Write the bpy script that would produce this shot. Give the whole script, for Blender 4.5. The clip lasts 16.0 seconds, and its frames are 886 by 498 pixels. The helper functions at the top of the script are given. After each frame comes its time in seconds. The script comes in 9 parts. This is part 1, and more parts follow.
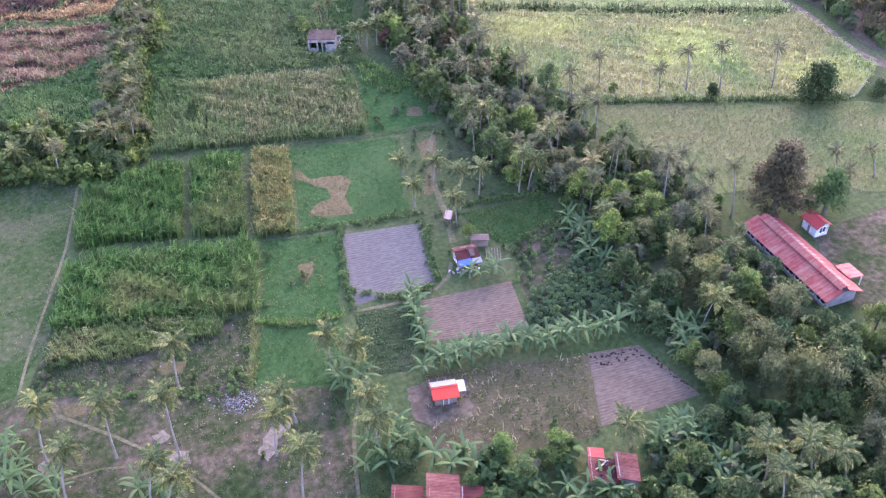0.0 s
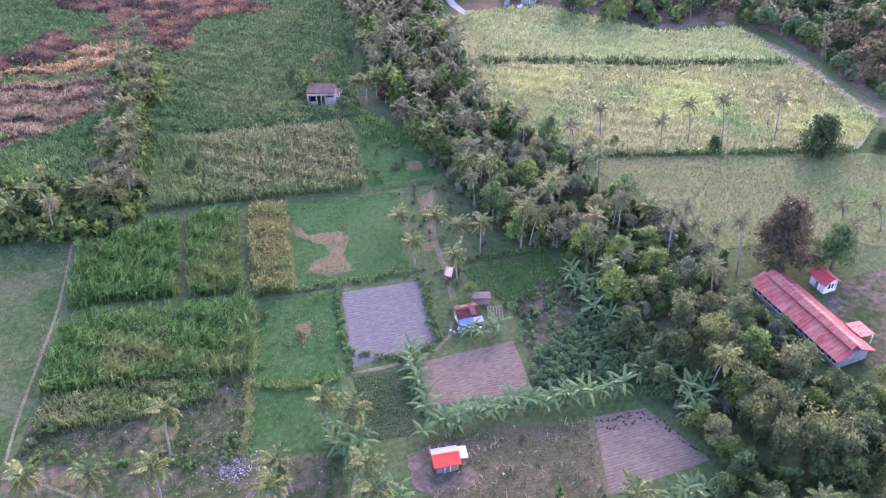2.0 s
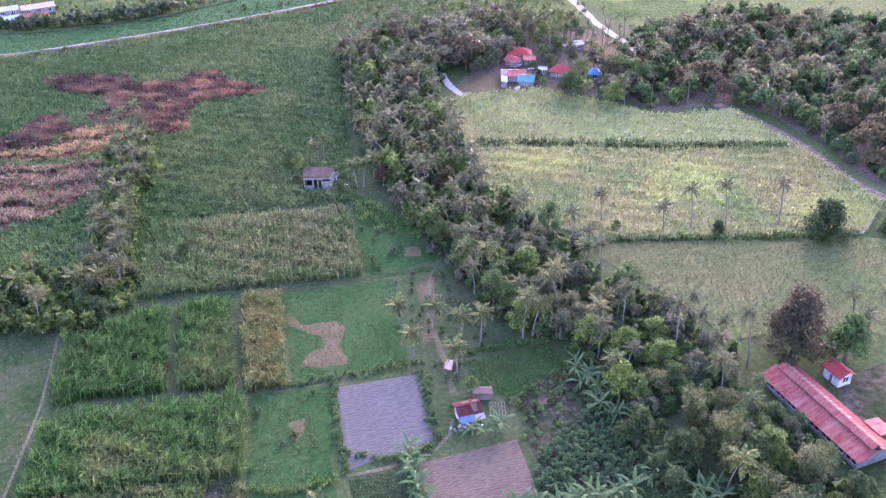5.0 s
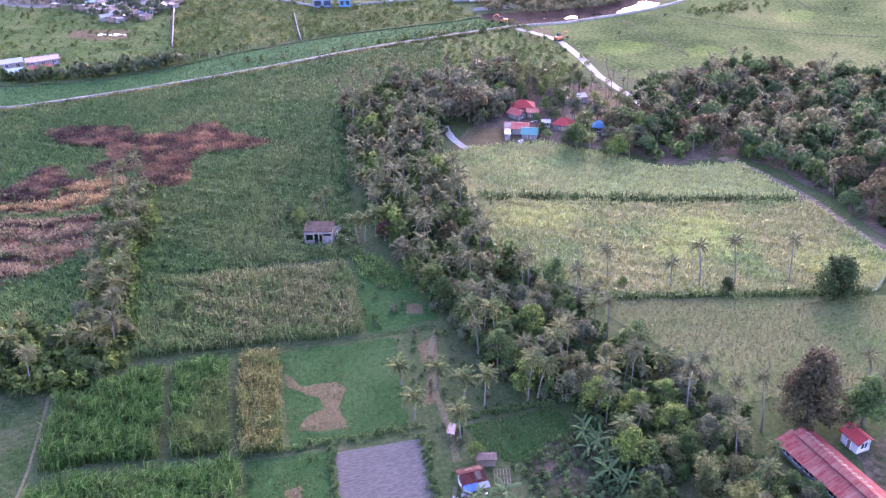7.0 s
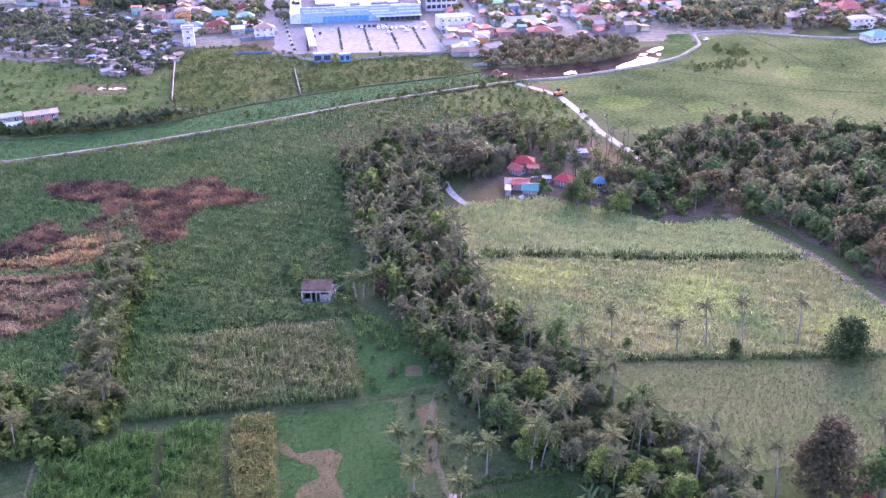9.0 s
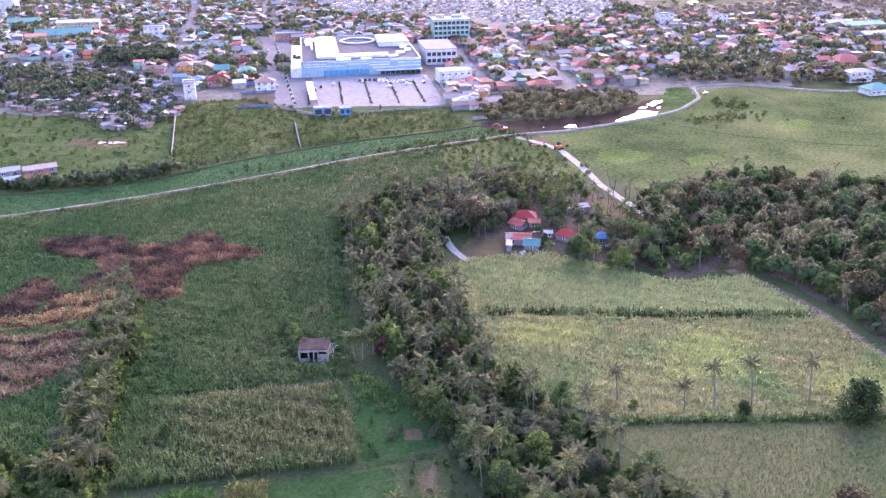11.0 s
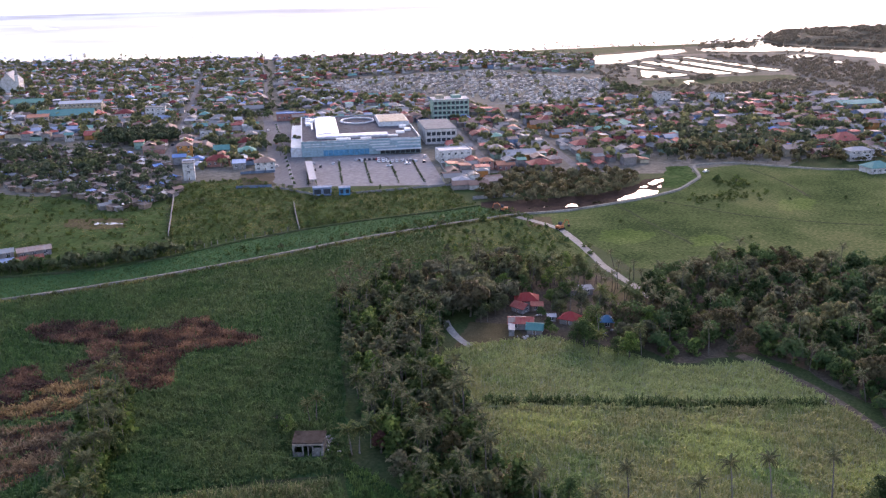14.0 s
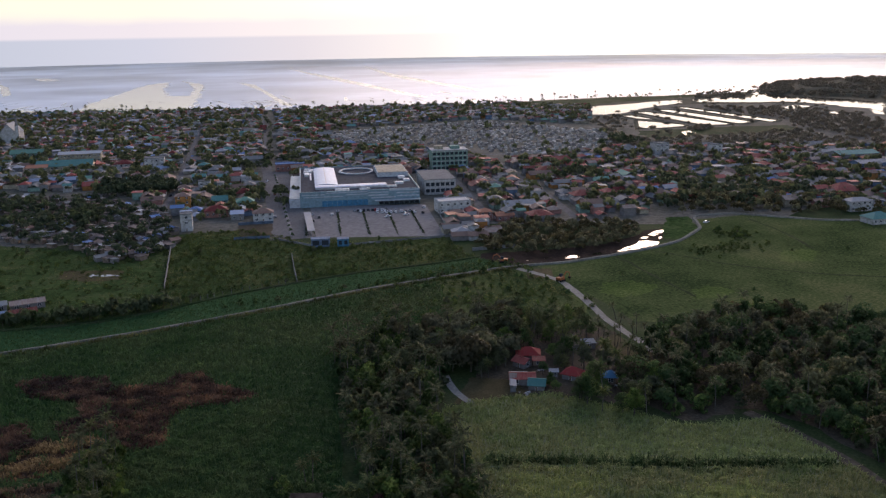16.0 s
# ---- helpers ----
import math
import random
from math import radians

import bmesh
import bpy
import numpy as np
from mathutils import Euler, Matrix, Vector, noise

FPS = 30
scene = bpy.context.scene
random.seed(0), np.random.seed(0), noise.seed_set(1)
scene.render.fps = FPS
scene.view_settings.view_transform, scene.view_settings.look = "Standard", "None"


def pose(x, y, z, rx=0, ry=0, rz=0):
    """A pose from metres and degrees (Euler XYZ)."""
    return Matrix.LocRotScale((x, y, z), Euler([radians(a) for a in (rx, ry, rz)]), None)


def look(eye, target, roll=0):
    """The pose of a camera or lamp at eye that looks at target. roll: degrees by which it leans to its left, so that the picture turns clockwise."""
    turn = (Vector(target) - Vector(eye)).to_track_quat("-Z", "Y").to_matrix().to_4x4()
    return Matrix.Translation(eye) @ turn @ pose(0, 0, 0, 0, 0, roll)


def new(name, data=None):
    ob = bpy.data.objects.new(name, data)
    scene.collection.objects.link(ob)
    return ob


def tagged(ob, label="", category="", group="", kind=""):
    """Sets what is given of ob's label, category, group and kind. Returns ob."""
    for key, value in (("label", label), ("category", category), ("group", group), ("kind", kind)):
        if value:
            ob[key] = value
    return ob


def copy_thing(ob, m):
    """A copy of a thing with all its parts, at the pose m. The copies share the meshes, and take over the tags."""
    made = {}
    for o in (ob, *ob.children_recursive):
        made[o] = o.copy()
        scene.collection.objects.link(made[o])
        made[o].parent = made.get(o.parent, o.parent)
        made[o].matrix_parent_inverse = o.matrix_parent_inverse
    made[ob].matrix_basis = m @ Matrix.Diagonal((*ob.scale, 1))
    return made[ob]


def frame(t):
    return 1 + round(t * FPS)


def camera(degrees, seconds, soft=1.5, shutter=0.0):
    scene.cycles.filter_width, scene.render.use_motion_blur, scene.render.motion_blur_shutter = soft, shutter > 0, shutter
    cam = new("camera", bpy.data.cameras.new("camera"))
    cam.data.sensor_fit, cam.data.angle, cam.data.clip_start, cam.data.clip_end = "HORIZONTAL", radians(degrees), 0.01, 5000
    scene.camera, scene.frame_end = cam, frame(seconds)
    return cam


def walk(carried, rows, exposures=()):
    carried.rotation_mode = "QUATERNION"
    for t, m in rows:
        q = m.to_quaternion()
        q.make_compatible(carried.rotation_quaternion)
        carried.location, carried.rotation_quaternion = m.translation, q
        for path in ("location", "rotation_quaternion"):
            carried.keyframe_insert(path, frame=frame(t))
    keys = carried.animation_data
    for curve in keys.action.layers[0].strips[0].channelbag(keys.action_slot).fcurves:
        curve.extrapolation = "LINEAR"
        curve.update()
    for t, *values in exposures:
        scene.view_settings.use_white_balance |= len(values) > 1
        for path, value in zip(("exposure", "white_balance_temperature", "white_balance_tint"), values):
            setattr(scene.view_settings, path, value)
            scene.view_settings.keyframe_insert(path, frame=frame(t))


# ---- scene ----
cam = camera(54.0, 16.0, 1.35)
PATH = [
    (0, (-0.065, 0.896, 124.324), (0.587, 2.720, 122.743), -0.9),
    (0.5, (0.430, 1.961, 124.374), (1.087, 3.804, 122.818), -1.0),
    (1, (0.825, 3.081, 124.426), (1.489, 4.942, 122.895), -1.0),
    (1.5, (1.215, 4.336, 124.429), (1.886, 6.215, 122.921), -1.0),
    (2, (1.646, 5.614, 124.434), (2.325, 7.510, 122.952), -1.1),
    (2.5, (2.001, 6.885, 124.544), (2.688, 8.797, 123.088), -1.1),
    (3, (2.206, 8.162, 124.603), (2.901, 10.091, 123.172), -1.0),
    (3.5, (2.610, 9.391, 124.734), (3.312, 11.336, 123.329), -1.0),
    (4, (3.005, 10.660, 124.790), (3.715, 12.623, 123.413), -1.0),
    (4.2, (3.076, 11.091, 124.824), (3.794, 13.060, 123.460), -1.1),
    (6.5, (5.009, 16.998, 124.524), (5.754, 19.043, 123.295), -0.9),
    (7, (5.525, 18.284, 124.456), (6.275, 20.346, 123.259), -1.0),
    (7.5, (5.906, 19.643, 124.306), (6.664, 21.721, 123.142), -0.9),
    (8, (6.378, 20.970, 124.269), (7.141, 23.064, 123.136), -0.9),
    (8.5, (6.591, 22.182, 124.500), (7.364, 24.290, 123.399), -0.9),
    (9, (6.975, 23.670, 124.564), (7.754, 25.791, 123.494), -0.8),
    (11.5, (9.356, 30.025, 124.856), (10.161, 32.212, 123.950), -0.9),
    (12, (9.771, 31.476, 124.791), (10.582, 33.675, 123.919), -0.9),
    (12.5, (10.314, 33.058, 124.736), (11.130, 35.266, 123.897), -0.9),
    (13, (10.861, 34.410, 124.784), (11.681, 36.631, 123.978), -0.9),
    (13.5, (11.199, 35.627, 124.851), (12.023, 37.859, 124.080), -0.9),
    (14, (11.805, 37.000, 125.015), (12.633, 39.241, 124.278), -1.0),
    (14.5, (12.474, 38.165, 125.143), (13.305, 40.415, 124.439), -1.0),
    (15, (12.968, 39.553, 125.250), (13.803, 41.811, 124.580), -1.0),
    (15.5, (13.170, 40.916, 125.324), (14.011, 43.182, 124.688), -1.0),
    (16, (13.152, 42.160, 125.403), (14.000, 44.434, 124.800), -1.0),
]
walk(cam, [(t, look(eye, target, roll)) for t, eye, target, roll in PATH], exposures=[(0,3.86,6150,53),(4,3.82,5950,60),(9,3.49,6020,62),(12.5,2.94,6460,47),(13.5,2.42,6600,41),(14.5,1.8,6700,34),(15,1.57,6700,31),(15.5,1.22,6700,29),(16,0.73,6700,27)])

# ---- sky and sun: dusk, the sun low ahead behind thin cloud ----
SUN_TURN, SUN_UP = 38.0, 16.0
world = bpy.data.worlds.new("sky")
scene.world = world
world.use_nodes = True
wn = world.node_tree
sky = wn.nodes.new("ShaderNodeTexSky")
sky.sky_type = "NISHITA"
sky.sun_disc = False
sky.sun_elevation, sky.sun_rotation = radians(SUN_UP), radians(SUN_TURN)
sky.air_density, sky.dust_density, sky.ozone_density = 1.0, 1.5, 1.5
wn.links.new(sky.outputs[0], wn.nodes["Background"].inputs[0])
wn.nodes["Background"].inputs[1].default_value = 0.15
sun = new("sun", bpy.data.lights.new("sun", "SUN"))
sun.data.energy, sun.data.angle, sun.data.color = 0.9, radians(50), (1.0, 0.89, 0.77)
sun.matrix_world = look((0, 0, 0), (-math.sin(radians(SUN_TURN)) * math.cos(radians(SUN_UP)),
                                    -math.cos(radians(SUN_TURN)) * math.cos(radians(SUN_UP)), -math.sin(radians(SUN_UP))))

# ---- materials ----


def ramp(nt, fac, colours):
    r = nt.nodes.new("ShaderNodeValToRGB")
    el = r.color_ramp.elements
    while len(el) < len(colours):
        el.new(0.5)
    for e, (at, c) in zip(el, colours):
        e.position, e.color = at, (*c, 1)
    nt.links.new(fac, r.inputs[0])
    return r.outputs[0]


def noise_of(nt, vec, scale, detail=4.0, rough=0.6):
    n = nt.nodes.new("ShaderNodeTexNoise")
    n.inputs["Scale"].default_value, n.inputs["Detail"].default_value, n.inputs["Roughness"].default_value = scale, detail, rough
    nt.links.new(vec, n.inputs["Vector"])
    return n.outputs[0]


def mixed(nt, mode, fac, a, b):
    m = nt.nodes.new("ShaderNodeMix")
    m.data_type, m.blend_type = "RGBA", mode
    for sock, v in ((m.inputs[0], fac), (m.inputs[6], a), (m.inputs[7], b)):
        if isinstance(v, (int, float)):
            sock.default_value = v
        elif isinstance(v, tuple):
            sock.default_value = (*v, 1)
        else:
            nt.links.new(v, sock)
    return m.outputs[2]


def start(name):
    m = bpy.data.materials.new(name)
    m.use_nodes = True
    return m, m.node_tree, m.node_tree.nodes["Principled BSDF"]


def surface(name, colours, fine=2.0, broad=0.08, spread=(0.3, 0.7), rough=0.9, bump=0.3, height=0.1, metal=0.0, spec=0.015, local=False, vary=0.0, stretch=None):
    """Ground, wall or roof stuff: a ramp of colours over broad patches, with fine grain and relief."""
    m, nt, bsdf = start(name)
    if local:
        vec = nt.nodes.new("ShaderNodeTexCoord").outputs["Object"]
    else:
        vec = nt.nodes.new("ShaderNodeNewGeometry").outputs["Position"]
    base = vec
    if stretch:
        mp = nt.nodes.new("ShaderNodeMapping")
        mp.inputs["Scale"].default_value = stretch
        nt.links.new(vec, mp.inputs["Vector"])
        vec = mp.outputs[0]
    a = noise_of(nt, base, broad, 5.0, 0.62)
    f = noise_of(nt, vec, fine, 5.0, 0.65)
    lo, hi = spread
    step = (hi - lo) / max(1, len(colours) - 1)
    blend = mixed(nt, "MIX", 0.42, a, f)
    col = ramp(nt, blend, [(lo + i * step, c) for i, c in enumerate(colours)])
    grain = ramp(nt, f, [(0.25, (0.6, 0.6, 0.6)), (0.75, (1.35, 1.35, 1.35))])
    col = mixed(nt, "MULTIPLY", 0.75, col, grain)
    if vary:
        info = nt.nodes.new("ShaderNodeObjectInfo")
        v = ramp(nt, info.outputs["Random"], [(0.0, (1 - vary,) * 3), (1.0, (1 + vary,) * 3)])
        col = mixed(nt, "MULTIPLY", 1.0, col, v)
    nt.links.new(col, bsdf.inputs["Base Color"])
    bsdf.inputs["Roughness"].default_value, bsdf.inputs["Metallic"].default_value = rough, metal
    bsdf.inputs["Specular IOR Level"].default_value = spec
    if bump:
        b = nt.nodes.new("ShaderNodeBump")
        b.inputs["Strength"].default_value, b.inputs["Distance"].default_value = bump, height
        nt.links.new(f, b.inputs["Height"])
        nt.links.new(b.outputs[0], bsdf.inputs["Normal"])
    return m


def foliage(name, colours, patch=None, broad=0.06, through_light=0.4, vary=0.25, rough=0.6, lift=0.9, spec=0.04, clump=0.0, size=0.55, edge=(0.42, 0.6)):
    """Leaves: each leaf its own shade, each plant its own tone, clumps of lighter and darker growth, broad patches over a field."""
    m, nt, bsdf = start(name)
    geo = nt.nodes.new("ShaderNodeNewGeometry")
    n = len(colours)
    col = ramp(nt, geo.outputs["Random Per Island"], [(i / max(1, n - 1), c) for i, c in enumerate(colours)])
    if patch:
        a = noise_of(nt, geo.outputs["Position"], broad, 4.0, 0.6)
        k = ramp(nt, a, [(edge[0], (0, 0, 0)), (edge[1], (1, 1, 1))])
        shade = ramp(nt, geo.outputs["Random Per Island"], [(0.0, tuple(0.7 * c for c in patch)), (1.0, tuple(1.3 * c for c in patch))])
        col = mixed(nt, "MIX", k, col, shade)
    if clump:
        c = noise_of(nt, geo.outputs["Position"], size, 3.0, 0.6)
        col = mixed(nt, "MULTIPLY", 1.0, col, ramp(nt, c, [(0.32, (1 - clump,) * 3), (0.5, (1, 1, 1)), (0.68, (1 + clump, 1 + clump, 1 + 0.6 * clump))]))
    if vary:
        info = nt.nodes.new("ShaderNodeObjectInfo")
        v = ramp(nt, info.outputs["Random"], [(0.0, (1 - vary, 1 - 0.85 * vary, 1 - vary)), (0.5, (1, 1, 1)), (1.0, (1 + vary, 1 + 0.75 * vary, 1 - 0.4 * vary))])
        col = mixed(nt, "MULTIPLY", 1.0, col, v)
    nt.links.new(col, bsdf.inputs["Base Color"])
    bsdf.inputs["Roughness"].default_value = rough
    bsdf.inputs["Specular IOR Level"].default_value = spec
    soft = nt.nodes.new("ShaderNodeVectorMath")
    soft.operation = "MULTIPLY_ADD"
    soft.inputs[1].default_value, soft.inputs[2].default_value = (0.5, 0.5, 0.5), (0, 0, lift)
    nt.links.new(geo.outputs["Normal"], soft.inputs[0])
    unit = nt.nodes.new("ShaderNodeVectorMath")
    unit.operation = "NORMALIZE"
    nt.links.new(soft.outputs[0], unit.inputs[0])
    nt.links.new(unit.outputs[0], bsdf.inputs["Normal"])
    if through_light:
        t = nt.nodes.new("ShaderNodeBsdfTranslucent")
        nt.links.new(col, t.inputs[0])
        mx = nt.nodes.new("ShaderNodeMixShader")
        mx.inputs[0].default_value = through_light
        nt.links.new(bsdf.outputs[0], mx.inputs[1])
        nt.links.new(t.outputs[0], mx.inputs[2])
        nt.links.new(mx.outputs[0], nt.nodes["Material Output"].inputs[0])
    return m


def paint(name, colour, rough=0.6, metal=0.0, dirt=0.25, vary=0.0, fine=0.6, spec=0.15):
    c = colour
    d = tuple(x * (1 - dirt) * k for x, k in zip(c, (1.0, 0.96, 0.9)))
    return surface(name, [d, c, tuple(min(1, x * (1 + 0.3 * dirt)) for x in c)], fine, 0.15, (0.32, 0.66), rough, 0.1, 0.02, metal, spec, True, vary)


def water(name, colour, rough=0.08, scale=0.15, bump=0.08, spec=0.5):
    m, nt, bsdf = start(name)
    bsdf.inputs["Specular IOR Level"].default_value = spec
    vec = nt.nodes.new("ShaderNodeNewGeometry").outputs["Position"]
    a = noise_of(nt, vec, scale, 6.0, 0.6)
    w = noise_of(nt, vec, scale * 0.06, 4.0, 0.55)
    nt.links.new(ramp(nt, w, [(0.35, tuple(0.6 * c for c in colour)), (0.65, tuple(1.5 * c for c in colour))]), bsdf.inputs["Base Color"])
    nt.links.new(ramp(nt, w, [(0.35, (rough * 0.92,) * 3), (0.65, (rough * 1.1,) * 3)]), bsdf.inputs["Roughness"])
    bsdf.inputs["IOR"].default_value = 1.33
    b = nt.nodes.new("ShaderNodeBump")
    b.inputs["Strength"].default_value, b.inputs["Distance"].default_value = bump, 1.0
    nt.links.new(a, b.inputs["Height"])
    nt.links.new(b.outputs[0], bsdf.inputs["Normal"])
    return m


M_GROUND = surface("meadow_ground", [(0.022, 0.040, 0.014), (0.032, 0.052, 0.019), (0.046, 0.058, 0.026), (0.07, 0.062, 0.042)], 0.9, 0.035, (0.34, 0.68))
M_DRYLAND = surface("dry_pasture", [(0.014, 0.027, 0.010), (0.024, 0.034, 0.014), (0.044, 0.041, 0.026), (0.074, 0.060, 0.043)], 0.7, 0.09, (0.38, 0.62))
M_LAWN = surface("short_green_grass", [(0.0095, 0.029, 0.009), (0.015, 0.045, 0.0128), (0.024, 0.055, 0.018), (0.038, 0.06, 0.024)], 0.9, 0.07, (0.3, 0.7))
M_STUBBLE = surface("brown_stubble_soil", [(0.033, 0.037, 0.018), (0.05, 0.047, 0.025), (0.076, 0.062, 0.038)], 1.6, 0.15, (0.34, 0.66), bump=0.5)
M_OLIVE = surface("grey_green_grass", [(0.013, 0.031, 0.010), (0.022, 0.041, 0.014), (0.037, 0.049, 0.023), (0.052, 0.053, 0.031)], 0.8, 0.06, (0.37, 0.63))
M_SOIL = surface("ploughed_brown_soil", [(0.064, 0.05, 0.037), (0.083, 0.066, 0.048), (0.099, 0.079, 0.058)], 2.4, 0.12, (0.3, 0.7), bump=0.25, stretch=(0.3, 1.0, 1.0))
M_GREYSOIL = surface("grey_tilled_soil", [(0.057, 0.056, 0.05), (0.072, 0.07, 0.062), (0.084, 0.081, 0.071)], 2.6, 0.1, (0.3, 0.7), bump=0.25, stretch=(0.3, 1.0, 1.0))
M_PALEUNDER = surface("pale_cane_floor", [(0.143, 0.172, 0.101), (0.202, 0.234, 0.135), (0.274, 0.283, 0.203)], 1.2, 0.05, (0.3, 0.7))
M_SHEEN = surface("green_cane_floor", [(0.019, 0.049, 0.018), (0.03, 0.068, 0.025), (0.05, 0.085, 0.038)], 1.2, 0.05, (0.34, 0.66))
M_YOUNGSOIL = surface("thin_young_cane_floor", [(0.058, 0.082, 0.03), (0.085, 0.1, 0.04), (0.118, 0.112, 0.056)], 1.0, 0.05, (0.34, 0.66))
# soil colour darkened to carry the shade beneath standing cane
M_UNDER = surface("shade_toned_cane_floor", [(0.022, 0.034, 0.015), (0.037, 0.054, 0.022), (0.06, 0.066, 0.036)], 1.5, 0.1, (0.3, 0.7))
M_DIRTROAD = surface("dirt_road", [(0.06, 0.05, 0.036), (0.09, 0.073, 0.054), (0.15, 0.125, 0.095)], 0.4, 0.1, (0.3, 0.7))
M_SAND = surface("pale_sandy_earth", [(0.072, 0.064, 0.048), (0.106, 0.094, 0.072), (0.142, 0.126, 0.10)], 1.5, 0.2, (0.3, 0.7))
M_WOODFLOOR = surface("brown_wood_floor", [(0.044, 0.037, 0.026), (0.07, 0.057, 0.04), (0.102, 0.083, 0.06)], 0.8, 0.08, (0.34, 0.66))
M_BARE = surface("bare_earth", [(0.05, 0.045, 0.022), (0.072, 0.06, 0.031), (0.098, 0.08, 0.045)], 1.5, 0.2, (0.3, 0.7))
M_TRACK = surface("pale_gravel_track", [(0.17, 0.16, 0.138), (0.235, 0.22, 0.192), (0.29, 0.274, 0.245)], 0.8, 0.12, (0.3, 0.7))
M_PATH = surface("trodden_path", [(0.0478, 0.0544, 0.0245), (0.0733, 0.0714, 0.0398), (0.109, 0.0984, 0.0612)], 1.2, 0.2, (0.3, 0.7))
M_DYKE = surface("dyke_gravel", [(0.104, 0.102, 0.08), (0.16, 0.156, 0.132), (0.216, 0.209, 0.184)], 0.8, 0.1, (0.3, 0.7))
M_ROAD = surface("worn_concrete_road", [(0.1, 0.097, 0.094), (0.13, 0.127, 0.124), (0.16, 0.157, 0.15)], 0.5, 0.06, (0.3, 0.7))
M_LOT = surface("grey_car_park_concrete", [(0.142, 0.136, 0.132), (0.182, 0.176, 0.172), (0.214, 0.208, 0.2)], 0.3, 0.05, (0.3, 0.7))
M_CONCRETE = surface("weathered_concrete", [(0.132, 0.127, 0.121), (0.198, 0.193, 0.182), (0.264, 0.259, 0.248)], 1.2, 0.2, (0.3, 0.7))
M_BURNT = surface("scorched_field", [(0.018, 0.014, 0.014), (0.05, 0.032, 0.028), (0.14, 0.075, 0.05)], 0.9, 0.09, (0.36, 0.66), bump=0.5)
M_SCORCH = surface("dry_cane_trash_floor", [(0.034, 0.026, 0.021), (0.062, 0.046, 0.034), (0.11, 0.08, 0.058)], 0.9, 0.12, (0.34, 0.68), bump=0.5)
M_HYACINTH = surface("floating_hyacinth", [(0.0184, 0.056, 0.0217), (0.0263, 0.0756, 0.0271), (0.042, 0.0952, 0.0387)], 1.2, 0.1, (0.3, 0.7))
M_FRESH = surface("fresh_marsh_grass", [(0.04, 0.064, 0.02), (0.066, 0.096, 0.028), (0.09, 0.118, 0.038), (0.115, 0.13, 0.05)], 0.6, 0.016, (0.41, 0.59), spec=0.0)
M_MARSH = surface("marsh_grass", [(0.03, 0.046, 0.018), (0.05, 0.07, 0.026), (0.07, 0.09, 0.034), (0.102, 0.11, 0.046)], 0.6, 0.016, (0.41, 0.59), spec=0.0)
M_DITCH = surface("dark_ditch_grass", [(0.018, 0.028, 0.012), (0.028, 0.04, 0.017), (0.04, 0.05, 0.023)], 0.4, 0.05, (0.3, 0.7))
M_ROUGH = surface("rough_green_waste", [(0.02, 0.038, 0.014), (0.036, 0.062, 0.021), (0.052, 0.08, 0.029), (0.088, 0.09, 0.045)], 0.35, 0.05, (0.36, 0.64), spec=0.0)
M_TOWN = surface("dusty_town_ground", [(0.0648, 0.072, 0.0504), (0.108, 0.104, 0.0835), (0.173, 0.158, 0.137)], 0.25, 0.03, (0.32, 0.68))
# pale sea base colour stands in for sky light reflected off the water
M_SEA = water("sky_toned_sea_water", (0.40, 0.435, 0.46), 0.45, 0.03, 0.08, 0.5)
M_FLATS = water("wet_sand_flats", (0.2, 0.185, 0.15), 0.2, 0.05, 0.03)
M_POND = water("pond_water", (0.02, 0.025, 0.02), 0.05, 0.3, 0.01)
M_CANALWATER = water("dark_canal_water", (0.02, 0.018, 0.012), 0.05, 0.4, 0.01)

L_TREE = foliage("broadleaf", [(0.042, 0.08, 0.028), (0.062, 0.11, 0.036), (0.09, 0.142, 0.047), (0.125, 0.17, 0.06)], vary=0.4, lift=0.6, clump=0.3, size=0.35)
L_DARK = foliage("dark_broadleaf", [(0.066, 0.082, 0.046), (0.094, 0.11, 0.06), (0.13, 0.142, 0.08)], vary=0.35, lift=0.65, clump=0.25, size=0.35)
L_BRIGHT = foliage("bright_broadleaf", [(0.0414, 0.0828, 0.0314), (0.058, 0.108, 0.0397), (0.0807, 0.132, 0.0522)])
# town leaves greyed in colour to stand in for distance haze
L_TOWN = foliage("hazed_town_leaf", [(0.062, 0.08, 0.05), (0.098, 0.115, 0.07), (0.145, 0.155, 0.095)], clump=0.3, size=0.05)
# mangrove leaf colours raised to stand in for the haze at that distance
L_SWAMP = foliage("hazed_mangrove_leaf", [(0.13, 0.118, 0.082), (0.19, 0.164, 0.115), (0.265, 0.216, 0.152)])
L_STALK = foliage("dry_maize_stalk", [(0.10, 0.10, 0.06), (0.20, 0.17, 0.11), (0.36, 0.31, 0.22)])
L_HEDGE = foliage("hedge_leaf", [(0.05, 0.1, 0.034), (0.085, 0.15, 0.048), (0.13, 0.2, 0.066)])
L_BROWN = foliage("dull_brown_leaf", [(0.094, 0.096, 0.056), (0.128, 0.126, 0.073), (0.168, 0.16, 0.095)], clump=0.25, size=0.3)
L_PLUM = foliage("dark_brown_leaf", [(0.044, 0.042, 0.023), (0.064, 0.059, 0.032), (0.092, 0.082, 0.046)], lift=0.6, clump=0.25, size=0.3)
L_RUST = foliage("rusty_leaf", [(0.07, 0.035, 0.0297), (0.13, 0.06, 0.0473), (0.17, 0.09, 0.0675)])
L_BAMBOO = foliage("bamboo_leaf", [(0.042, 0.06, 0.024), (0.066, 0.09, 0.036), (0.096, 0.116, 0.05), (0.128, 0.138, 0.068)], lift=0.65, clump=0.25, size=0.4)
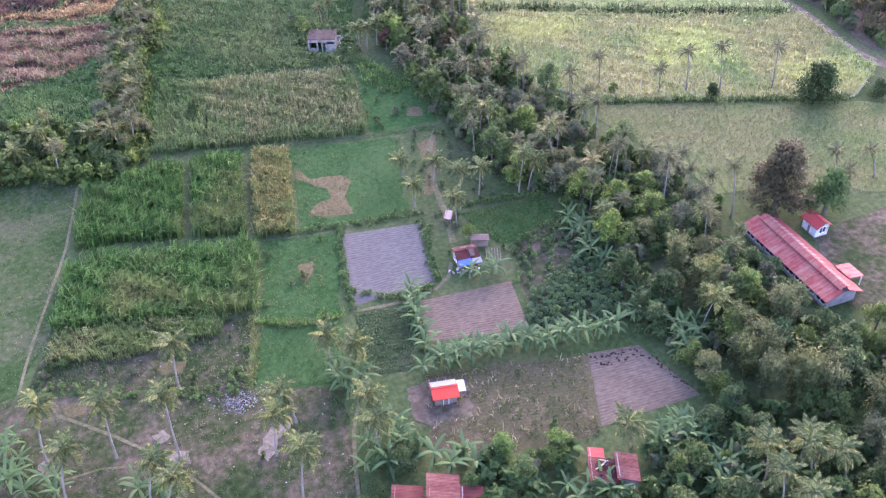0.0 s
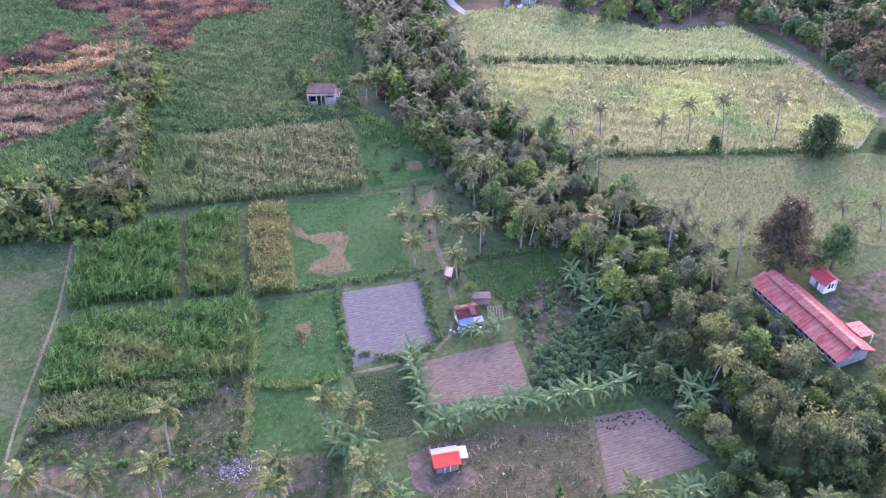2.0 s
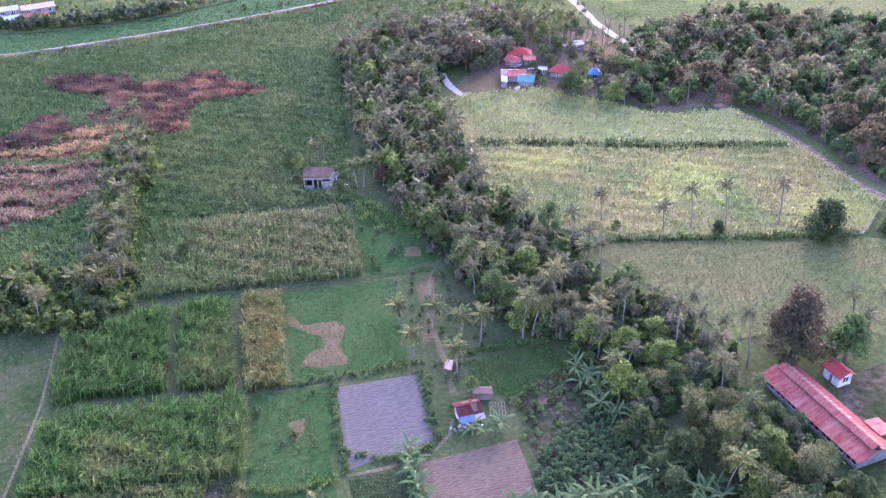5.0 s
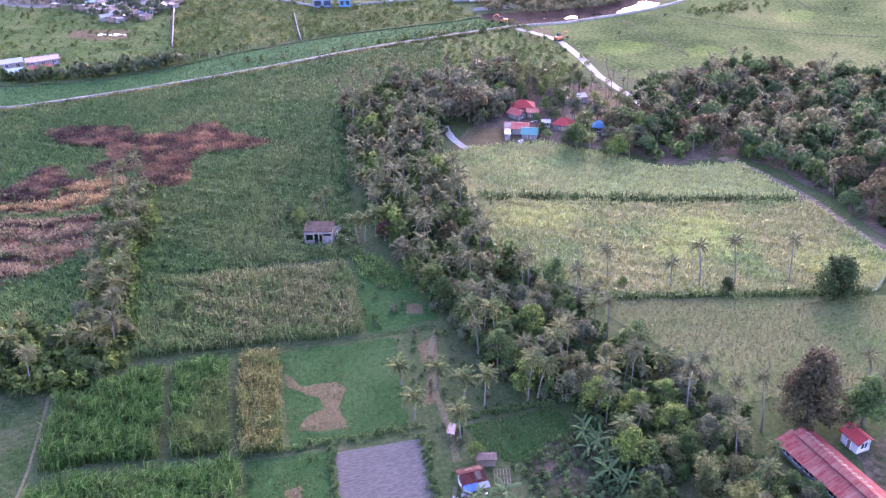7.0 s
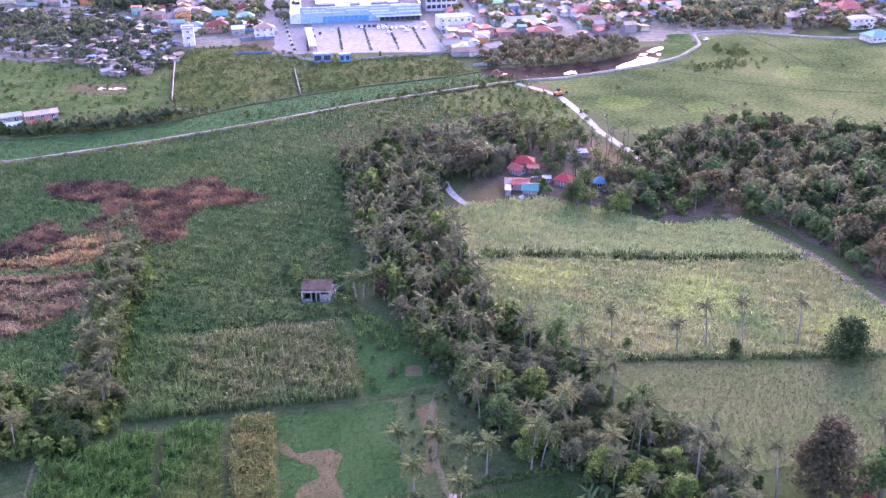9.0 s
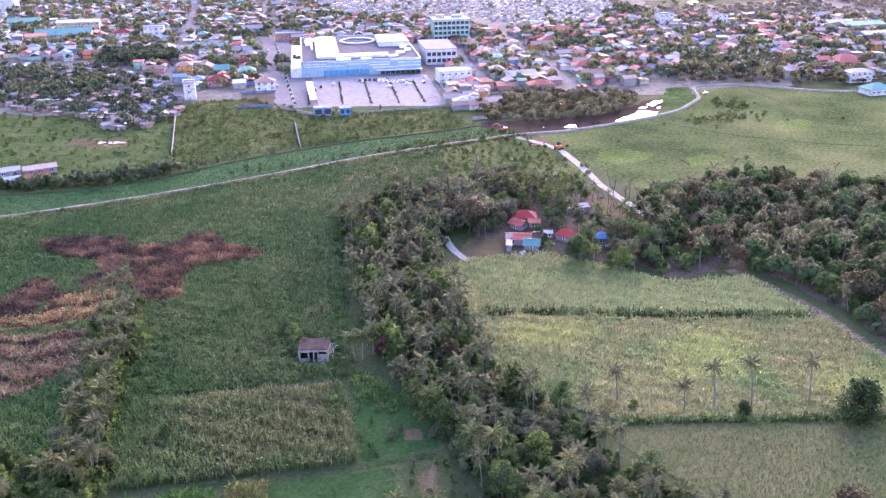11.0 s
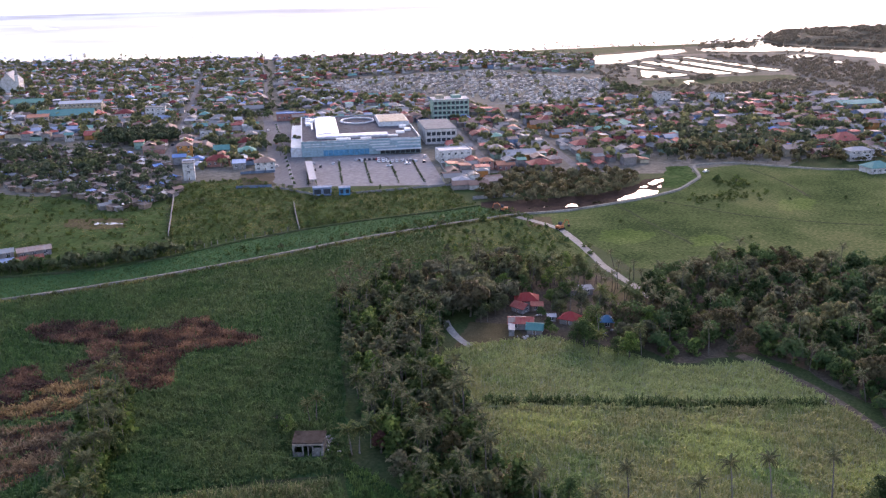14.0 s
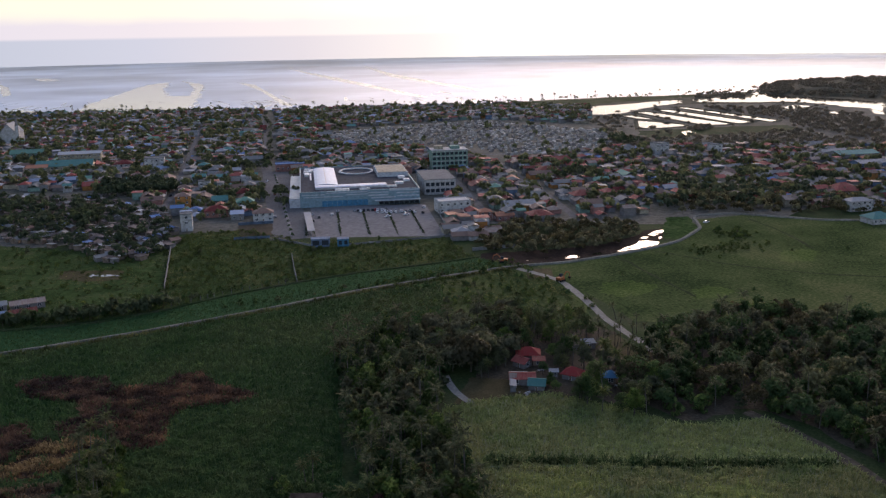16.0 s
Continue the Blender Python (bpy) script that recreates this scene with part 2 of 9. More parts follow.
L_PALM = foliage("palm_frond", [(0.034, 0.056, 0.022), (0.07, 0.095, 0.034), (0.124, 0.138, 0.05), (0.195, 0.188, 0.076)], through_light=0.2, lift=0.5)
# deep green dimmed further, standing in for the darker haze-free foreground
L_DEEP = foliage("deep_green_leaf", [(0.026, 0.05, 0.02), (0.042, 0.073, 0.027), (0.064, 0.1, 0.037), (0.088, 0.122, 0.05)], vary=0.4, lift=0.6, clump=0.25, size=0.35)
L_WEED = foliage("rank_weed_leaf", [(0.036, 0.062, 0.02), (0.055, 0.086, 0.028), (0.078, 0.106, 0.038)], clump=0.3, size=0.1)
# paler than the deep green, to carry haze over the town woods
L_GROVE = foliage("grove_leaf", [(0.042, 0.062, 0.036), (0.066, 0.09, 0.05), (0.1, 0.124, 0.07)], clump=0.3, size=0.08)
# olive palm fronds, paled in colour to stand in for haze
L_HAZEDPALM = foliage("hazed_olive_frond", [(0.05, 0.06, 0.026), (0.085, 0.094, 0.042), (0.128, 0.128, 0.06), (0.185, 0.172, 0.09)], through_light=0.2, lift=0.6)
L_MAUVE = foliage("dry_season_leaf", [(0.078, 0.086, 0.048), (0.112, 0.118, 0.066), (0.152, 0.154, 0.09)], vary=0.3, clump=0.3, size=0.3)
L_BANANA = foliage("banana_leaf", [(0.024, 0.056, 0.022), (0.052, 0.102, 0.042), (0.11, 0.165, 0.08)], through_light=0.35, lift=0.5)
L_CASSAVA = foliage("cassava_leaf", [(0.044, 0.098, 0.042), (0.074, 0.136, 0.058), (0.112, 0.178, 0.078)], lift=0.6)
L_CANE = foliage("sugar_cane", [(0.016, 0.054, 0.012), (0.032, 0.094, 0.019), (0.06, 0.136, 0.03), (0.115, 0.178, 0.056)], (0.12, 0.138, 0.046), 0.045, lift=0.6, clump=0.4, size=0.5, edge=(0.5, 0.7))
L_CANEBROWN = foliage("ripe_cane", [(0.10, 0.125, 0.036), (0.17, 0.165, 0.054), (0.265, 0.22, 0.088)], (0.10, 0.145, 0.045), 0.12, lift=0.7, clump=0.25)
L_CANETAN = foliage("flowering_cane", [(0.058, 0.09, 0.03), (0.088, 0.12, 0.043), (0.134, 0.147, 0.064), (0.2, 0.182, 0.1)], (0.066, 0.118, 0.037), 0.045, lift=0.7, clump=0.35, size=0.6)
L_CANEPALE = foliage("pale_cane", [(0.19, 0.225, 0.076), (0.25, 0.27, 0.098), (0.325, 0.315, 0.125), (0.41, 0.365, 0.17)], (0.16, 0.25, 0.08), 0.035, clump=0.2, size=0.3, edge=(0.46, 0.64))
L_CANEFAR = foliage("young_pale_cane", [(0.195, 0.25, 0.086), (0.26, 0.31, 0.108), (0.34, 0.35, 0.14)], (0.24, 0.31, 0.11), 0.035, clump=0.2, size=0.3)
L_CANEMID = foliage("lush_cane", [(0.031, 0.08, 0.025), (0.046, 0.108, 0.033), (0.07, 0.136, 0.044)], (0.092, 0.142, 0.05), 0.022, clump=0.36, size=0.28, edge=(0.44, 0.58))
L_YOUNG = foliage("young_cane", [(0.07, 0.13, 0.034), (0.108, 0.172, 0.05), (0.155, 0.208, 0.07)], (0.15, 0.15, 0.066), 0.025, clump=0.25, size=0.5)
L_BURNT = foliage("burnt_cane", [(0.022, 0.015, 0.016), (0.046, 0.028, 0.025), (0.085, 0.05, 0.038)], (0.16, 0.09, 0.06), 0.09, clump=0.55, size=0.14, edge=(0.46, 0.6))
L_HYACINTH = foliage("hyacinth_leaf", [(0.024, 0.057, 0.021), (0.037, 0.08, 0.029), (0.055, 0.104, 0.038)])
L_SCORCH = foliage("dry_cane_trash", [(0.09, 0.062, 0.038), (0.17, 0.115, 0.066), (0.25, 0.175, 0.105), (0.33, 0.25, 0.16)], (0.19, 0.128, 0.074), 0.09, clump=0.3, size=0.2)
L_GRASS = foliage("grass_tuft", [(0.019, 0.052, 0.014), (0.036, 0.081, 0.024), (0.058, 0.1, 0.037)], (0.085, 0.104, 0.044), 0.06)
L_REED = foliage("marsh_reed", [(0.046, 0.07, 0.022), (0.066, 0.095, 0.03), (0.09, 0.115, 0.04)], (0.125, 0.125, 0.052), 0.03, clump=0.4, size=0.06)
M_MUD = surface("dark_canal_mud", [(0.016, 0.012, 0.009), (0.03, 0.021, 0.017), (0.048, 0.034, 0.027)], 0.5, 0.08, (0.3, 0.7), spec=0.01)
# swamp ground lightened in colour, as haze over the lagoon would do
M_SWAMP = surface("hazed_swamp_ground", [(0.042, 0.046, 0.03), (0.066, 0.066, 0.046), (0.098, 0.086, 0.062)], 0.3, 0.02, (0.3, 0.7))
M_BARK = surface("grey_bark", [(0.06, 0.051, 0.042), (0.102, 0.09, 0.075), (0.144, 0.129, 0.111)], 3.0, 0.5, (0.3, 0.7), local=True)
M_PALMBARK = surface("palm_bark", [(0.096, 0.084, 0.072), (0.144, 0.129, 0.111), (0.192, 0.174, 0.153)], 3.0, 0.6, (0.3, 0.7), local=True, stretch=(1, 1, 4))
M_STEM = paint("banana_stem", (0.13, 0.15, 0.06))

# ---- building kit ----
RNG = np.random.default_rng(7)
PLAN = Matrix.Scale(1.25, 4)  # the plan is drawn in steps of 1.25 m


def mesh_np(name, verts, quads, mats, which=None):
    """A mesh from arrays of points and four-cornered faces."""
    me = bpy.data.meshes.new(name)
    verts, quads = np.asarray(verts, np.float32), np.asarray(quads, np.int32)
    me.vertices.add(len(verts))
    me.vertices.foreach_set("co", verts.ravel())
    me.loops.add(quads.size)
    me.loops.foreach_set("vertex_index", quads.ravel())
    me.polygons.add(len(quads))
    me.polygons.foreach_set("loop_start", np.arange(len(quads), dtype=np.int32) * 4)
    for m in mats:
        me.materials.append(m)
    if which is not None:
        me.polygons.foreach_set("material_index", np.asarray(which, np.int32))
    me.update(calc_edges=True)
    return me


def mesh_bm(name, bm, *mats):
    me = bpy.data.meshes.new(name)
    bm.normal_update()
    bm.to_mesh(me)
    bm.free()
    for m in mats:
        me.materials.append(m)
    return me


def part(name, me, parent, label="", at=None):
    ob = new(name, me)
    ob.parent = parent
    if at is not None:
        ob.matrix_basis = at
    if label:
        tagged(ob, label)
    return ob


def thing(name, label, category, at, group="", kind=""):
    """An empty at the thing's base, which carries its parts."""
    ob = new(name)
    ob.empty_display_size = 0.3
    ob.matrix_basis = PLAN @ at
    return tagged(ob, label, category, group, kind)


def solid(name, me, label, category, at=None, group="", kind=""):
    ob = new(name, me)
    ob.matrix_basis = PLAN @ at if at is not None else PLAN.copy()
    return tagged(ob, label, category, group, kind)


def box(bm, x0, x1, y0, y1, z0, z1, mat=0):
    v = [bm.verts.new(p) for p in ((x0, y0, z0), (x1, y0, z0), (x1, y1, z0), (x0, y1, z0), (x0, y0, z1), (x1, y0, z1), (x1, y1, z1), (x0, y1, z1))]
    for f in ((3, 2, 1, 0), (4, 5, 6, 7), (0, 1, 5, 4), (1, 2, 6, 5), (2, 3, 7, 6), (3, 0, 4, 7)):
        bm.faces.new([v[i] for i in f]).material_index = mat
    return v


def slab(bm, pts, thick, mat=0):
    """A plate of the given outline, thickened downwards."""
    top = [bm.verts.new(p) for p in pts]
    low = [bm.verts.new((p[0], p[1], p[2] - thick)) for p in pts]
    fs = [bm.faces.new(top), bm.faces.new(low[::-1])]
    n = len(pts)
    fs += [bm.faces.new((top[i], low[i], low[(i + 1) % n], top[(i + 1) % n])) for i in range(n)]
    for f in fs:
        f.material_index = mat
    return fs


def tube(bm, path, radii, sides=7, mat=0, caps=True):
    rings = []
    for i, (p, r) in enumerate(zip(path, radii)):
        a = Vector(path[min(i + 1, len(path) - 1)]) - Vector(path[max(i - 1, 0)])
        q = a.to_track_quat("Z", "Y")
        rings.append([bm.verts.new(Vector(p) + q @ Vector((r * math.cos(t), r * math.sin(t), 0))) for t in [2 * math.pi * k / sides for k in range(sides)]])
    for a, b in zip(rings, rings[1:]):
        for k in range(sides):
            bm.faces.new((a[k], a[(k + 1) % sides], b[(k + 1) % sides], b[k])).material_index = mat
    if caps:
        bm.faces.new(rings[0][::-1]).material_index = mat
        bm.faces.new(rings[-1]).material_index = mat


def inside(pts, poly):
    x, y = pts[:, 0], pts[:, 1]
    hit = np.zeros(len(pts), bool)
    n = len(poly)
    for i in range(n):
        (x0, y0), (x1, y1) = poly[i], poly[(i + 1) % n]
        if y0 == y1:
            continue
        hit ^= ((y0 > y) != (y1 > y)) & (x < (x1 - x0) * (y - y0) / (y1 - y0) + x0)
    return hit


def near_line(pts, line, width):
    out = np.zeros(len(pts), bool)
    for (x0, y0), (x1, y1) in zip(line, line[1:]):
        d = np.array([x1 - x0, y1 - y0])
        t = np.clip(((pts[:, 0] - x0) * d[0] + (pts[:, 1] - y0) * d[1]) / (d @ d), 0, 1)
        out |= np.hypot(pts[:, 0] - x0 - t * d[0], pts[:, 1] - y0 - t * d[1]) < width
    return out


def scatter(poly, gap, jitter=0.9, avoid=(), lines=(), keep=1.0):
    """Points strewn over an outline, about one to every gap x gap metres."""
    p = np.array(poly)
    gx, gy = np.meshgrid(np.arange(p[:, 0].min(), p[:, 0].max(), gap), np.arange(p[:, 1].min(), p[:, 1].max(), gap))
    pts = np.stack([gx.ravel(), gy.ravel()], 1)
    pts[:, 0] += (np.round((pts[:, 1] - p[:, 1].min()) / gap) % 2) * gap * 0.5
    pts += RNG.uniform(-0.5, 0.5, pts.shape) * gap * jitter
    ok = inside(pts, poly)
    for a in avoid:
        ok &= ~inside(pts, a)
    for line, w in lines:
        ok &= ~near_line(pts, line, w)
    ok &= RNG.random(len(pts)) < keep
    return pts[ok]


def along(line, step, spread=0.0):
    out = []
    for (x0, y0), (x1, y1) in zip(line, line[1:]):
        n = max(1, int(math.hypot(x1 - x0, y1 - y0) / step))
        for i in range(n):
            f = (i + RNG.random() * 0.6) / n
            out.append((x0 + (x1 - x0) * f + RNG.normal() * spread, y0 + (y1 - y0) * f + RNG.normal() * spread))
    return np.array(out)


def wavy(poly, step=2.5, amp=0.35):
    """The outline with its edges broken up a little."""
    out = []
    n = len(poly)
    for i in range(n):
        (x0, y0), (x1, y1) = poly[i], poly[(i + 1) % n]
        k = max(1, int(math.hypot(x1 - x0, y1 - y0) / step))
        for j in range(k):
            f = j / k
            w = 0 if j == 0 else amp
            out.append((x0 + (x1 - x0) * f + RNG.normal() * w, y0 + (y1 - y0) * f + RNG.normal() * w))
    return out


def sheet(name, poly, z, mat, label, category, step=2.5, amp=0.35):
    """A piece of ground of its own surface, laid on the land."""
    bm = bmesh.new()
    f = bm.faces.new([bm.verts.new((x, y, z)) for x, y in wavy(poly, step, amp)])
    f.normal_update()
    if f.normal.z < 0:
        f.normal_flip()
    bmesh.ops.triangulate(bm, faces=bm.faces[:])
    return solid(name, mesh_bm(name, bm, mat), label, category, kind="structure")


def ribbon(name, line, width, z, mat, label, category, wobble=0.0, thick=0.0):
    """A path, road or bank along a line."""
    pts = []
    for (x0, y0), (x1, y1) in zip(line, line[1:]):
        k = max(1, int(math.hypot(x1 - x0, y1 - y0) / 4))
        pts += [(x0 + (x1 - x0) * j / k, y0 + (y1 - y0) * j / k) for j in range(k)]
    pts.append(line[-1])
    p = np.array(pts)
    if len(p) > 4:
        for _ in range(2):
            p[1:-1] = 0.25 * p[:-2] + 0.5 * p[1:-1] + 0.25 * p[2:]
    d = np.gradient(p, axis=0)
    d /= np.linalg.norm(d, axis=1)[:, None]
    nrm = np.stack([-d[:, 1], d[:, 0]], 1)
    wl = width / 2 * (1 + wobble * RNG.normal(size=len(p)))
    wr = width / 2 * (1 + wobble * RNG.normal(size=len(p)))
    a, b = p + nrm * wl[:, None], p - nrm * wr[:, None]
    bm = bmesh.new()
    if thick:
        prof = [[(*q, 0.0) for q in a + nrm * 0.4], [(*q, z) for q in a], [(*q, z) for q in b], [(*q, 0.0) for q in b - nrm * 0.4]]
    else:
        prof = [[(*q, z) for q in a], [(*q, z) for q in b]]
    rows = [[bm.verts.new(q) for q in r] for r in prof]
    for r0, r1 in zip(rows, rows[1:]):
        for i in range(len(p) - 1):
            bm.faces.new((r0[i + 1], r0[i], r1[i], r1[i + 1]))
    bmesh.ops.recalc_face_normals(bm, faces=bm.faces[:])
    if sum(f.normal.z for f in bm.faces) < 0:
        bmesh.ops.reverse_faces(bm, faces=bm.faces[:])
    return solid(name, mesh_bm(name, bm, mat), label, category, kind="structure")


def furrows(name, quad, rows_n, z, deep, mat, label):
    """A tilled plot: ridges run from the first to the second corner's side."""
    a, b, c, d = [np.array(q) for q in quad]
    nu, nv = 46, rows_n * 4
    u, v = np.meshgrid(np.linspace(0, 1, nu), np.linspace(0, 1, nv + 1))
    p = (1 - v)[..., None] * ((1 - u)[..., None] * a + u[..., None] * b) + v[..., None] * ((1 - u)[..., None] * d + u[..., None] * c)
    wob = 0.18 * np.sin(u * 9 + v * 5) + 0.1 * np.sin(u * 31 + v * 17)
    h = z + deep * (0.5 + 0.5 * np.cos(2 * math.pi * (v * rows_n + wob * 0.6))) + RNG.normal(size=u.shape) * deep * 0.1
    edge = (u < 0.001) | (u > 0.999) | (v < 0.001) | (v > 0.999)
    h[edge] = 0.0
    p[..., 0] += RNG.normal(size=u.shape) * 0.02
    verts = np.concatenate([p, h[..., None]], -1).reshape(-1, 3)
    i = np.arange((nv + 1) * nu).reshape(nv + 1, nu)
    q = np.stack([i[:-1, :-1], i[1:, :-1], i[1:, 1:], i[:-1, 1:]], -1).reshape(-1, 4)
    s = (b - a)[0] * (d - a)[1] - (b - a)[1] * (d - a)[0]
    if s > 0:
        q = q[:, ::-1]
    return solid(name, mesh_np(name, verts, q, [mat]), label, "field", kind="structure")


def blade_mesh(name, pts, n, height, width, lean, mat, spread=0.25, tall_var=0.3, wind=None):
    """Arching leaves in tufts at the points: two quads a leaf."""
    pts = np.repeat(np.asarray(pts), n, 0)
    k = len(pts)
    az = RNG.uniform(0, 2 * math.pi, k) if wind is None else RNG.normal(radians(wind), 0.85, k)
    out = np.stack([np.cos(az), np.sin(az)], 1)
    side = np.stack([-out[:, 1], out[:, 0]], 1)
    lump = np.sin(pts[:, 0] * 2.1 + 1.3 * np.sin(pts[:, 1] * 1.7)) + np.sin(pts[:, 1] * 2.6 + 1.1 * np.sin(pts[:, 0] * 1.2)) + np.sin(pts[:, 0] * 0.7 + pts[:, 1] * 0.9)
    h = height * (1 + tall_var * RNG.uniform(-1, 1, k)) * (1 + 0.15 * lump)
    ln = lean * h * RNG.uniform(0.4, 1.2, k)
    w = width * RNG.uniform(0.7, 1.3, k)
    base = pts + RNG.normal(size=(k, 2)) * spread
    mid = base + out * (ln * 0.35)[:, None]
    tip = base + out * ln[:, None]
    droop = RNG.uniform(0.62, 1.02, k)
    v = np.zeros((k, 6, 3))
    v[:, 0, :2], v[:, 1, :2] = base - side * (w * 0.4)[:, None], base + side * (w * 0.4)[:, None]
    v[:, 2, :2], v[:, 3, :2] = mid + side * (w * 0.5)[:, None], mid - side * (w * 0.5)[:, None]
    v[:, 4, :2], v[:, 5, :2] = tip + side * (w * 0.12)[:, None], tip - side * (w * 0.12)[:, None]
    v[:, 2:4, 2] = (h * 0.8)[:, None]
    v[:, 4:6, 2] = (h * droop)[:, None]
    i = np.arange(k)[:, None] * 6
    q = np.concatenate([i + np.array([0, 1, 2, 3]), i + np.array([3, 2, 4, 5])], 1).reshape(-1, 4)
    return mesh_np(name, v.reshape(-1, 3), q, [mat])


def crop(name, pts, n, height, width, lean, mat, label, category, spread=0.25, tall_var=0.3, wind=None):
    return solid(name, blade_mesh(name, pts, n, height, width, lean, mat, spread, tall_var, wind), label, category, kind="stuff")


def leaf_cloud(c, nrm, size, aspect, rng):
    """Loose leaf sprays: bent quads of two halves round the points c, facing about nrm."""
    k = len(c)
    nrm = nrm + rng.normal(size=(k, 3)) * 0.55
    nrm /= np.linalg.norm(nrm, axis=1)[:, None] + 1e-9
    r = rng.normal(size=(k, 3))
    a = np.cross(nrm, r)
    a /= np.linalg.norm(a, axis=1)[:, None] + 1e-9
    b = np.cross(nrm, a)
    s = (size * rng.uniform(0.55, 1.35, k))[:, None]
    t = s * aspect * rng.uniform(0.7, 1.3, k)[:, None]
    bend = nrm * s * 0.3
    v = np.stack([c - a * s - bend, c - b * t * 0.7, c + a * s * 0.9 - bend, c + b * t], 1)
    return v.reshape(-1, 3), np.arange(4 * k).reshape(k, 4)


def crown_mesh(name, rng, radius, low, high, lobes, count, size, mat, aspect=0.6, flat=0.75):
    """A crown of several uneven lobes, each a shell of leaf sprays."""
    cs, ns = [], []
    lobes = int(lobes * 1.9)
    for i in range(lobes):
        a = rng.uniform(0, 2 * math.pi)
        z = low + (high - low) * (i + rng.random()) / lobes
        f = (z - low) / (high - low)
        reach = radius * (1.0 - 0.75 * f ** 1.6) * math.sqrt(rng.random()) * 0.85
        lr = radius * rng.uniform(0.2, 0.42) * (1 - 0.2 * f)
        m = int(count / lobes)
        d = rng.normal(size=(m, 3))
        d /= np.linalg.norm(d, axis=1)[:, None]
        d[:, 2] = np.where(d[:, 2] < -0.35, -d[:, 2], d[:, 2])
        shell = lr * (0.55 + 0.75 * rng.random(m) ** 0.8)[:, None]
        c = d * shell * np.array([1, 1, flat]) + np.array([reach * math.cos(a), reach * math.sin(a), z])
        cs.append(c)
        ns.append(d + np.array([0, 0, 0.35]))
    v, q = leaf_cloud(np.concatenate(cs), np.concatenate(ns), size, aspect, rng)
    return mesh_np(name, v, q, [mat])


def trunk_mesh(name, rng, height, r0, limbs, reach, mat=None):
    bm = bmesh.new()
    lean = rng.normal(size=2) * 0.04 * height
    path = [(lean[0] * f * f, lean[1] * f * f, height * f - 0.1 * (f == 0)) for f in (0, 0.25, 0.5, 0.75, 1)]
    tube(bm, path, [r0 * 1.35, r0, r0 * 0.85, r0 * 0.65, r0 * 0.3], 7)
    for i in range(limbs):
        f = rng.uniform(0.4, 0.85)
        a = 2 * math.pi * (i + rng.random() * 0.6) / limbs
        p = Vector((lean[0] * f * f, lean[1] * f * f, height * f))
        e = p + Vector((math.cos(a) * reach, math.sin(a) * reach, height * rng.uniform(0.15, 0.35)))
        m = (p + e) / 2 + Vector((0, 0, -0.05 * height))
        tube(bm, [p, m, e], [r0 * 0.5, r0 * 0.35, r0 * 0.12], 5)
    return mesh_bm(name, bm, mat or M_BARK)


def tree_kind(seed, height, radius, lobes, count, size, leaf, aspect=0.7, trunk=0.22, low=0.32, flat=0.75):
    rng = np.random.default_rng(seed)
    return (trunk_mesh("trunk", rng, height * 0.8, trunk, 5, radius * 0.6),
            crown_mesh("crown", rng, radius, height * low, height * 0.9, lobes, count, size, leaf, aspect, flat))


def round_kind(seed, height, radius, lobes, count, size, leaf):
    """A tree far off: a few broad rounded lobes of leaf sprays on a short trunk."""
    rng = np.random.default_rng(seed)
    cs, ns = [], []
    for i in range(lobes):
        a, r = 2.4 * i + rng.random(), radius * (0.0 if i == 0 else rng.uniform(0.35, 0.6))
        lr = radius * (0.68 if i == 0 else rng.uniform(0.38, 0.55))
        m = count // lobes
        d = rng.normal(size=(m, 3))
        d /= np.linalg.norm(d, axis=1)[:, None]
        d[:, 2] = np.abs(d[:, 2]) * 1.1 - 0.25
        cs.append(d * lr * rng.uniform(0.82, 1.08, m)[:, None] * np.array([1, 1, 0.8]) + np.array([r * math.cos(a), r * math.sin(a), height - lr * 0.85 - (0 if i == 0 else rng.uniform(0.1, 0.35) * height)]))
        ns.append(d * 2.2 + np.array([0, 0, 0.3]))
    v, q = leaf_cloud(np.concatenate(cs), np.concatenate(ns), size, 0.9, rng)
    return trunk_mesh("trunk", rng, height * 0.7, 0.2, 3, radius * 0.5), mesh_np("crown", v, q, [leaf])


def plant_tree(kind, name, label, category, x, y, scale=1.0, group="", tall=1.0):
    t = thing(name, label, category, Matrix.LocRotScale((x, y, 0), Euler((0, 0, RNG.uniform(0, 6.283))), (scale, scale, scale * tall)), group)
    part("trunk", kind[0], t)
    part("crown", kind[1], t)
    return t


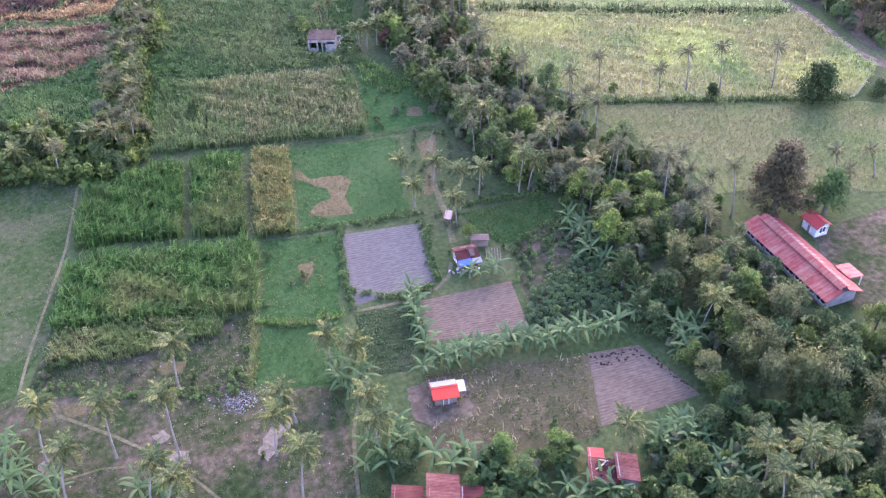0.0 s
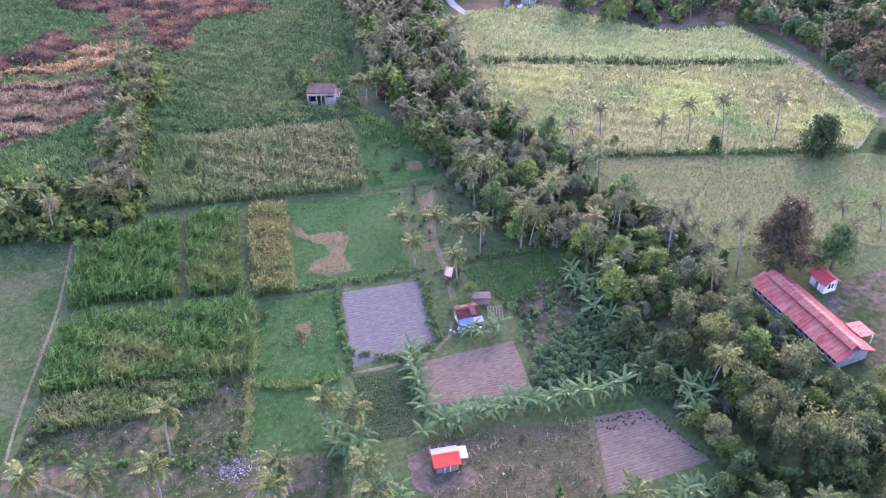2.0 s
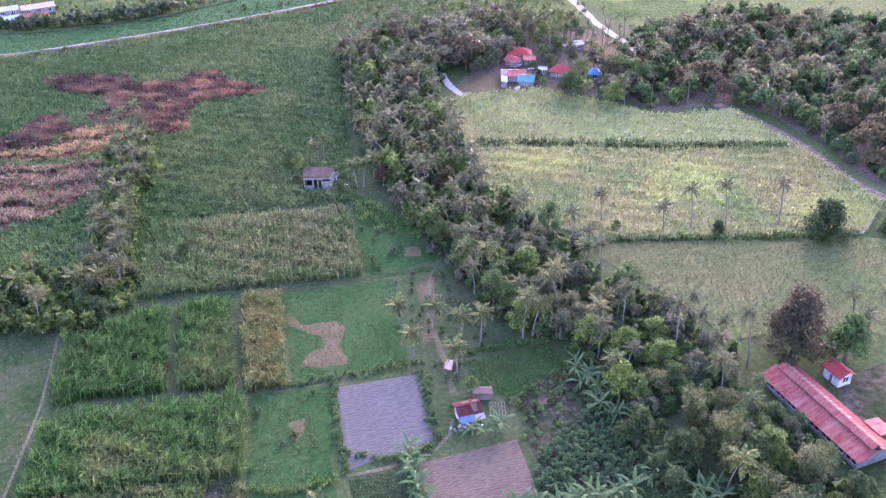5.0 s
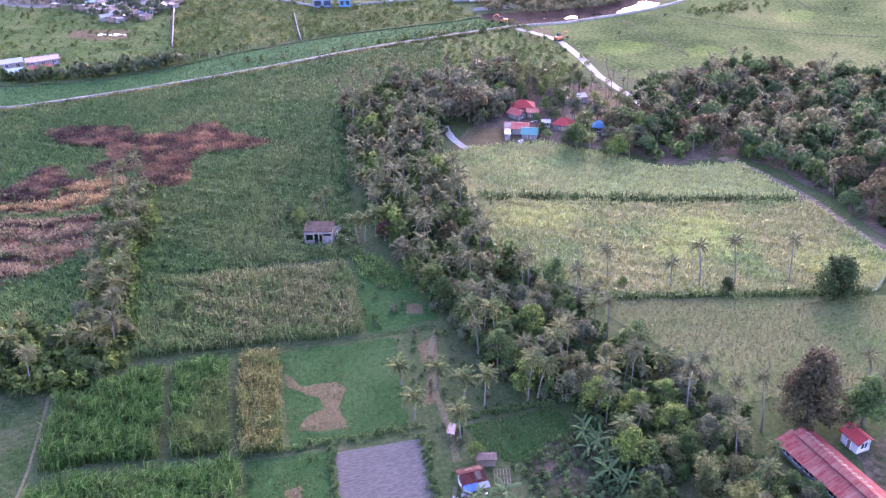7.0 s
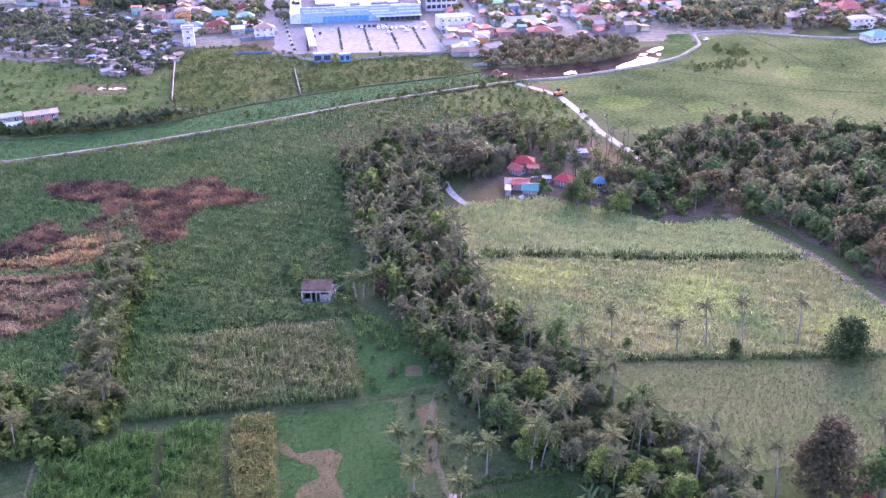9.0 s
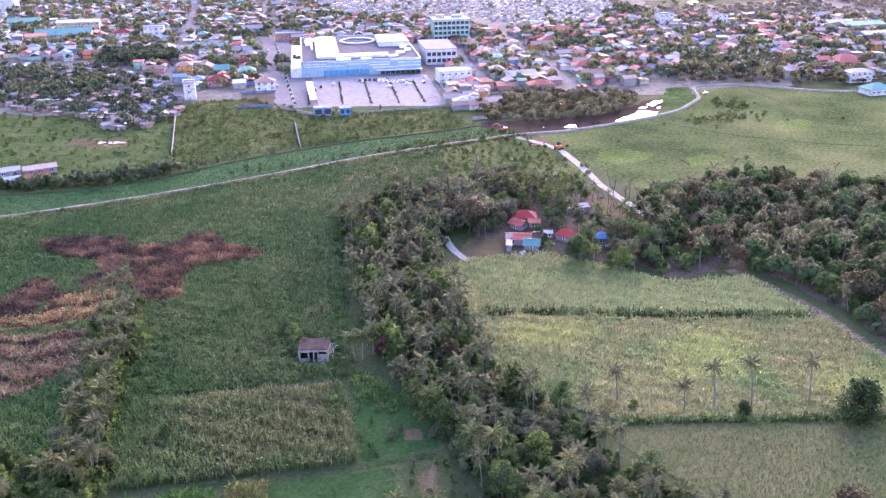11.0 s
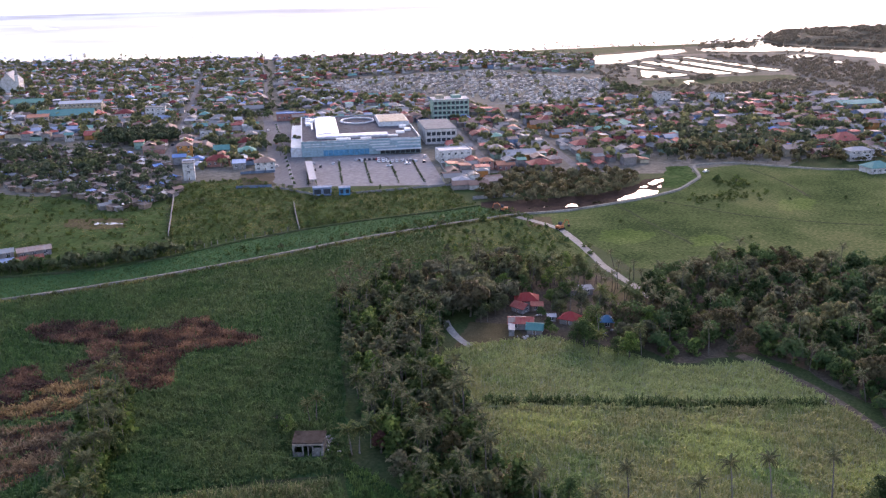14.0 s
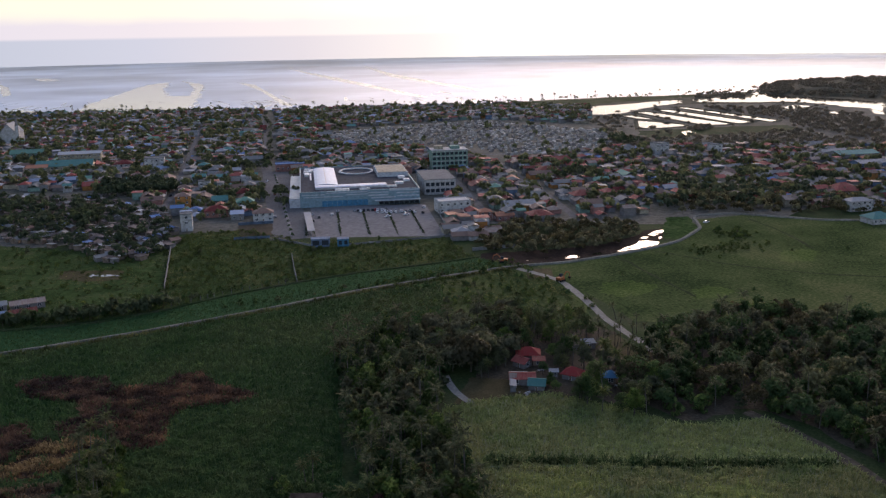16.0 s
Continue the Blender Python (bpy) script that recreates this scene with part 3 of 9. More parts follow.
def frond_mesh(seed, length, droop, leaflets=22, leaf=None):
    """A feathered palm leaf: a bent midrib with leaflets on both sides."""
    rng = np.random.default_rng(seed)
    v, q = [], []

    def rib(f):
        return np.array([length * f * (1 - 0.18 * droop * f), 0, length * (0.38 * f - (0.55 + 0.45 * droop) * f * f)])
    for i in range(6):
        a, b = rib(i / 6), rib((i + 1) / 6)
        w0, w1 = 0.10 * (1 - i / 7), 0.10 * (1 - (i + 1) / 7)
        n = len(v)
        v += [a + (0, -w0, 0), a + (0, w0, 0), b + (0, w1, 0), b + (0, -w1, 0)]
        q.append((n, n + 3, n + 2, n + 1))
    for i in range(leaflets):
        f = 0.12 + 0.88 * i / (leaflets - 1)
        p = rib(f)
        ll = length * (0.225 if leaflets > 10 else 0.25) * math.sin(math.pi * min(0.94, 0.15 + 0.8 * f)) * rng.uniform(0.8, 1.15)
        for s in (-1, 1):
            tipv = p + np.array([ll * 0.55, s * ll * 0.8, -ll * rng.uniform(0.25, 0.6)])
            w = 0.2 if leaflets > 10 else 0.32
            n = len(v)
            v += [p + (-w / 2, 0, 0), p + (w / 2, 0, 0.02), tipv + (w * 0.3, 0, 0), tipv + (-w * 0.3, 0, 0)]
            q.append((n, n + 1, n + 2, n + 3) if s > 0 else (n + 3, n + 2, n + 1, n))
    return mesh_np("frond", np.array(v), q, [leaf or L_PALM])


DRY_FRONDS = [frond_mesh(s, ln, dr, 16, L_HAZEDPALM) for s, ln, dr in ((7, 3.4, 0.3), (8, 3.5, 0.7), (9, 3.3, 1.0))]
LOW_FRONDS = [frond_mesh(s, ln, dr, 9, L_HAZEDPALM) for s, ln, dr in ((4, 3.4, 0.25), (5, 3.5, 0.6), (6, 3.3, 0.9))]
FRONDS = [frond_mesh(s, ln, dr) for s, ln, dr in ((1, 3.4, 0.2), (2, 3.6, 0.55), (3, 3.3, 0.9))]


def joined(name, pieces):
    """One mesh out of several, each at its pose."""
    vs, qs, n, mats = [], [], 0, []
    for me, m in pieces:
        a = np.zeros(len(me.vertices) * 3)
        me.vertices.foreach_get("co", a)
        a = a.reshape(-1, 3) @ np.array(m.to_3x3()).T + np.array(m.translation)
        l = np.zeros(len(me.loops), int)
        me.loops.foreach_get("vertex_index", l)
        vs.append(a)
        qs.append(l.reshape(-1, 4) + n)
        n += len(a)
    return mesh_np(name, np.concatenate(vs), np.concatenate(qs), [pieces[0][0].materials[0]])


def frond_poses(rng, count, top):
    out = []
    for i in range(count):
        f = i / count
        a = i * 2.39996 + rng.normal() * 0.15
        up = 62 - 85 * f + rng.normal() * 7
        s = rng.uniform(0.85, 1.12)
        out.append((2 if f > 0.66 else (1 if f > 0.3 else 0), Matrix.Translation(top) @ Matrix.Rotation(a, 4, "Z") @ Matrix.Rotation(-radians(up), 4, "Y") @ Matrix.Scale(s, 4)))
    return out


def palm_trunk(height, dx, dy):
    bm = bmesh.new()
    path = [(dx * f ** 1.7, dy * f ** 1.7, height * f - 0.1 * (f == 0)) for f in (0, 0.12, 0.35, 0.6, 0.8, 1)]
    tube(bm, path, [0.26, 0.17, 0.135, 0.12, 0.11, 0.13], 8)
    return mesh_bm("trunk", bm, M_PALMBARK)


def palm(x, y, height, dx=0.0, dy=0.0, scale=1.0, label="", group="coconut palms", leaves=None):
    """A coconut palm with each frond a part."""
    t = thing("coconut_palm", label or "tall coconut palm with a slender grey trunk and drooping fronds", "palm", pose(x, y, 0), group)
    part("trunk", palm_trunk(height, dx, dy), t)
    rng = np.random.default_rng(int(abs(x * 31 + y * 17)) + 5)
    for k, m in frond_poses(rng, 19, (dx, dy, height - 0.1)):
        part("frond", (leaves or FRONDS)[k], t, at=m @ Matrix.Scale(scale, 4))
    return t


def palm_kind(seed, height, fronds=FRONDS):
    rng = np.random.default_rng(seed)
    dx, dy = rng.normal(size=2) * 0.09 * height
    return palm_trunk(height, dx, dy), joined("crown", [(fronds[k], m) for k, m in frond_poses(rng, 20, (dx, dy, height - 0.1))])


def far_palm_kind(seed, height):
    rng = np.random.default_rng(seed)
    dx, dy = rng.normal(size=2) * 0.09 * height
    return palm_trunk(height, dx, dy), joined("crown", [(LOW_FRONDS[k], m) for k, m in frond_poses(rng, 12, (dx, dy, height - 0.1))])

# ---- the land ----
COAST = [(-1500.0, 1900.0), (-137.9, 1401.3), (10.4, 1351.2), (158.7, 1290.9), (454.9, 1215.1), (651.1, 1212.6), (973.2, 1184.3), (2600.0, 1150.0)]


def coast_y(x):
    return float(np.interp(x, [c[0] for c in COAST], [c[1] for c in COAST]))


def land():
    xs = np.concatenate([np.linspace(-4500, -1500, 7), np.linspace(-1400, 2600, 121), np.linspace(2800, 5500, 7)])
    bm = bmesh.new()
    rows = []
    for x in xs:
        yc = coast_y(x) + 6 * math.sin(x * 0.02) + 4 * math.sin(x * 0.053)
        ys = [-4500.0, -1500.0, -400.0] + list(np.linspace(-200, yc - 12, 24)) + [yc, yc + 30, yc + 600]
        zs = [0.0] * (len(ys) - 3) + [-0.25, -1.2, -6.0]
        rows.append([bm.verts.new((x, y, z)) for y, z in zip(ys, zs)])
    for a, b in zip(rows, rows[1:]):
        for i in range(len(a) - 1):
            bm.faces.new((a[i], b[i], b[i + 1], a[i + 1]))
    return solid("ground", mesh_bm("ground", bm, M_GROUND), "flat green and dry farmland down to the shore", "ground", kind="structure")


land()
bm = bmesh.new()
gx = [-30000, -6000, -1500, 0, 1500, 3500, 8000, 30000]
gy = [-600 + 300, 1000, 1600, 2500, 4000, 8000, 30000]
vv = [[bm.verts.new((x, y, -0.4)) for y in gy] for x in gx]
for i in range(len(gx) - 1):
    for j in range(len(gy) - 1):
        bm.faces.new((vv[i][j], vv[i + 1][j], vv[i + 1][j + 1], vv[i][j + 1]))
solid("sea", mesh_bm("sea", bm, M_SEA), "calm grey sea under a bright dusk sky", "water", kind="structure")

# fields near the start
CANE_A = [(-19.3, 155.4), (-5.8, 160.1), (12.1, 158.3), (7.9, 129.8), (-22.3, 134.6)]
CANE_B = [(-22.9, 133.8), (9.3, 128.5), (6.4, 111.1), (-26.0, 117.8)]
CANE_BROWN = [(15.2, 159.4), (21.6, 157.8), (16.8, 129.6), (8.7, 130.9)]
GRASS_A = [(22.5, 158.4), (44.6, 154.8), (38.8, 128.4), (17.7, 129.6)]
GRASS_B = [(10.8, 129.4), (24.6, 126.9), (19.2, 105.0), (6.5, 108.7)]
GRASS_C = [(6.1, 107.4), (19.2, 104.3), (15.8, 90.1), (2.7, 94.7)]
PLOT_GREY = [(24.9, 126.1), (39.8, 124.2), (36.8, 107.8), (21.6, 106.5)]
PLOT_BROWN = [(32.0, 103.8), (48.9, 103.0), (47.0, 91.2), (30.7, 94.0)]
GARDEN = [(21.4, 104.7), (30.3, 103.7), (26.9, 89.2), (19.0, 90.8)]
PLOT_LOW = [(53.2, 82.9), (61.6, 81.7), (65.0, 69.4), (48.3, 69.1)]
DRY = [(27.7, 88.0), (52.6, 82.6), (47.6, 68.4), (38.4, 68.2), (24.3, 73.5)]
CASSAVA = [(53.2, 112.7), (64.7, 116.4), (66.6, 99.0), (62.9, 87.5), (47.5, 91.3)]
DARKGREEN = [(47.5, 124.4), (64.7, 123.3), (65.1, 113.5), (59.0, 110.4), (51.6, 112.9), (48.9, 117.0)]
WEEDS = [(-26.2, 117.0), (6.3, 110.5), (1.8, 94.4), (-30.0, 106.0)]
PASTURE = [(-35.2, 170.5), (-20.2, 160.3), (-26.2, 118.1), (-31.2, 105.8), (-60.0, 95.0), (-75.0, 170.0)]
YARD = [(-31.2, 105.2), (15.4, 89.2), (12.5, 69.8), (18.0, 40.0), (-55.0, 55.0), (-60.0, 92.0)]
TAN = [(-0.3, 196.1), (43.4, 186.9), (39.5, 158.1), (-5.0, 166.6)]
LEFTGREEN = [(-36.0, 205.2), (-11.4, 203.4), (-13.4, 182.0), (-35.5, 181.5), (-70.0, 175.0), (-72.0, 206.0)]
MIDGRASS = [(0.5, 237.2), (23.0, 255.5), (43.9, 262.9), (63.8, 272.4), (46.6, 190.1), (21.8, 195.9), (-3.2, 197.9)]
BURN_A = [(-24.5, 305.0), (-18.7, 308.6), (0.9, 301.0), (2.3, 289.8), (0.2, 278.4), (1.8, 264.1), (-10.4, 261.9), (-11.9, 271.0), (-5.7, 273.8), (-7.1, 285.2), (-20.1, 294.5)]
BURN_B = [(2.7, 291.2), (16.6, 288.6), (19.1, 293.0), (27.6, 295.0), (30.9, 283.3), (41.8, 269.6), (34.6, 267.7), (20.1, 269.3), (16.3, 264.4), (14.4, 248.2), (6.8, 247.3), (1.7, 255.3), (1.2, 266.1)]
BURN_C = [(-33.6, 262.1), (-28.3, 267.9), (-25.6, 274.4), (-19.6, 274.6), (-17.6, 263.6), (-11.9, 260.9), (-22.0, 257.0), (-22.7, 251.6), (-32.9, 253.2), (-70.0, 252.0), (-72.0, 268.0)]
SCORCH_A = [(-32.8, 251.7), (-22.1, 251.0), (-17.0, 259.3), (-4.4, 262.0), (0.5, 255.8), (-5.4, 251.8), (-3.4, 245.3), (-14.7, 241.5), (-26.9, 244.0), (-32.4, 246.2), (-70.0, 240.0), (-70.0, 250.0)]
SCORCH_B = [(-32.1, 242.7), (-24.0, 238.7), (-7.9, 236.3), (-11.7, 231.8), (-8.8, 226.7), (-12.0, 217.9), (-22.7, 210.1), (-29.6, 208.1), (-64.0, 204.0), (-68.0, 236.0)]
SHEEN = [(-90.0, 372.0), (-39.0, 334.2), (-21.1, 334.9), (13.2, 337.8), (42.5, 343.7), (64.9, 347.6), (94.1, 353.9), (130.1, 358.0), (112.5, 304.8), (80.7, 306.2), (68.6, 287.3), (57.9, 241.3), (46.6, 190.1), (21.6, 194.6), (-3.3, 196.1), (-12.0, 196.4), (-28.9, 199.5), (-80.0, 190.0)]
CANE_FAR = [(86.1, 239.6), (97.9, 242.2), (118.7, 238.6), (132.5, 222.0), (141.4, 206.4), (162.9, 202.0), (164.4, 177.5), (160.8, 176.0), (129.1, 187.8), (91.8, 204.2), (77.0, 207.7)]
CANE_MAIN = [(76.8, 206.4), (91.4, 203.3), (128.5, 186.9), (160.0, 175.6), (164.0, 174.0), (160.7, 141.8), (147.2, 133.2), (116.5, 143.7), (93.1, 152.5), (82.2, 165.2), (77.0, 178.0), (77.3, 196.0)]
YOUNG = [(91.1, 151.4), (115.6, 142.6), (146.7, 131.2), (165.0, 118.0), (150.0, 92.0), (124.5, 102.2), (118.4, 108.5), (96.8, 112.2), (95.6, 121.5), (88.4, 146.9)]
MARSH = [(286.9, 395.5), (297.2, 416.9), (331.7, 415.6), (385.4, 370.8), (430.0, 370.0), (320.0, 260.0), (248.3, 241.4), (205.0, 268.0), (176.0, 284.0), (177.9, 320.3), (178.5, 380.7), (220.2, 373.4), (263.2, 381.4)]
MARSH_W = [(137.3, 377.5), (172.6, 383.3), (177.4, 323.9), (172.3, 302.0), (154.4, 295.3), (121.6, 296.0), (101.4, 292.2), (90.4, 337.7), (98.2, 365.9)]
SCHOOLYARD = [(105.3, 94.3), (124.2, 97.2), (140.0, 95.0), (132.0, 60.0), (102.6, 73.0), (98.2, 76.9)]
CANAL_N = [(-90.0, 421.0), (-41.2, 364.1), (-21.7, 360.2), (-1.8, 359.3), (21.4, 364.4), (47.1, 374.8), (76.9, 381.7), (103.0, 385.7), (140.7, 386.7), (161.3, 389.2)]
DYKE = [(-90.0, 375.0), (-39.3, 338.0), (-21.2, 338.7), (13.5, 342.6), (43.1, 348.1), (66.0, 352.9), (95.9, 360.4), (135.5, 365.6), (169.3, 368.9), (193.0, 365.2), (224.5, 368.9), (242.1, 372.2), (262.4, 378.7), (289.9, 398.9), (302.8, 424.7), (325.7, 422.9), (359.3, 386.2), (375.1, 378.8)]

WASTE = [(29.6, 499.8), (71.2, 495.4), (94.2, 452.1), (160.7, 432.4), (158.9, 397.6)] + [(x, y + 1.6) for x, y in CANAL_N[9:4:-1]] + [(20.8, 367.1)]
WASTE_W = [(-50.9, 511.8), (-12.9, 481.6), (17.8, 461.5), (26.8, 463.5), (20.4, 367.3)] + [(x, y + 1.6) for x, y in CANAL_N[3::-1]] + [(-90.0, 480.0)]
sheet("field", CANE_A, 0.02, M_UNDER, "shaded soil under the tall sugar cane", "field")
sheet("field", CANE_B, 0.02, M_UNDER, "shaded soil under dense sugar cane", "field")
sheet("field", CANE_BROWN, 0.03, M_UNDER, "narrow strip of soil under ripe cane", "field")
sheet("field", GRASS_A, 0.02, M_LAWN, "bright green grass plot between hedges", "field")
sheet("field", GRASS_B, 0.02, M_LAWN, "short green grass plot with weeds", "field")
sheet("field", GRASS_C, 0.02, M_LAWN, "green grass plot by the coconut palms", "field")
sheet("field", WEEDS, 0.02, M_DRYLAND, "weedy fallow plot with bare patches", "field")
sheet("field", PASTURE, 0.02, M_OLIVE, "grey-green grazed pasture", "field")
sheet("field", YARD, 0.025, M_DRYLAND, "dry trodden coconut grove floor", "field")
sheet("field", DRY, 0.02, M_STUBBLE, "dry harvested maize field with old rows", "field")
sheet("field", CASSAVA, 0.026, M_DRYLAND, "weedy dark soil under the cassava bushes", "field")
sheet("field", DARKGREEN, 0.02, M_LAWN, "damp dark green grass plot", "field")
sheet("field", [(46.1, 196.5), (50.1, 190.0), (56.0, 175.0), (55.4, 158.0), (44.0, 157.0), (40.0, 158.6), (44.6, 185.9)], 0.022, M_LAWN, "damp green grass beside the tree belt", "field")
sheet("field", [(-1.0, 198.0), (-5.6, 166.0), (-14.0, 160.0), (-20.0, 160.0), (-14.0, 198.0)], 0.018, M_LAWN, "rank grass under the palm row", "field")
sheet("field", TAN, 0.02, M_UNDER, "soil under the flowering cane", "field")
sheet("field", LEFTGREEN, 0.02, M_LAWN, "lush green grass by the palm row", "field")
sheet("field", MIDGRASS, 0.02, M_SHEEN, "soil under the lush green cane", "field")
sheet("field", SHEEN, 0.012, M_SHEEN, "soil under tall grass by the canal", "field")
for poly in (BURN_A, BURN_B, BURN_C):
    sheet("field", poly, 0.04, M_BURNT, "burnt black and purple-brown cane stubble", "field", 2.2, 0.5)
for poly in (SCORCH_A, SCORCH_B):
    sheet("field", poly, 0.045, M_SCORCH, "russet dry cane trash on the ground", "field", 2.2, 0.5)
sheet("field", CANE_FAR, 0.02, M_PALEUNDER, "soil under pale young cane", "field")
sheet("field", CANE_MAIN, 0.02, M_PALEUNDER, "soil under the wide pale cane field", "field")
sheet("field", YOUNG, 0.02, M_YOUNGSOIL, "grey-green field of low new cane", "field")
sheet("field", MARSH, 0.02, M_MARSH, "wide green marsh meadow by the dyke", "field")
for poly in ([(280.2, 330.7), (281.4, 325.2), (295.8, 323.9), (306.6, 334.8), (304.5, 343.8), (291.2, 341.6)], [(182.6, 319.2), (187.5, 310.8), (201.2, 311.0), (209.8, 319.9), (203.2, 329.6), (190.8, 331.1)], [(212.4, 297.1), (220.1, 294.3), (232.7, 301.0), (227.1, 310.4), (216.4, 306.8)]):
    sheet("field", poly, 0.035, M_FRESH, "patch of fresh yellow-green marsh grass", "field", 1.5, 0.9)
sheet("field", MARSH_W, 0.025, M_MARSH, "marsh meadow beside the gravel road", "field")
sheet("field", WASTE, 0.02, M_ROUGH, "overgrown waste ground before the car park", "field")
sheet("field", WASTE_W, 0.02, M_ROUGH, "wet grassland by the shanties", "field")
sheet("field", SCHOOLYARD, 0.02, M_DRYLAND, "worn grassy yard beside the long building", "field")
def bare(poly, lab):
    sheet("bare_ground", poly, 0.05, M_SAND if "sandy" in lab or "palms" not in lab and "palm" in lab else M_BARE, lab, "ground", 0.7, 0.14)


BARE_GROVE = (([(21.5, 151.0), (23.6, 145.9), (29.5, 145.3), (31.4, 142.8), (28.5, 137.3), (29.0, 131.6), (24.4, 132.2), (20.4, 134.1), (22.8, 137.1), (25.8, 137.9), (26.1, 141.3), (23.8, 143.3), (21.1, 146.8)], "bare tan earth patch in the grass"),
                  ([(15.4, 120.4), (18.0, 120.7), (17.8, 118.2), (16.0, 115.3), (14.9, 116.4)], "small bare earth patch in grass"),
                  ([(6.7, 87.0), (4.1, 86.5), (2.0, 84.4), (0.9, 81.9), (1.9, 80.1), (3.0, 81.1), (4.0, 83.6), (6.2, 84.9)], "pale sandy patch in the grove"),
                  ([(-12.9, 90.6), (-11.2, 91.2), (-10.3, 89.6), (-11.8, 88.7)], "pale sandy patch between palms"),
                  ([(-25.0, 101.3), (-20.5, 99.8), (-21.8, 98.1), (-24.3, 98.7)], "bare earth patch under palms"),
                  ([(-11.9, 87.3), (-8.1, 86.0), (-8.2, 83.6), (-11.1, 84.3)], "bare earth at a palm's foot"),
                  ([(-28.3, 90.9), (-26.6, 91.6), (-25.9, 88.7), (-27.8, 88.7)], "bare earth beside a palm"),
                  )
BARE_FAR = (([(-12.1, 106.0), (-6.3, 103.8), (-7.0, 101.3), (-9.9, 102.0)], "bare patch in the fallow plot"),
                  ([(50.9, 166.0), (53.9, 164.9), (52.9, 161.0), (49.9, 162.2)], "bare earth by the tree belt"),
                  ([(48.0, 150.6), (52.8, 152.4), (48.9, 139.9), (44.8, 132.0), (43.3, 132.6), (46.7, 140.8)], "pale worn clearing among palms"),
                  ([(171.1, 362.4), (182.0, 359.6), (176.4, 346.1), (165.9, 348.9)], "bare earth patch in the marsh"),
                  ([(90.8, 242.9), (102.8, 259.5), (114.0, 252.2), (113.3, 242.7), (99.1, 241.7)], "bare brown yard by the hamlet"),
                  ([(157.3, 274.0), (162.4, 275.1), (164.0, 252.9), (154.4, 251.2), (150.1, 261.6)], "bare ground beside the road"))
for poly, lab in BARE_GROVE + BARE_FAR:
    bare(poly, lab)

furrows("field", [(27.9, 87.9), (53.0, 82.6), (48.1, 68.9), (24.8, 73.6)], 24, 0.03, 0.02, M_STUBBLE, "dry field with faint old crop rows")
furrows("field", PLOT_GREY, 30, 0.03, 0.05, M_GREYSOIL, "grey tilled plot with fine level furrows")
furrows("field", PLOT_BROWN, 22, 0.03, 0.06, M_SOIL, "freshly ploughed brown plot with level furrows")
furrows("field", PLOT_LOW, 26, 0.03, 0.06, M_SOIL, "ploughed brown plot beside the dry field")
furrows("field", GARDEN, 20, 0.03, 0.07, M_OLIVE, "small garden plot with thin crop rows")

# paths, roads and the canal
ribbon("footpath", [(-20.4, 160.4), (-23.1, 140.3), (-27.4, 122.9), (-30.1, 112.9), (-31.0, 105.7)], 0.5, 0.05, M_PATH, "narrow trodden path along the cane", "path", 0.2)
ribbon("footpath", [(20.2, 91.8), (16.4, 86.5), (13.8, 81.8), (13.2, 74.6), (12.2, 69.9)], 0.5, 0.06, M_PATH, "winding trodden path in the grove", "path", 0.2)
ribbon("footpath", [(-25.7, 99.6), (-18.1, 92.8), (-11.0, 85.3), (-6.4, 79.1), (-5.0, 75.7)], 0.5, 0.06, M_PATH, "trodden path across the grove", "path", 0.25)
ribbon("footpath", [(-27.4, 87.0), (-20.0, 87.2), (-11.0, 84.8)], 0.45, 0.065, M_PATH, "trodden side path in the grove", "path", 0.25)
ribbon("footpath", [(21.3, 105.4), (30.3, 104.0), (37.6, 104.7), (40.3, 107.6), (41.1, 111.3)], 0.7, 0.07, M_PATH, "path between plots to the hut", "path", 0.2)
ribbon("footpath", [(53.5, 154.6), (49.1, 148.5), (46.8, 138.6), (44.8, 124.1), (43.3, 116.5)], 1.1, 0.07, M_PATH, "worn track through the palms", "path", 0.25)
ribbon("footpath", [(-6.0, 164.6), (14.0, 160.8), (32.8, 157.7), (45.2, 156.8), (53.7, 155.0)], 1.8, 0.06, M_OLIVE, "grassy farm track across the fields", "path", 0.2)
ribbon("footpath", [(-22.3, 134.9), (-5.6, 132.2), (8.4, 130.3), (17.7, 129.6), (24.9, 128.1)], 1.0, 0.05, M_OLIVE, "narrow bund between cane plots", "path", 0.2)
ribbon("footpath", [(5.4, 110.3), (4.3, 102.3), (1.7, 94.5)], 0.8, 0.05, M_PATH, "dry earth bund with yellow grass", "path", 0.2)
ribbon("footpath", [(-1.4, 198.0), (15.1, 196.6), (44.2, 189.7)], 1.3, 0.05, M_OLIVE, "grassy bund at a cane field's head", "path", 0.2)
ribbon("dirt_road", [(161.5, 207.9), (164.6, 194.5), (165.7, 175.9), (161.4, 147.6), (176.0, 128.0), (182.0, 100.0)], 3.6, 0.08, M_DIRTROAD, "brown dirt road along the cane", "road", 0.1)
ribbon("gravel_road", [(168.0, 367.3), (174.5, 350.9), (177.0, 339.9), (174.2, 320.8), (170.9, 303.7), (167.8, 289.6), (166.5, 268.5), (165.2, 255.6)], 3.0, 0.06, M_TRACK, "pale gravel road to the dyke", "road", 0.12)
ribbon("gravel_road", [(96.2, 263.4), (94.8, 254.4), (94.3, 246.1), (96.0, 241.1)], 2.3, 0.06, M_TRACK, "pale gravel lane at the hamlet", "road", 0.12)
ribbon("dyke_road", DYKE[:6], 0.8, 0.7, M_DYKE, "narrow grassed-over dyke path beside the canal", "road", 0.3, 0.7)
ribbon("dyke_road", DYKE[5:], 1.3, 0.7, M_DYKE, "raised gravel dyke road beside the canal", "road", 0.06, 0.7)
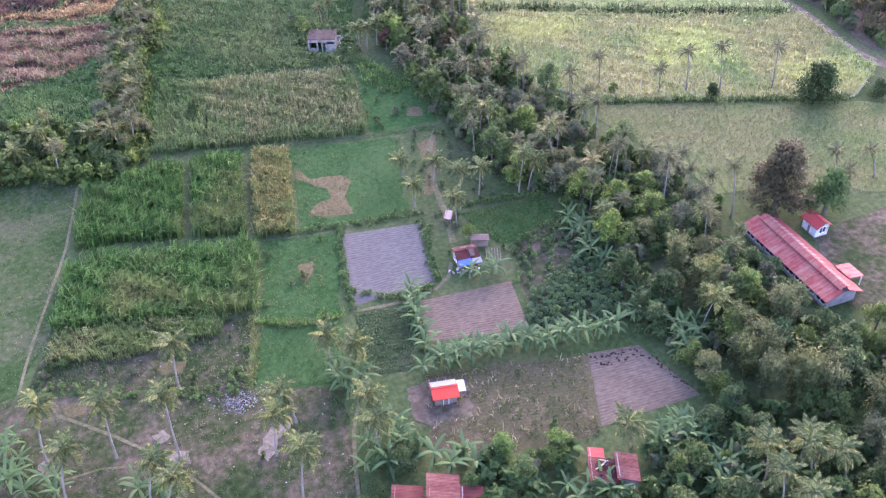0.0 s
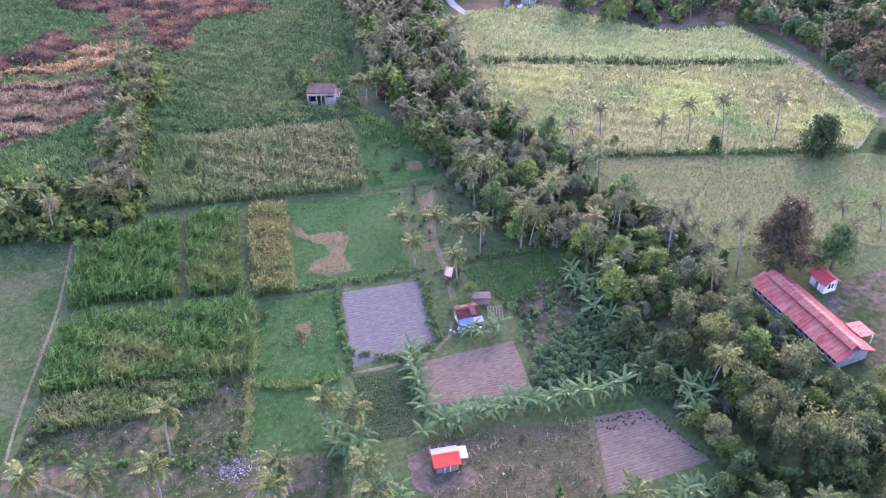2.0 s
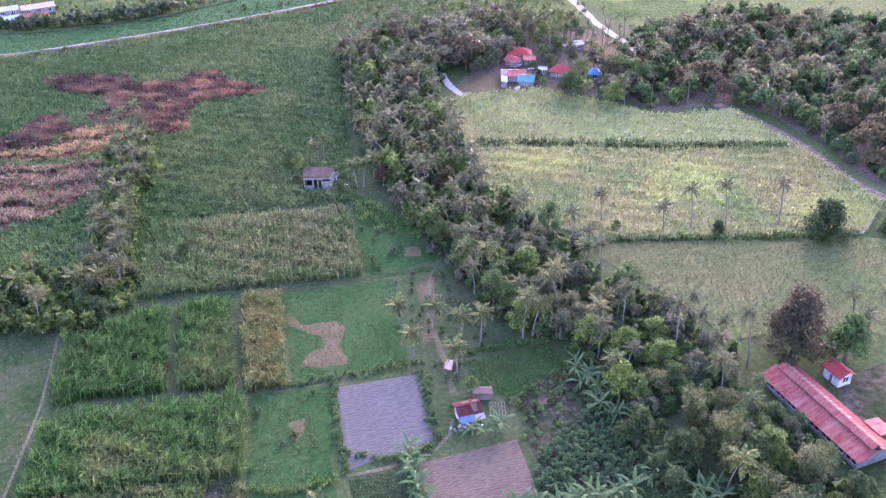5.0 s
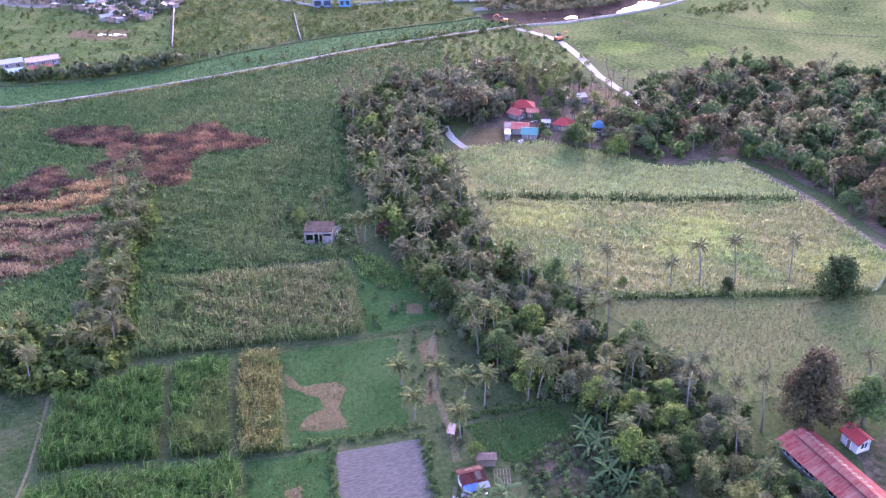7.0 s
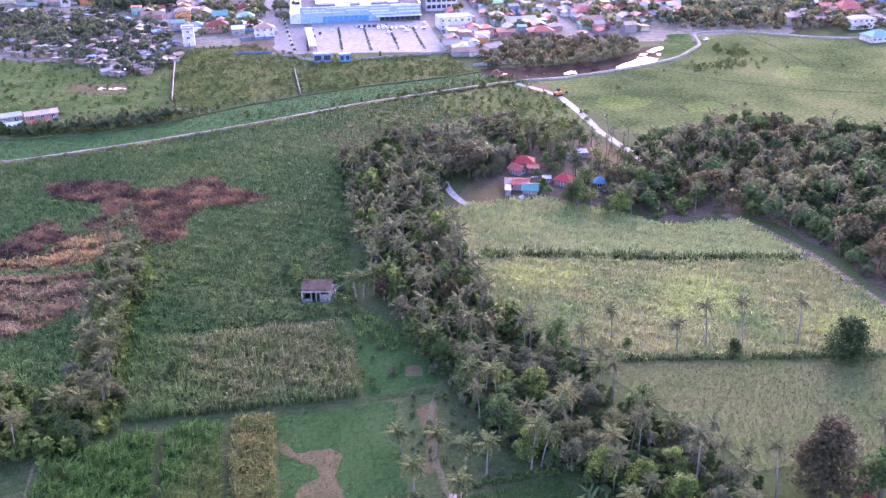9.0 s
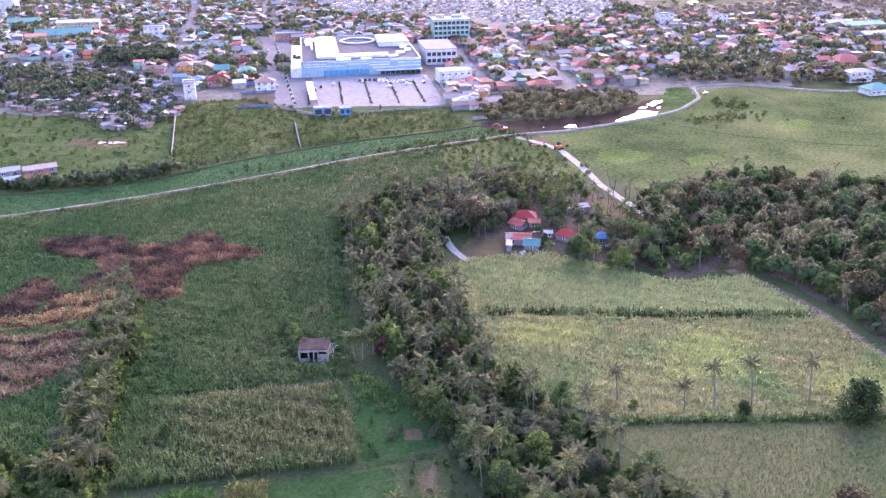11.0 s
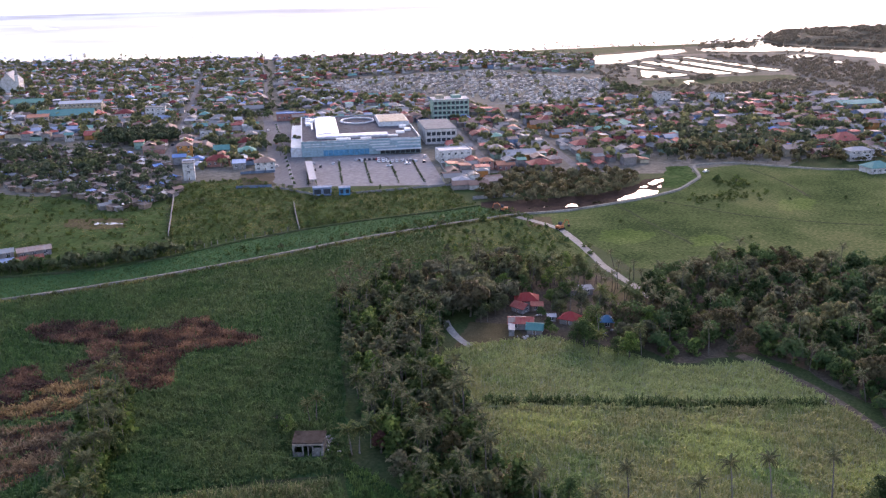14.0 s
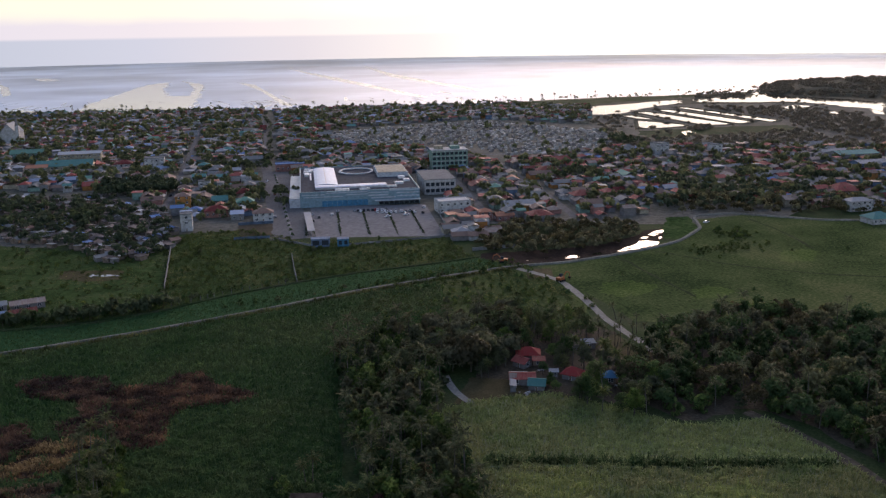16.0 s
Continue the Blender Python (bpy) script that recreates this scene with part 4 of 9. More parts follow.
sheet("canal", CANAL_N + DYKE[8:0:-1] + [DYKE[0]], 0.05, M_HYACINTH, "canal choked with green water hyacinth", "water", 4.0, 0.3)
MUD = [(160.9, 388.2), (170.1, 370.7), (193.9, 367.1), (225.7, 370.8), (243.9, 375.2), (258.2, 387.2), (271.8, 406.9), (260.3, 406.0), (247.4, 396.1), (224.0, 389.0), (194.2, 390.6), (164.3, 396.2)]
sheet("canal_bed", MUD, 0.06, M_MUD, "dark wet mud of the drained canal", "ground", 3.0, 0.6)
for poly in ([(224.0, 373.2), (233.0, 373.4), (248.2, 377.0), (252.6, 381.0), (248.4, 386.6), (244.8, 386.9), (238.6, 381.6), (231.7, 379.0)], [(255.8, 396.8), (257.0, 393.3), (260.6, 394.8), (267.2, 399.1), (269.4, 402.9), (264.6, 402.6), (259.8, 399.2)],
             [(195.9, 372.0), (202.8, 370.4), (204.6, 375.2), (199.9, 376.1)], [(209.8, 372.4), (214.8, 371.5), (216.2, 375.4), (213.4, 375.6)], [(248.0, 391.7), (250.1, 389.8), (253.7, 392.1), (251.7, 394.0)], [(178.2, 375.9), (179.8, 374.5), (181.1, 377.4)], [(186.5, 376.5), (188.9, 375.2), (189.6, 377.3)], [(255.6, 386.0), (257.9, 387.6), (260.2, 391.2), (257.6, 389.6)]):
    sheet("canal", poly, 0.10, M_CANALWATER, "open canal water mirroring the bright sky", "water", 0.9, 0.3)
for k in range(14):
    f = RNG.random()
    c = np.array([228.0, 375.0]) * (1 - f) + np.array([266.0, 400.0]) * f + RNG.normal(size=2) * (3.0, 2.2)
    r = RNG.uniform(0.4, 1.2)
    sheet("mud_islet", [(c[0] + 2.2 * r * math.cos(a), c[1] + r * math.sin(a)) for a in np.linspace(0, 5.4, 7)], 0.11 + 0.005 * k, M_MUD, "dark mud islet in the drained canal", "ground", 1.0, 0.25)
sheet("canal", [(258.7, 387.0), (264.4, 381.8), (287.8, 399.8), (301.3, 425.3), (288.4, 427.8), (271.8, 406.9)], 0.07, M_ROUGH, "green weed at the canal's bend", "water", 3.0, 0.4)
bank = np.array(CANAL_N)
ribbon("canal_bank", [tuple(p) for p in bank + (0, 1.5)], 1.2, 0.5, M_OLIVE, "low earth bank of the canal", "bank", 0.1, 0.5)
FISH = [[(567.8, 891.2), (582.0, 853.5), (588.8, 821.7), (570.3, 806.0), (538.4, 805.2), (520.9, 815.1)], [(579.9, 948.0), (598.6, 945.2), (591.7, 869.7), (575.5, 902.0)],
        [(619.0, 977.1), (639.8, 973.6), (636.7, 807.6), (618.1, 798.1), (598.0, 809.7)], [(658.0, 990.8), (678.8, 987.6), (670.1, 809.1), (638.0, 800.1)],
        [(701.4, 1013.9), (717.2, 1003.9), (704.5, 810.6), (678.8, 797.0)], [(583.6, 1027.3), (618.8, 1076.7), (673.4, 1086.2), (711.9, 1096.3), (751.8, 1106.7), (785.7, 1109.7), (757.7, 1066.5), (705.6, 1043.2), (661.1, 1018.7), (597.9, 971.9), (575.5, 967.9), (558.6, 978.1)],
        ]
LAGOON = [[(502.2, 1021.2), (523.7, 1017.1), (518.6, 985.0), (497.6, 989.1)], [(541.1, 1006.5), (564.3, 1010.7), (555.2, 989.0), (533.8, 984.4)],
        [(798.9, 1101.0), (859.8, 1113.1), (892.8, 1090.9), (975.1, 1182.5), (969.3, 1139.2), (953.5, 1077.3), (975.2, 1022.3), (984.8, 990.3), (975.6, 925.0), (873.9, 829.6), (894.5, 882.1), (890.5, 914.9), (899.2, 963.3), (888.8, 1004.8), (838.9, 1025.5), (782.1, 1062.5)],
        [(540.9, 767.7), (561.0, 774.0), (547.3, 752.6), (530.7, 745.2)], [(817.7, 940.5), (856.2, 957.9), (855.5, 926.8), (809.4, 915.9)], [(794.7, 843.5), (826.5, 858.8), (805.5, 828.5), (780.0, 819.4)], [(882.0, 861.1), (868.3, 824.3), (846.4, 803.7), (847.7, 819.6)]]
FISH += LAGOON
for i, f in enumerate(FISH):
    sheet("fish_pond", f, 0.07, M_POND, "still fish pond mirroring the bright sky", "water", 10.0, 0.4 if i < 5 else 2.0)
    if i < 5:
        ribbon("pond_bank", f + [f[0]], 4.0, 0.5, M_SWAMP, "low grassy bank between fish ponds", "bank", 0.1, 0.5)

SWAMP = [(514.2, 915.3), (589.4, 1043.3), (649.1, 1113.4), (799.4, 1140.1), (843.4, 1152.0), (962.4, 1175.2), (1700.0, 1240.0), (1700.0, 900.0), (1100.0, 620.0), (600.3, 572.6), (411.9, 672.4), (461.8, 794.7)]
sheet("mangrove_ground", SWAMP, 0.012, M_SWAMP, "dark swampy ground round the ponds", "ground", 14, 4)
sheet("meadow", [(509.3, 797.2), (570.5, 786.9), (618.5, 784.8), (675.0, 765.3), (654.8, 726.8), (592.7, 727.2), (531.6, 733.8), (482.1, 745.4)], 0.03, M_OLIVE, "dull green meadow behind the ponds", "ground", 10, 3)

sheet("bare_ground", [(-19.7, 430.3), (-6.0, 421.0), (6.2, 417.9), (8.5, 433.1), (-4.0, 440.0), (-18.6, 444.6)], 0.045, M_BARE, "trodden grey mud by the shanties", "ground", 2.0, 0.9)
for poly in ([(-36.0, 511.3), (-30.0, 508.8), (-22.8, 506.0), (-24.4, 509.2), (-32.7, 513.9)], [(-7.0, 430.1), (-1.0, 427.2), (5.8, 425.2), (4.0, 428.1), (-5.5, 433.0)]):
    sheet("puddle", poly, 0.06, M_POND, "shallow flooded patch in the wet grass", "water", 1.0, 0.4)

for line in ([(325.8, 406.1), (323.2, 385.5), (317.9, 365.2), (309.4, 341.0)], [(219.3, 382.2), (218.4, 356.0), (215.6, 329.7), (213.4, 299.7)], [(239.2, 369.6), (257.0, 331.2), (280.0, 305.8), (301.4, 291.5)]):
    ribbon("ditch", line, 1.3, 0.04, M_DITCH, "faint dark ditch through the marsh", "ditch", 0.4)

# town floor, streets and car park, laid out along the street grid
TOWN = pose(100, 500, 0, 0, 0, -7.6)


def tw(u, v):
    p = TOWN @ Vector((u, v, 0))
    return (p.x, p.y)


sheet("town_ground", [tw(-330, 60), tw(-150, -20), tw(-66, -12), tw(-15, -20), tw(85, -30), tw(120, -40), tw(240, -75), tw(520, 100), tw(900, 300), tw(800, 560), tw(-330, 830)], 0.015, M_TOWN, "dusty town ground between houses", "ground", 12, 1.5)
sheet("pavement", [tw(-17, -38), tw(5, -38), tw(5, 190), tw(-14, 195)], 0.04, M_ROAD, "grey concrete forecourt beside the shopping centre", "pavement", 20, 0.2)
ribbon("street", [tw(-10, 225), tw(-2, 500), tw(0, 720)], 3.0, 0.05, M_ROAD, "narrow street on to the shore", "road")
ribbon("street", [tw(-13.5, -35), tw(-11, 100), tw(-10, 230)], 7.5, 0.05, M_ROAD, "concrete town street running to the shore", "road")
ribbon("street", [tw(2, -35), tw(1, 60), tw(0, 190)], 8.0, 0.055, M_ROAD, "concrete approach road beside the shopping centre", "road")
ribbon("street", [tw(-78, 40), tw(-74, 120), tw(-73, 270), tw(-72, 660)], 4.0, 0.05, M_ROAD, "narrow concrete town street", "road")
ribbon("street", [tw(-260, 250), tw(-10, 240), tw(300, 225), tw(600, 215)], 6.0, 0.045, M_ROAD, "cross street through the town", "road")
ribbon("street", [tw(104, -20), tw(112, 60), tw(118, 140)], 5.0, 0.045, M_ROAD, "side street between houses", "road")
ribbon("street", [tw(150, -30), tw(160, 60), tw(170, 210)], 5.0, 0.045, M_ROAD, "side street between tiled houses", "road")
sheet("car_park", [tw(6, -38), tw(70, -54), tw(78, 32), tw(10, 48)], 0.06, M_LOT, "wide grey concrete car park", "car park", 20, 0.0)
for poly in ([(-41.8, 1373.0), (-22.2, 1561.2), (40.3, 1865.1), (87.1, 2106.6), (139.9, 2175.9), (108.6, 1857.1), (107.3, 1671.0), (139.4, 1649.0), (173.6, 1918.8), (174.0, 2208.0), (200.7, 2020.0), (139.6, 1496.5), (99.7, 1317.0)],
             [(-139.0, 1412.0), (-143.4, 1456.6), (-97.9, 1450.3), (-86.5, 1390.1)], [(-205.6, 2083.2), (-232.1, 2350.0), (-199.9, 2195.0), (-167.6, 1895.5), (-175.8, 1830.3)],
             [(535.7, 2798.0), (526.7, 2112.2), (492.4, 1376.5), (476.7, 1387.1), (489.4, 2016.2)], [(801.8, 2901.9), (692.6, 2186.3), (635.9, 1477.6), (619.1, 1489.7), (644.8, 2081.1)],
             [(279.8, 2066.4), (299.0, 1945.0), (259.4, 1316.7), (248.5, 1347.7), (277.3, 1735.7)], [(-177.8, 2623.1), (-151.0, 2637.5), (-101.6, 2458.9), (-154.3, 2468.6)]):
    sheet("tidal_flat", [(x, y) for x, y in poly], -0.33, M_FLATS, "shining wet flats in the shallows", "water", 9.0, 4.0 if len(poly) > 8 else 0.6)

for k in range(60):
    x = RNG.uniform(-170, 560)
    y = coast_y(x) + 12 + 260 * RNG.random() ** 1.6
    a, ln, wd = radians(RNG.normal(78, 16)), RNG.uniform(8, 60), RNG.uniform(0.8, 3.2)
    ex, ey = (math.cos(a), math.sin(a)), (-math.sin(a), math.cos(a))
    sheet("tidal_flat", [(x + ln * math.cos(t) * ex[0] + wd * math.sin(t) * ey[0], y + ln * math.cos(t) * ex[1] + wd * math.sin(t) * ey[1]) for t in np.linspace(0, 5.6, 9)], -0.3 + 0.002 * k, M_FLATS, "thin shining streak of wet sand", "water", 6.0, 0.4)

# glowing backdrop painted with far sea and dusk haze, at the limit of sight
def haze_backdrop():
    m = bpy.data.materials.new("painted_sea_haze")
    m.use_nodes = True
    nt = m.node_tree
    nt.nodes.remove(nt.nodes["Principled BSDF"])
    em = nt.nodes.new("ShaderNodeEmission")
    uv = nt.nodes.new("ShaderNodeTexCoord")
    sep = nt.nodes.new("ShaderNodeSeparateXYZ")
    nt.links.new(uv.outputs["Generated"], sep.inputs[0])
    # emission colours stand in for sea, haze and sky glow
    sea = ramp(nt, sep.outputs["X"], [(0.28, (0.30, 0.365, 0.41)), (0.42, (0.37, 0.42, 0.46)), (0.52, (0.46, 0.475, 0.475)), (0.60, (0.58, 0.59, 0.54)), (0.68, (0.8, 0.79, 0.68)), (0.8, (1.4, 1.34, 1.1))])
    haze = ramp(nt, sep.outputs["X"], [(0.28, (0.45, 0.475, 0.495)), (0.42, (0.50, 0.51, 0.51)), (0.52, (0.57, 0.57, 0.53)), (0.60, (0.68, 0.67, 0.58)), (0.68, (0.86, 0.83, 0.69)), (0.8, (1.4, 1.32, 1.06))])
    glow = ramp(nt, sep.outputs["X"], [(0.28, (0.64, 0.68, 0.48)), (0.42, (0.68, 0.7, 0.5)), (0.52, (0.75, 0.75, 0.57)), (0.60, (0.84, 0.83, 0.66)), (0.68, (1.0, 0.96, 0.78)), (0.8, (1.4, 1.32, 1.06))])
    wide = nt.nodes.new("ShaderNodeMapping")
    wide.inputs["Scale"].default_value = (1.0, 1.0, 0.15)
    nt.links.new(uv.outputs["Generated"], wide.inputs["Vector"])
    wisp = noise_of(nt, wide.outputs[0], 7.0, 4.0, 0.55)
    lift = nt.nodes.new("ShaderNodeMath")
    lift.operation = "MULTIPLY_ADD"
    nt.links.new(wisp, lift.inputs[0])
    lift.inputs[1].default_value = 0.3
    nt.links.new(sep.outputs["Z"], lift.inputs[2])
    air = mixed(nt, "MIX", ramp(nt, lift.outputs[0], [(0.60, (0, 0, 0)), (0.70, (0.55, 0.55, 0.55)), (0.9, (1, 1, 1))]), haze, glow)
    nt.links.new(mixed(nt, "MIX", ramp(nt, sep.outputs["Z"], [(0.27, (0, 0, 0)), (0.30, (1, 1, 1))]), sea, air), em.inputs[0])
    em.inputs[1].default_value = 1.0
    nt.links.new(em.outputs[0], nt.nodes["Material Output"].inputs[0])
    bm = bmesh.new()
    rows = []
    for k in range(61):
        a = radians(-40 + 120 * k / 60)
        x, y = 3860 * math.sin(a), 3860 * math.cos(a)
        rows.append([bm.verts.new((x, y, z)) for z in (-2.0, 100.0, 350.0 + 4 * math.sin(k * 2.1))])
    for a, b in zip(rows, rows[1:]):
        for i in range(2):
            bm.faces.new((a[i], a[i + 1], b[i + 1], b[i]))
    return solid("backdrop", mesh_bm("backdrop", bm, m), "glowing backdrop painted with sea, dusk haze and thin cloud beyond the bay", "backdrop", kind="structure")


haze_backdrop()

# ---- crops and grass ----
RUIN_YARD = [(35.5, 197.7), (43.5, 196.5), (46.5, 207.7), (38.5, 210.1)]
SEAM = [([(-26.4, 137.4), (-14.8, 136.2), (-5.9, 134.3), (10.6, 129.6)], 1.9)]
LANES = [([(0.7, 158.0), (-0.8, 143.3), (-2.5, 132.8)], 1.1), ([(13.2, 160.8), (11.2, 146.8), (9.0, 131.0)], 1.2)]
crop("cane_field", scatter(CANE_A, 0.62, lines=LANES + SEAM), 6, 2.3, 0.15, 0.62, L_CANE, "tall bright green sugar cane bent by wind", "sugar cane", 0.3, wind=35)
crop("cane_field", scatter(CANE_B, 0.62, lines=SEAM), 6, 2.3, 0.15, 0.65, L_CANE, "dense tall sugar cane leaning in the wind", "sugar cane", 0.3, wind=35)
crop("cane_field", scatter(CANE_BROWN, 0.6, lines=LANES), 6, 2.0, 0.16, 0.5, L_CANEBROWN, "narrow strip of ripe brown cane", "sugar cane", 0.3)
block = scatter(TAN, 0.72)
fresh = RNG.normal(size=len(block)) * 0.5 + 0.6 * np.sin(block[:, 0] * 0.3 + block[:, 1] * 0.21) + (10 - block[:, 0]) / 9 > 0.4
crop("cane_field", block[~fresh], 5, 1.9, 0.17, 0.5, L_CANETAN, "tan flowering sugar cane in a block", "sugar cane", 0.3)
crop("cane_field", block[fresh], 5, 1.8, 0.17, 0.5, L_CANEMID, "green cane among the flowering block", "sugar cane", 0.3)
crop("cane_field", scatter(MIDGRASS, 0.95, avoid=(BURN_B, SCORCH_A, RUIN_YARD)), 6, 1.4, 0.2, 0.8, L_CANEMID, "lush dark green cane by the tree belt", "sugar cane", 0.4)
crop("cane_field", scatter(SHEEN, 1.2, avoid=(BURN_A, BURN_B, BURN_C, SCORCH_A, SCORCH_B, MIDGRASS, TAN, LEFTGREEN, RUIN_YARD)), 5, 1.15, 0.27, 0.9, L_CANEMID, "tall green grass and cane by the canal", "sugar cane", 0.5)
young = scatter(CANE_FAR, 0.9)
tan = 0.55 * np.sin(young[:, 0] * 0.19 + young[:, 1] * 0.13) + RNG.normal(size=len(young)) * 0.45 + (112 - young[:, 0]) / 22 > 0.25
crop("cane_field", young[~tan], 6, 1.2, 0.18, 0.8, L_CANEFAR, "pale green young cane by the hamlet", "sugar cane", 0.35)
crop("cane_field", young[tan], 6, 1.2, 0.18, 0.8, L_CANEPALE, "yellowing cane among the young cane by the hamlet", "sugar cane", 0.35)
GREENER = [[(109.1, 162.4), (129.3, 157.0), (138.4, 170.9), (129.5, 180.8), (119.2, 177.0)], [(84.2, 189.3), (94.0, 183.6), (108.6, 187.7), (103.4, 196.2), (89.5, 200.6)], [(136.3, 144.8), (150.7, 136.6), (159.9, 142.9), (152.7, 150.8), (141.0, 151.0)]]
DRYEDGE = [(77.0, 200.0), (80.5, 200.0), (81.5, 188.0), (82.0, 176.0), (88.0, 164.0), (96.0, 156.0), (93.1, 152.5), (82.2, 165.2), (76.8, 178.0)]
pale = scatter(CANE_MAIN, 0.8)
ragged = pale + RNG.normal(size=pale.shape) * 2.2
lush = np.any([inside(ragged, g) for g in GREENER], 0)
dry = inside(ragged, DRYEDGE) & ~lush
crop("cane_field", pale[~lush & ~dry], 5, 1.3, 0.18, 0.8, L_CANEPALE, "wide pale yellow-green cane field", "sugar cane", 0.35)
crop("cane_field", pale[lush], 5, 1.4, 0.18, 0.8, L_CANEFAR, "greener stands within the pale cane", "sugar cane", 0.35)
crop("cane_field", pale[dry], 5, 1.1, 0.18, 0.9, L_CANEBROWN, "dry tan margin of the cane field", "sugar cane", 0.35)
crop("cane_field", scatter(YOUNG, 0.85), 4, 0.55, 0.13, 0.9, L_YOUNG, "low new cane in thin rows", "sugar cane", 0.3)
for poly in (BURN_A, BURN_B, BURN_C):
    crop("cane_stubble", scatter(poly, 0.85), 6, 1.3, 0.22, 1.0, L_BURNT, "collapsed burnt cane in black and purple-brown", "stubble", 0.4)


def rowed(pts, pitch, cut):
    """Which points lie in the dark rows of the dead cane, which run across the slope of the plots."""
    w = pts[:, 1] + 0.22 * pts[:, 0] + 1.6 * np.sin(pts[:, 0] * 0.21) + 1.1 * np.sin(pts[:, 0] * 0.53 + 1.0)
    return np.sin(w * 2 * math.pi / pitch) + 0.15 * RNG.normal(size=len(pts)) > cut


for poly in (SCORCH_A, SCORCH_B):
    sp = scatter(poly, 0.85)
    dark = rowed(sp, 9.5, 0.35)
    crop("cane_stubble", sp[~dark], 6, 1.1, 0.24, 1.1, L_SCORCH, "russet dead cane lying flat", "stubble", 0.4)
    crop("cane_stubble", sp[dark], 4, 0.6, 0.22, 1.0, L_BURNT, "dark scorched rows between dead cane", "stubble", 0.4)
crop("tall_grass", scatter([(-25.3, 116.7), (-15.7, 115.5), (1.2, 111.6), (0.2, 108.0), (-5.8, 107.3), (-17.1, 107.9), (-26.7, 110.9)], 0.6), 6, 1.5, 0.12, 0.6, L_CANETAN, "yellowing tall grass at the cane's foot", "grass", 0.3)
crop("grass", scatter(LEFTGREEN, 0.9), 5, 0.9, 0.2, 0.8, L_CANEMID, "lush knee-high green grass", "grass", 0.35)
crop("tall_grass", np.concatenate([scatter([(-1.0, 198.0), (-5.6, 166.0), (-14.0, 160.0), (-20.0, 160.0), (-14.0, 198.0)], 0.9), scatter([(46.1, 196.5), (50.1, 190.0), (54.8, 175.0), (50.0, 172.0), (45.0, 180.0)], 0.9)]), 5, 0.9, 0.18, 0.8, L_CANEMID, "rank dark grass beside the palms", "grass", 0.35)
crop("grass", scatter(GRASS_A, 0.95, keep=0.7), 5, 0.25, 0.1, 0.8, L_GRASS, "short tufted green grass", "grass", 0.3)
crop("grass", scatter(GRASS_B, 0.9, keep=0.7), 5, 0.35, 0.11, 0.8, L_GRASS, "green grass with taller weed tufts", "grass", 0.3)
crop("grass", scatter(GRASS_C, 0.9, keep=0.8), 5, 0.35, 0.11, 0.8, L_GRASS, "green grass round the palms", "grass", 0.3)
crop("grass", scatter(WEEDS, 0.9, keep=0.6), 5, 0.5, 0.12, 0.8, L_GRASS, "weeds over the fallow plot", "grass", 0.35)
crop("grass", scatter(PASTURE, 1.2, keep=0.5), 5, 0.28, 0.11, 0.9, L_GRASS, "grazed pasture tufts", "grass", 0.4)
crop("grass", scatter(YARD, 1.0, keep=0.5), 5, 0.35, 0.11, 0.9, L_GRASS, "dry grass tufts in the grove", "grass", 0.4)
crop("maize_stubble", scatter(DRY, 0.9, keep=0.2), 3, 0.9, 0.08, 0.9, L_STALK, "dry standing maize stalks and weeds", "stubble", 0.15)
crop("grass", scatter(DARKGREEN, 0.7), 5, 0.4, 0.12, 0.8, L_GRASS, "damp green grass in rows", "grass", 0.2)
crop("garden_rows", scatter(GARDEN, 0.5, 0.5, keep=0.9), 6, 0.3, 0.09, 0.7, L_GROVE, "small grey-green garden crop in rows", "crop", 0.08)
ROAD2 = [(168.0, 367.3), (177.0, 339.9), (170.9, 303.7), (167.8, 289.6), (165.2, 255.6)]
crop("reeds", scatter(MARSH, 2.2, lines=[(ROAD2, 3.2)], keep=0.2), 6, 0.16, 0.26, 2.4, L_REED, "wide marsh of green and olive reeds", "grass", 0.8)
crop("reeds", scatter(MARSH_W, 1.6, lines=[(ROAD2, 3.2)], keep=0.5), 6, 0.35, 0.28, 1.3, L_REED, "tall marsh reeds by the dyke", "grass", 0.7)
crop("reeds", scatter(WASTE, 1.5, keep=0.7), 6, 0.5, 0.28, 1.2, L_REED, "rank weeds over waste ground", "grass", 0.7)
crop("reeds", scatter(WASTE_W, 2.0, keep=0.5), 6, 0.35, 0.3, 1.3, L_REED, "wet grass by the shanties", "grass", 0.8)
crop("hyacinth", scatter(CANAL_N + DYKE[8:0:-1] + [DYKE[0]], 1.4), 4, 0.45, 0.36, 1.0, L_HYACINTH, "floating water hyacinth leaves", "water plant", 0.5)
crop("bank_grass", along([(x, y - 2.4) for x, y in DYKE[:9]], 0.35, 0.5), 6, 1.0, 0.24, 0.8, L_REED, "rough grass on the dyke's slope", "grass", 0.4)
crop("yellow_grass", along([(5.3, 110.0), (4.3, 102.3), (1.9, 94.7)], 0.12, 0.35), 6, 0.7, 0.08, 0.8, L_CANEBROWN, "dry yellow grass on an earth bund", "grass", 0.2)
crop("hedge_grass", along([(6.4, 108.2), (12.2, 105.5), (19.2, 105.0)], 0.12, 0.4), 6, 0.7, 0.1, 0.9, L_CANE, "bright green grass on a bund", "grass", 0.25)
crop("hedge_grass", along([(85.5, 208.3), (106.1, 200.0), (129.6, 188.6), (160.5, 176.2)], 0.3, 0.6), 9, 1.7, 0.25, 0.6, L_TREE, "dark grass strip between cane fields", "grass", 0.4)
crop("hedge_grass", along([(92.9, 152.1), (116.2, 143.3), (145.6, 133.1)], 0.25, 0.5), 8, 1.0, 0.18, 0.7, L_TREE, "dark grass at the cane field's edge", "grass", 0.4)

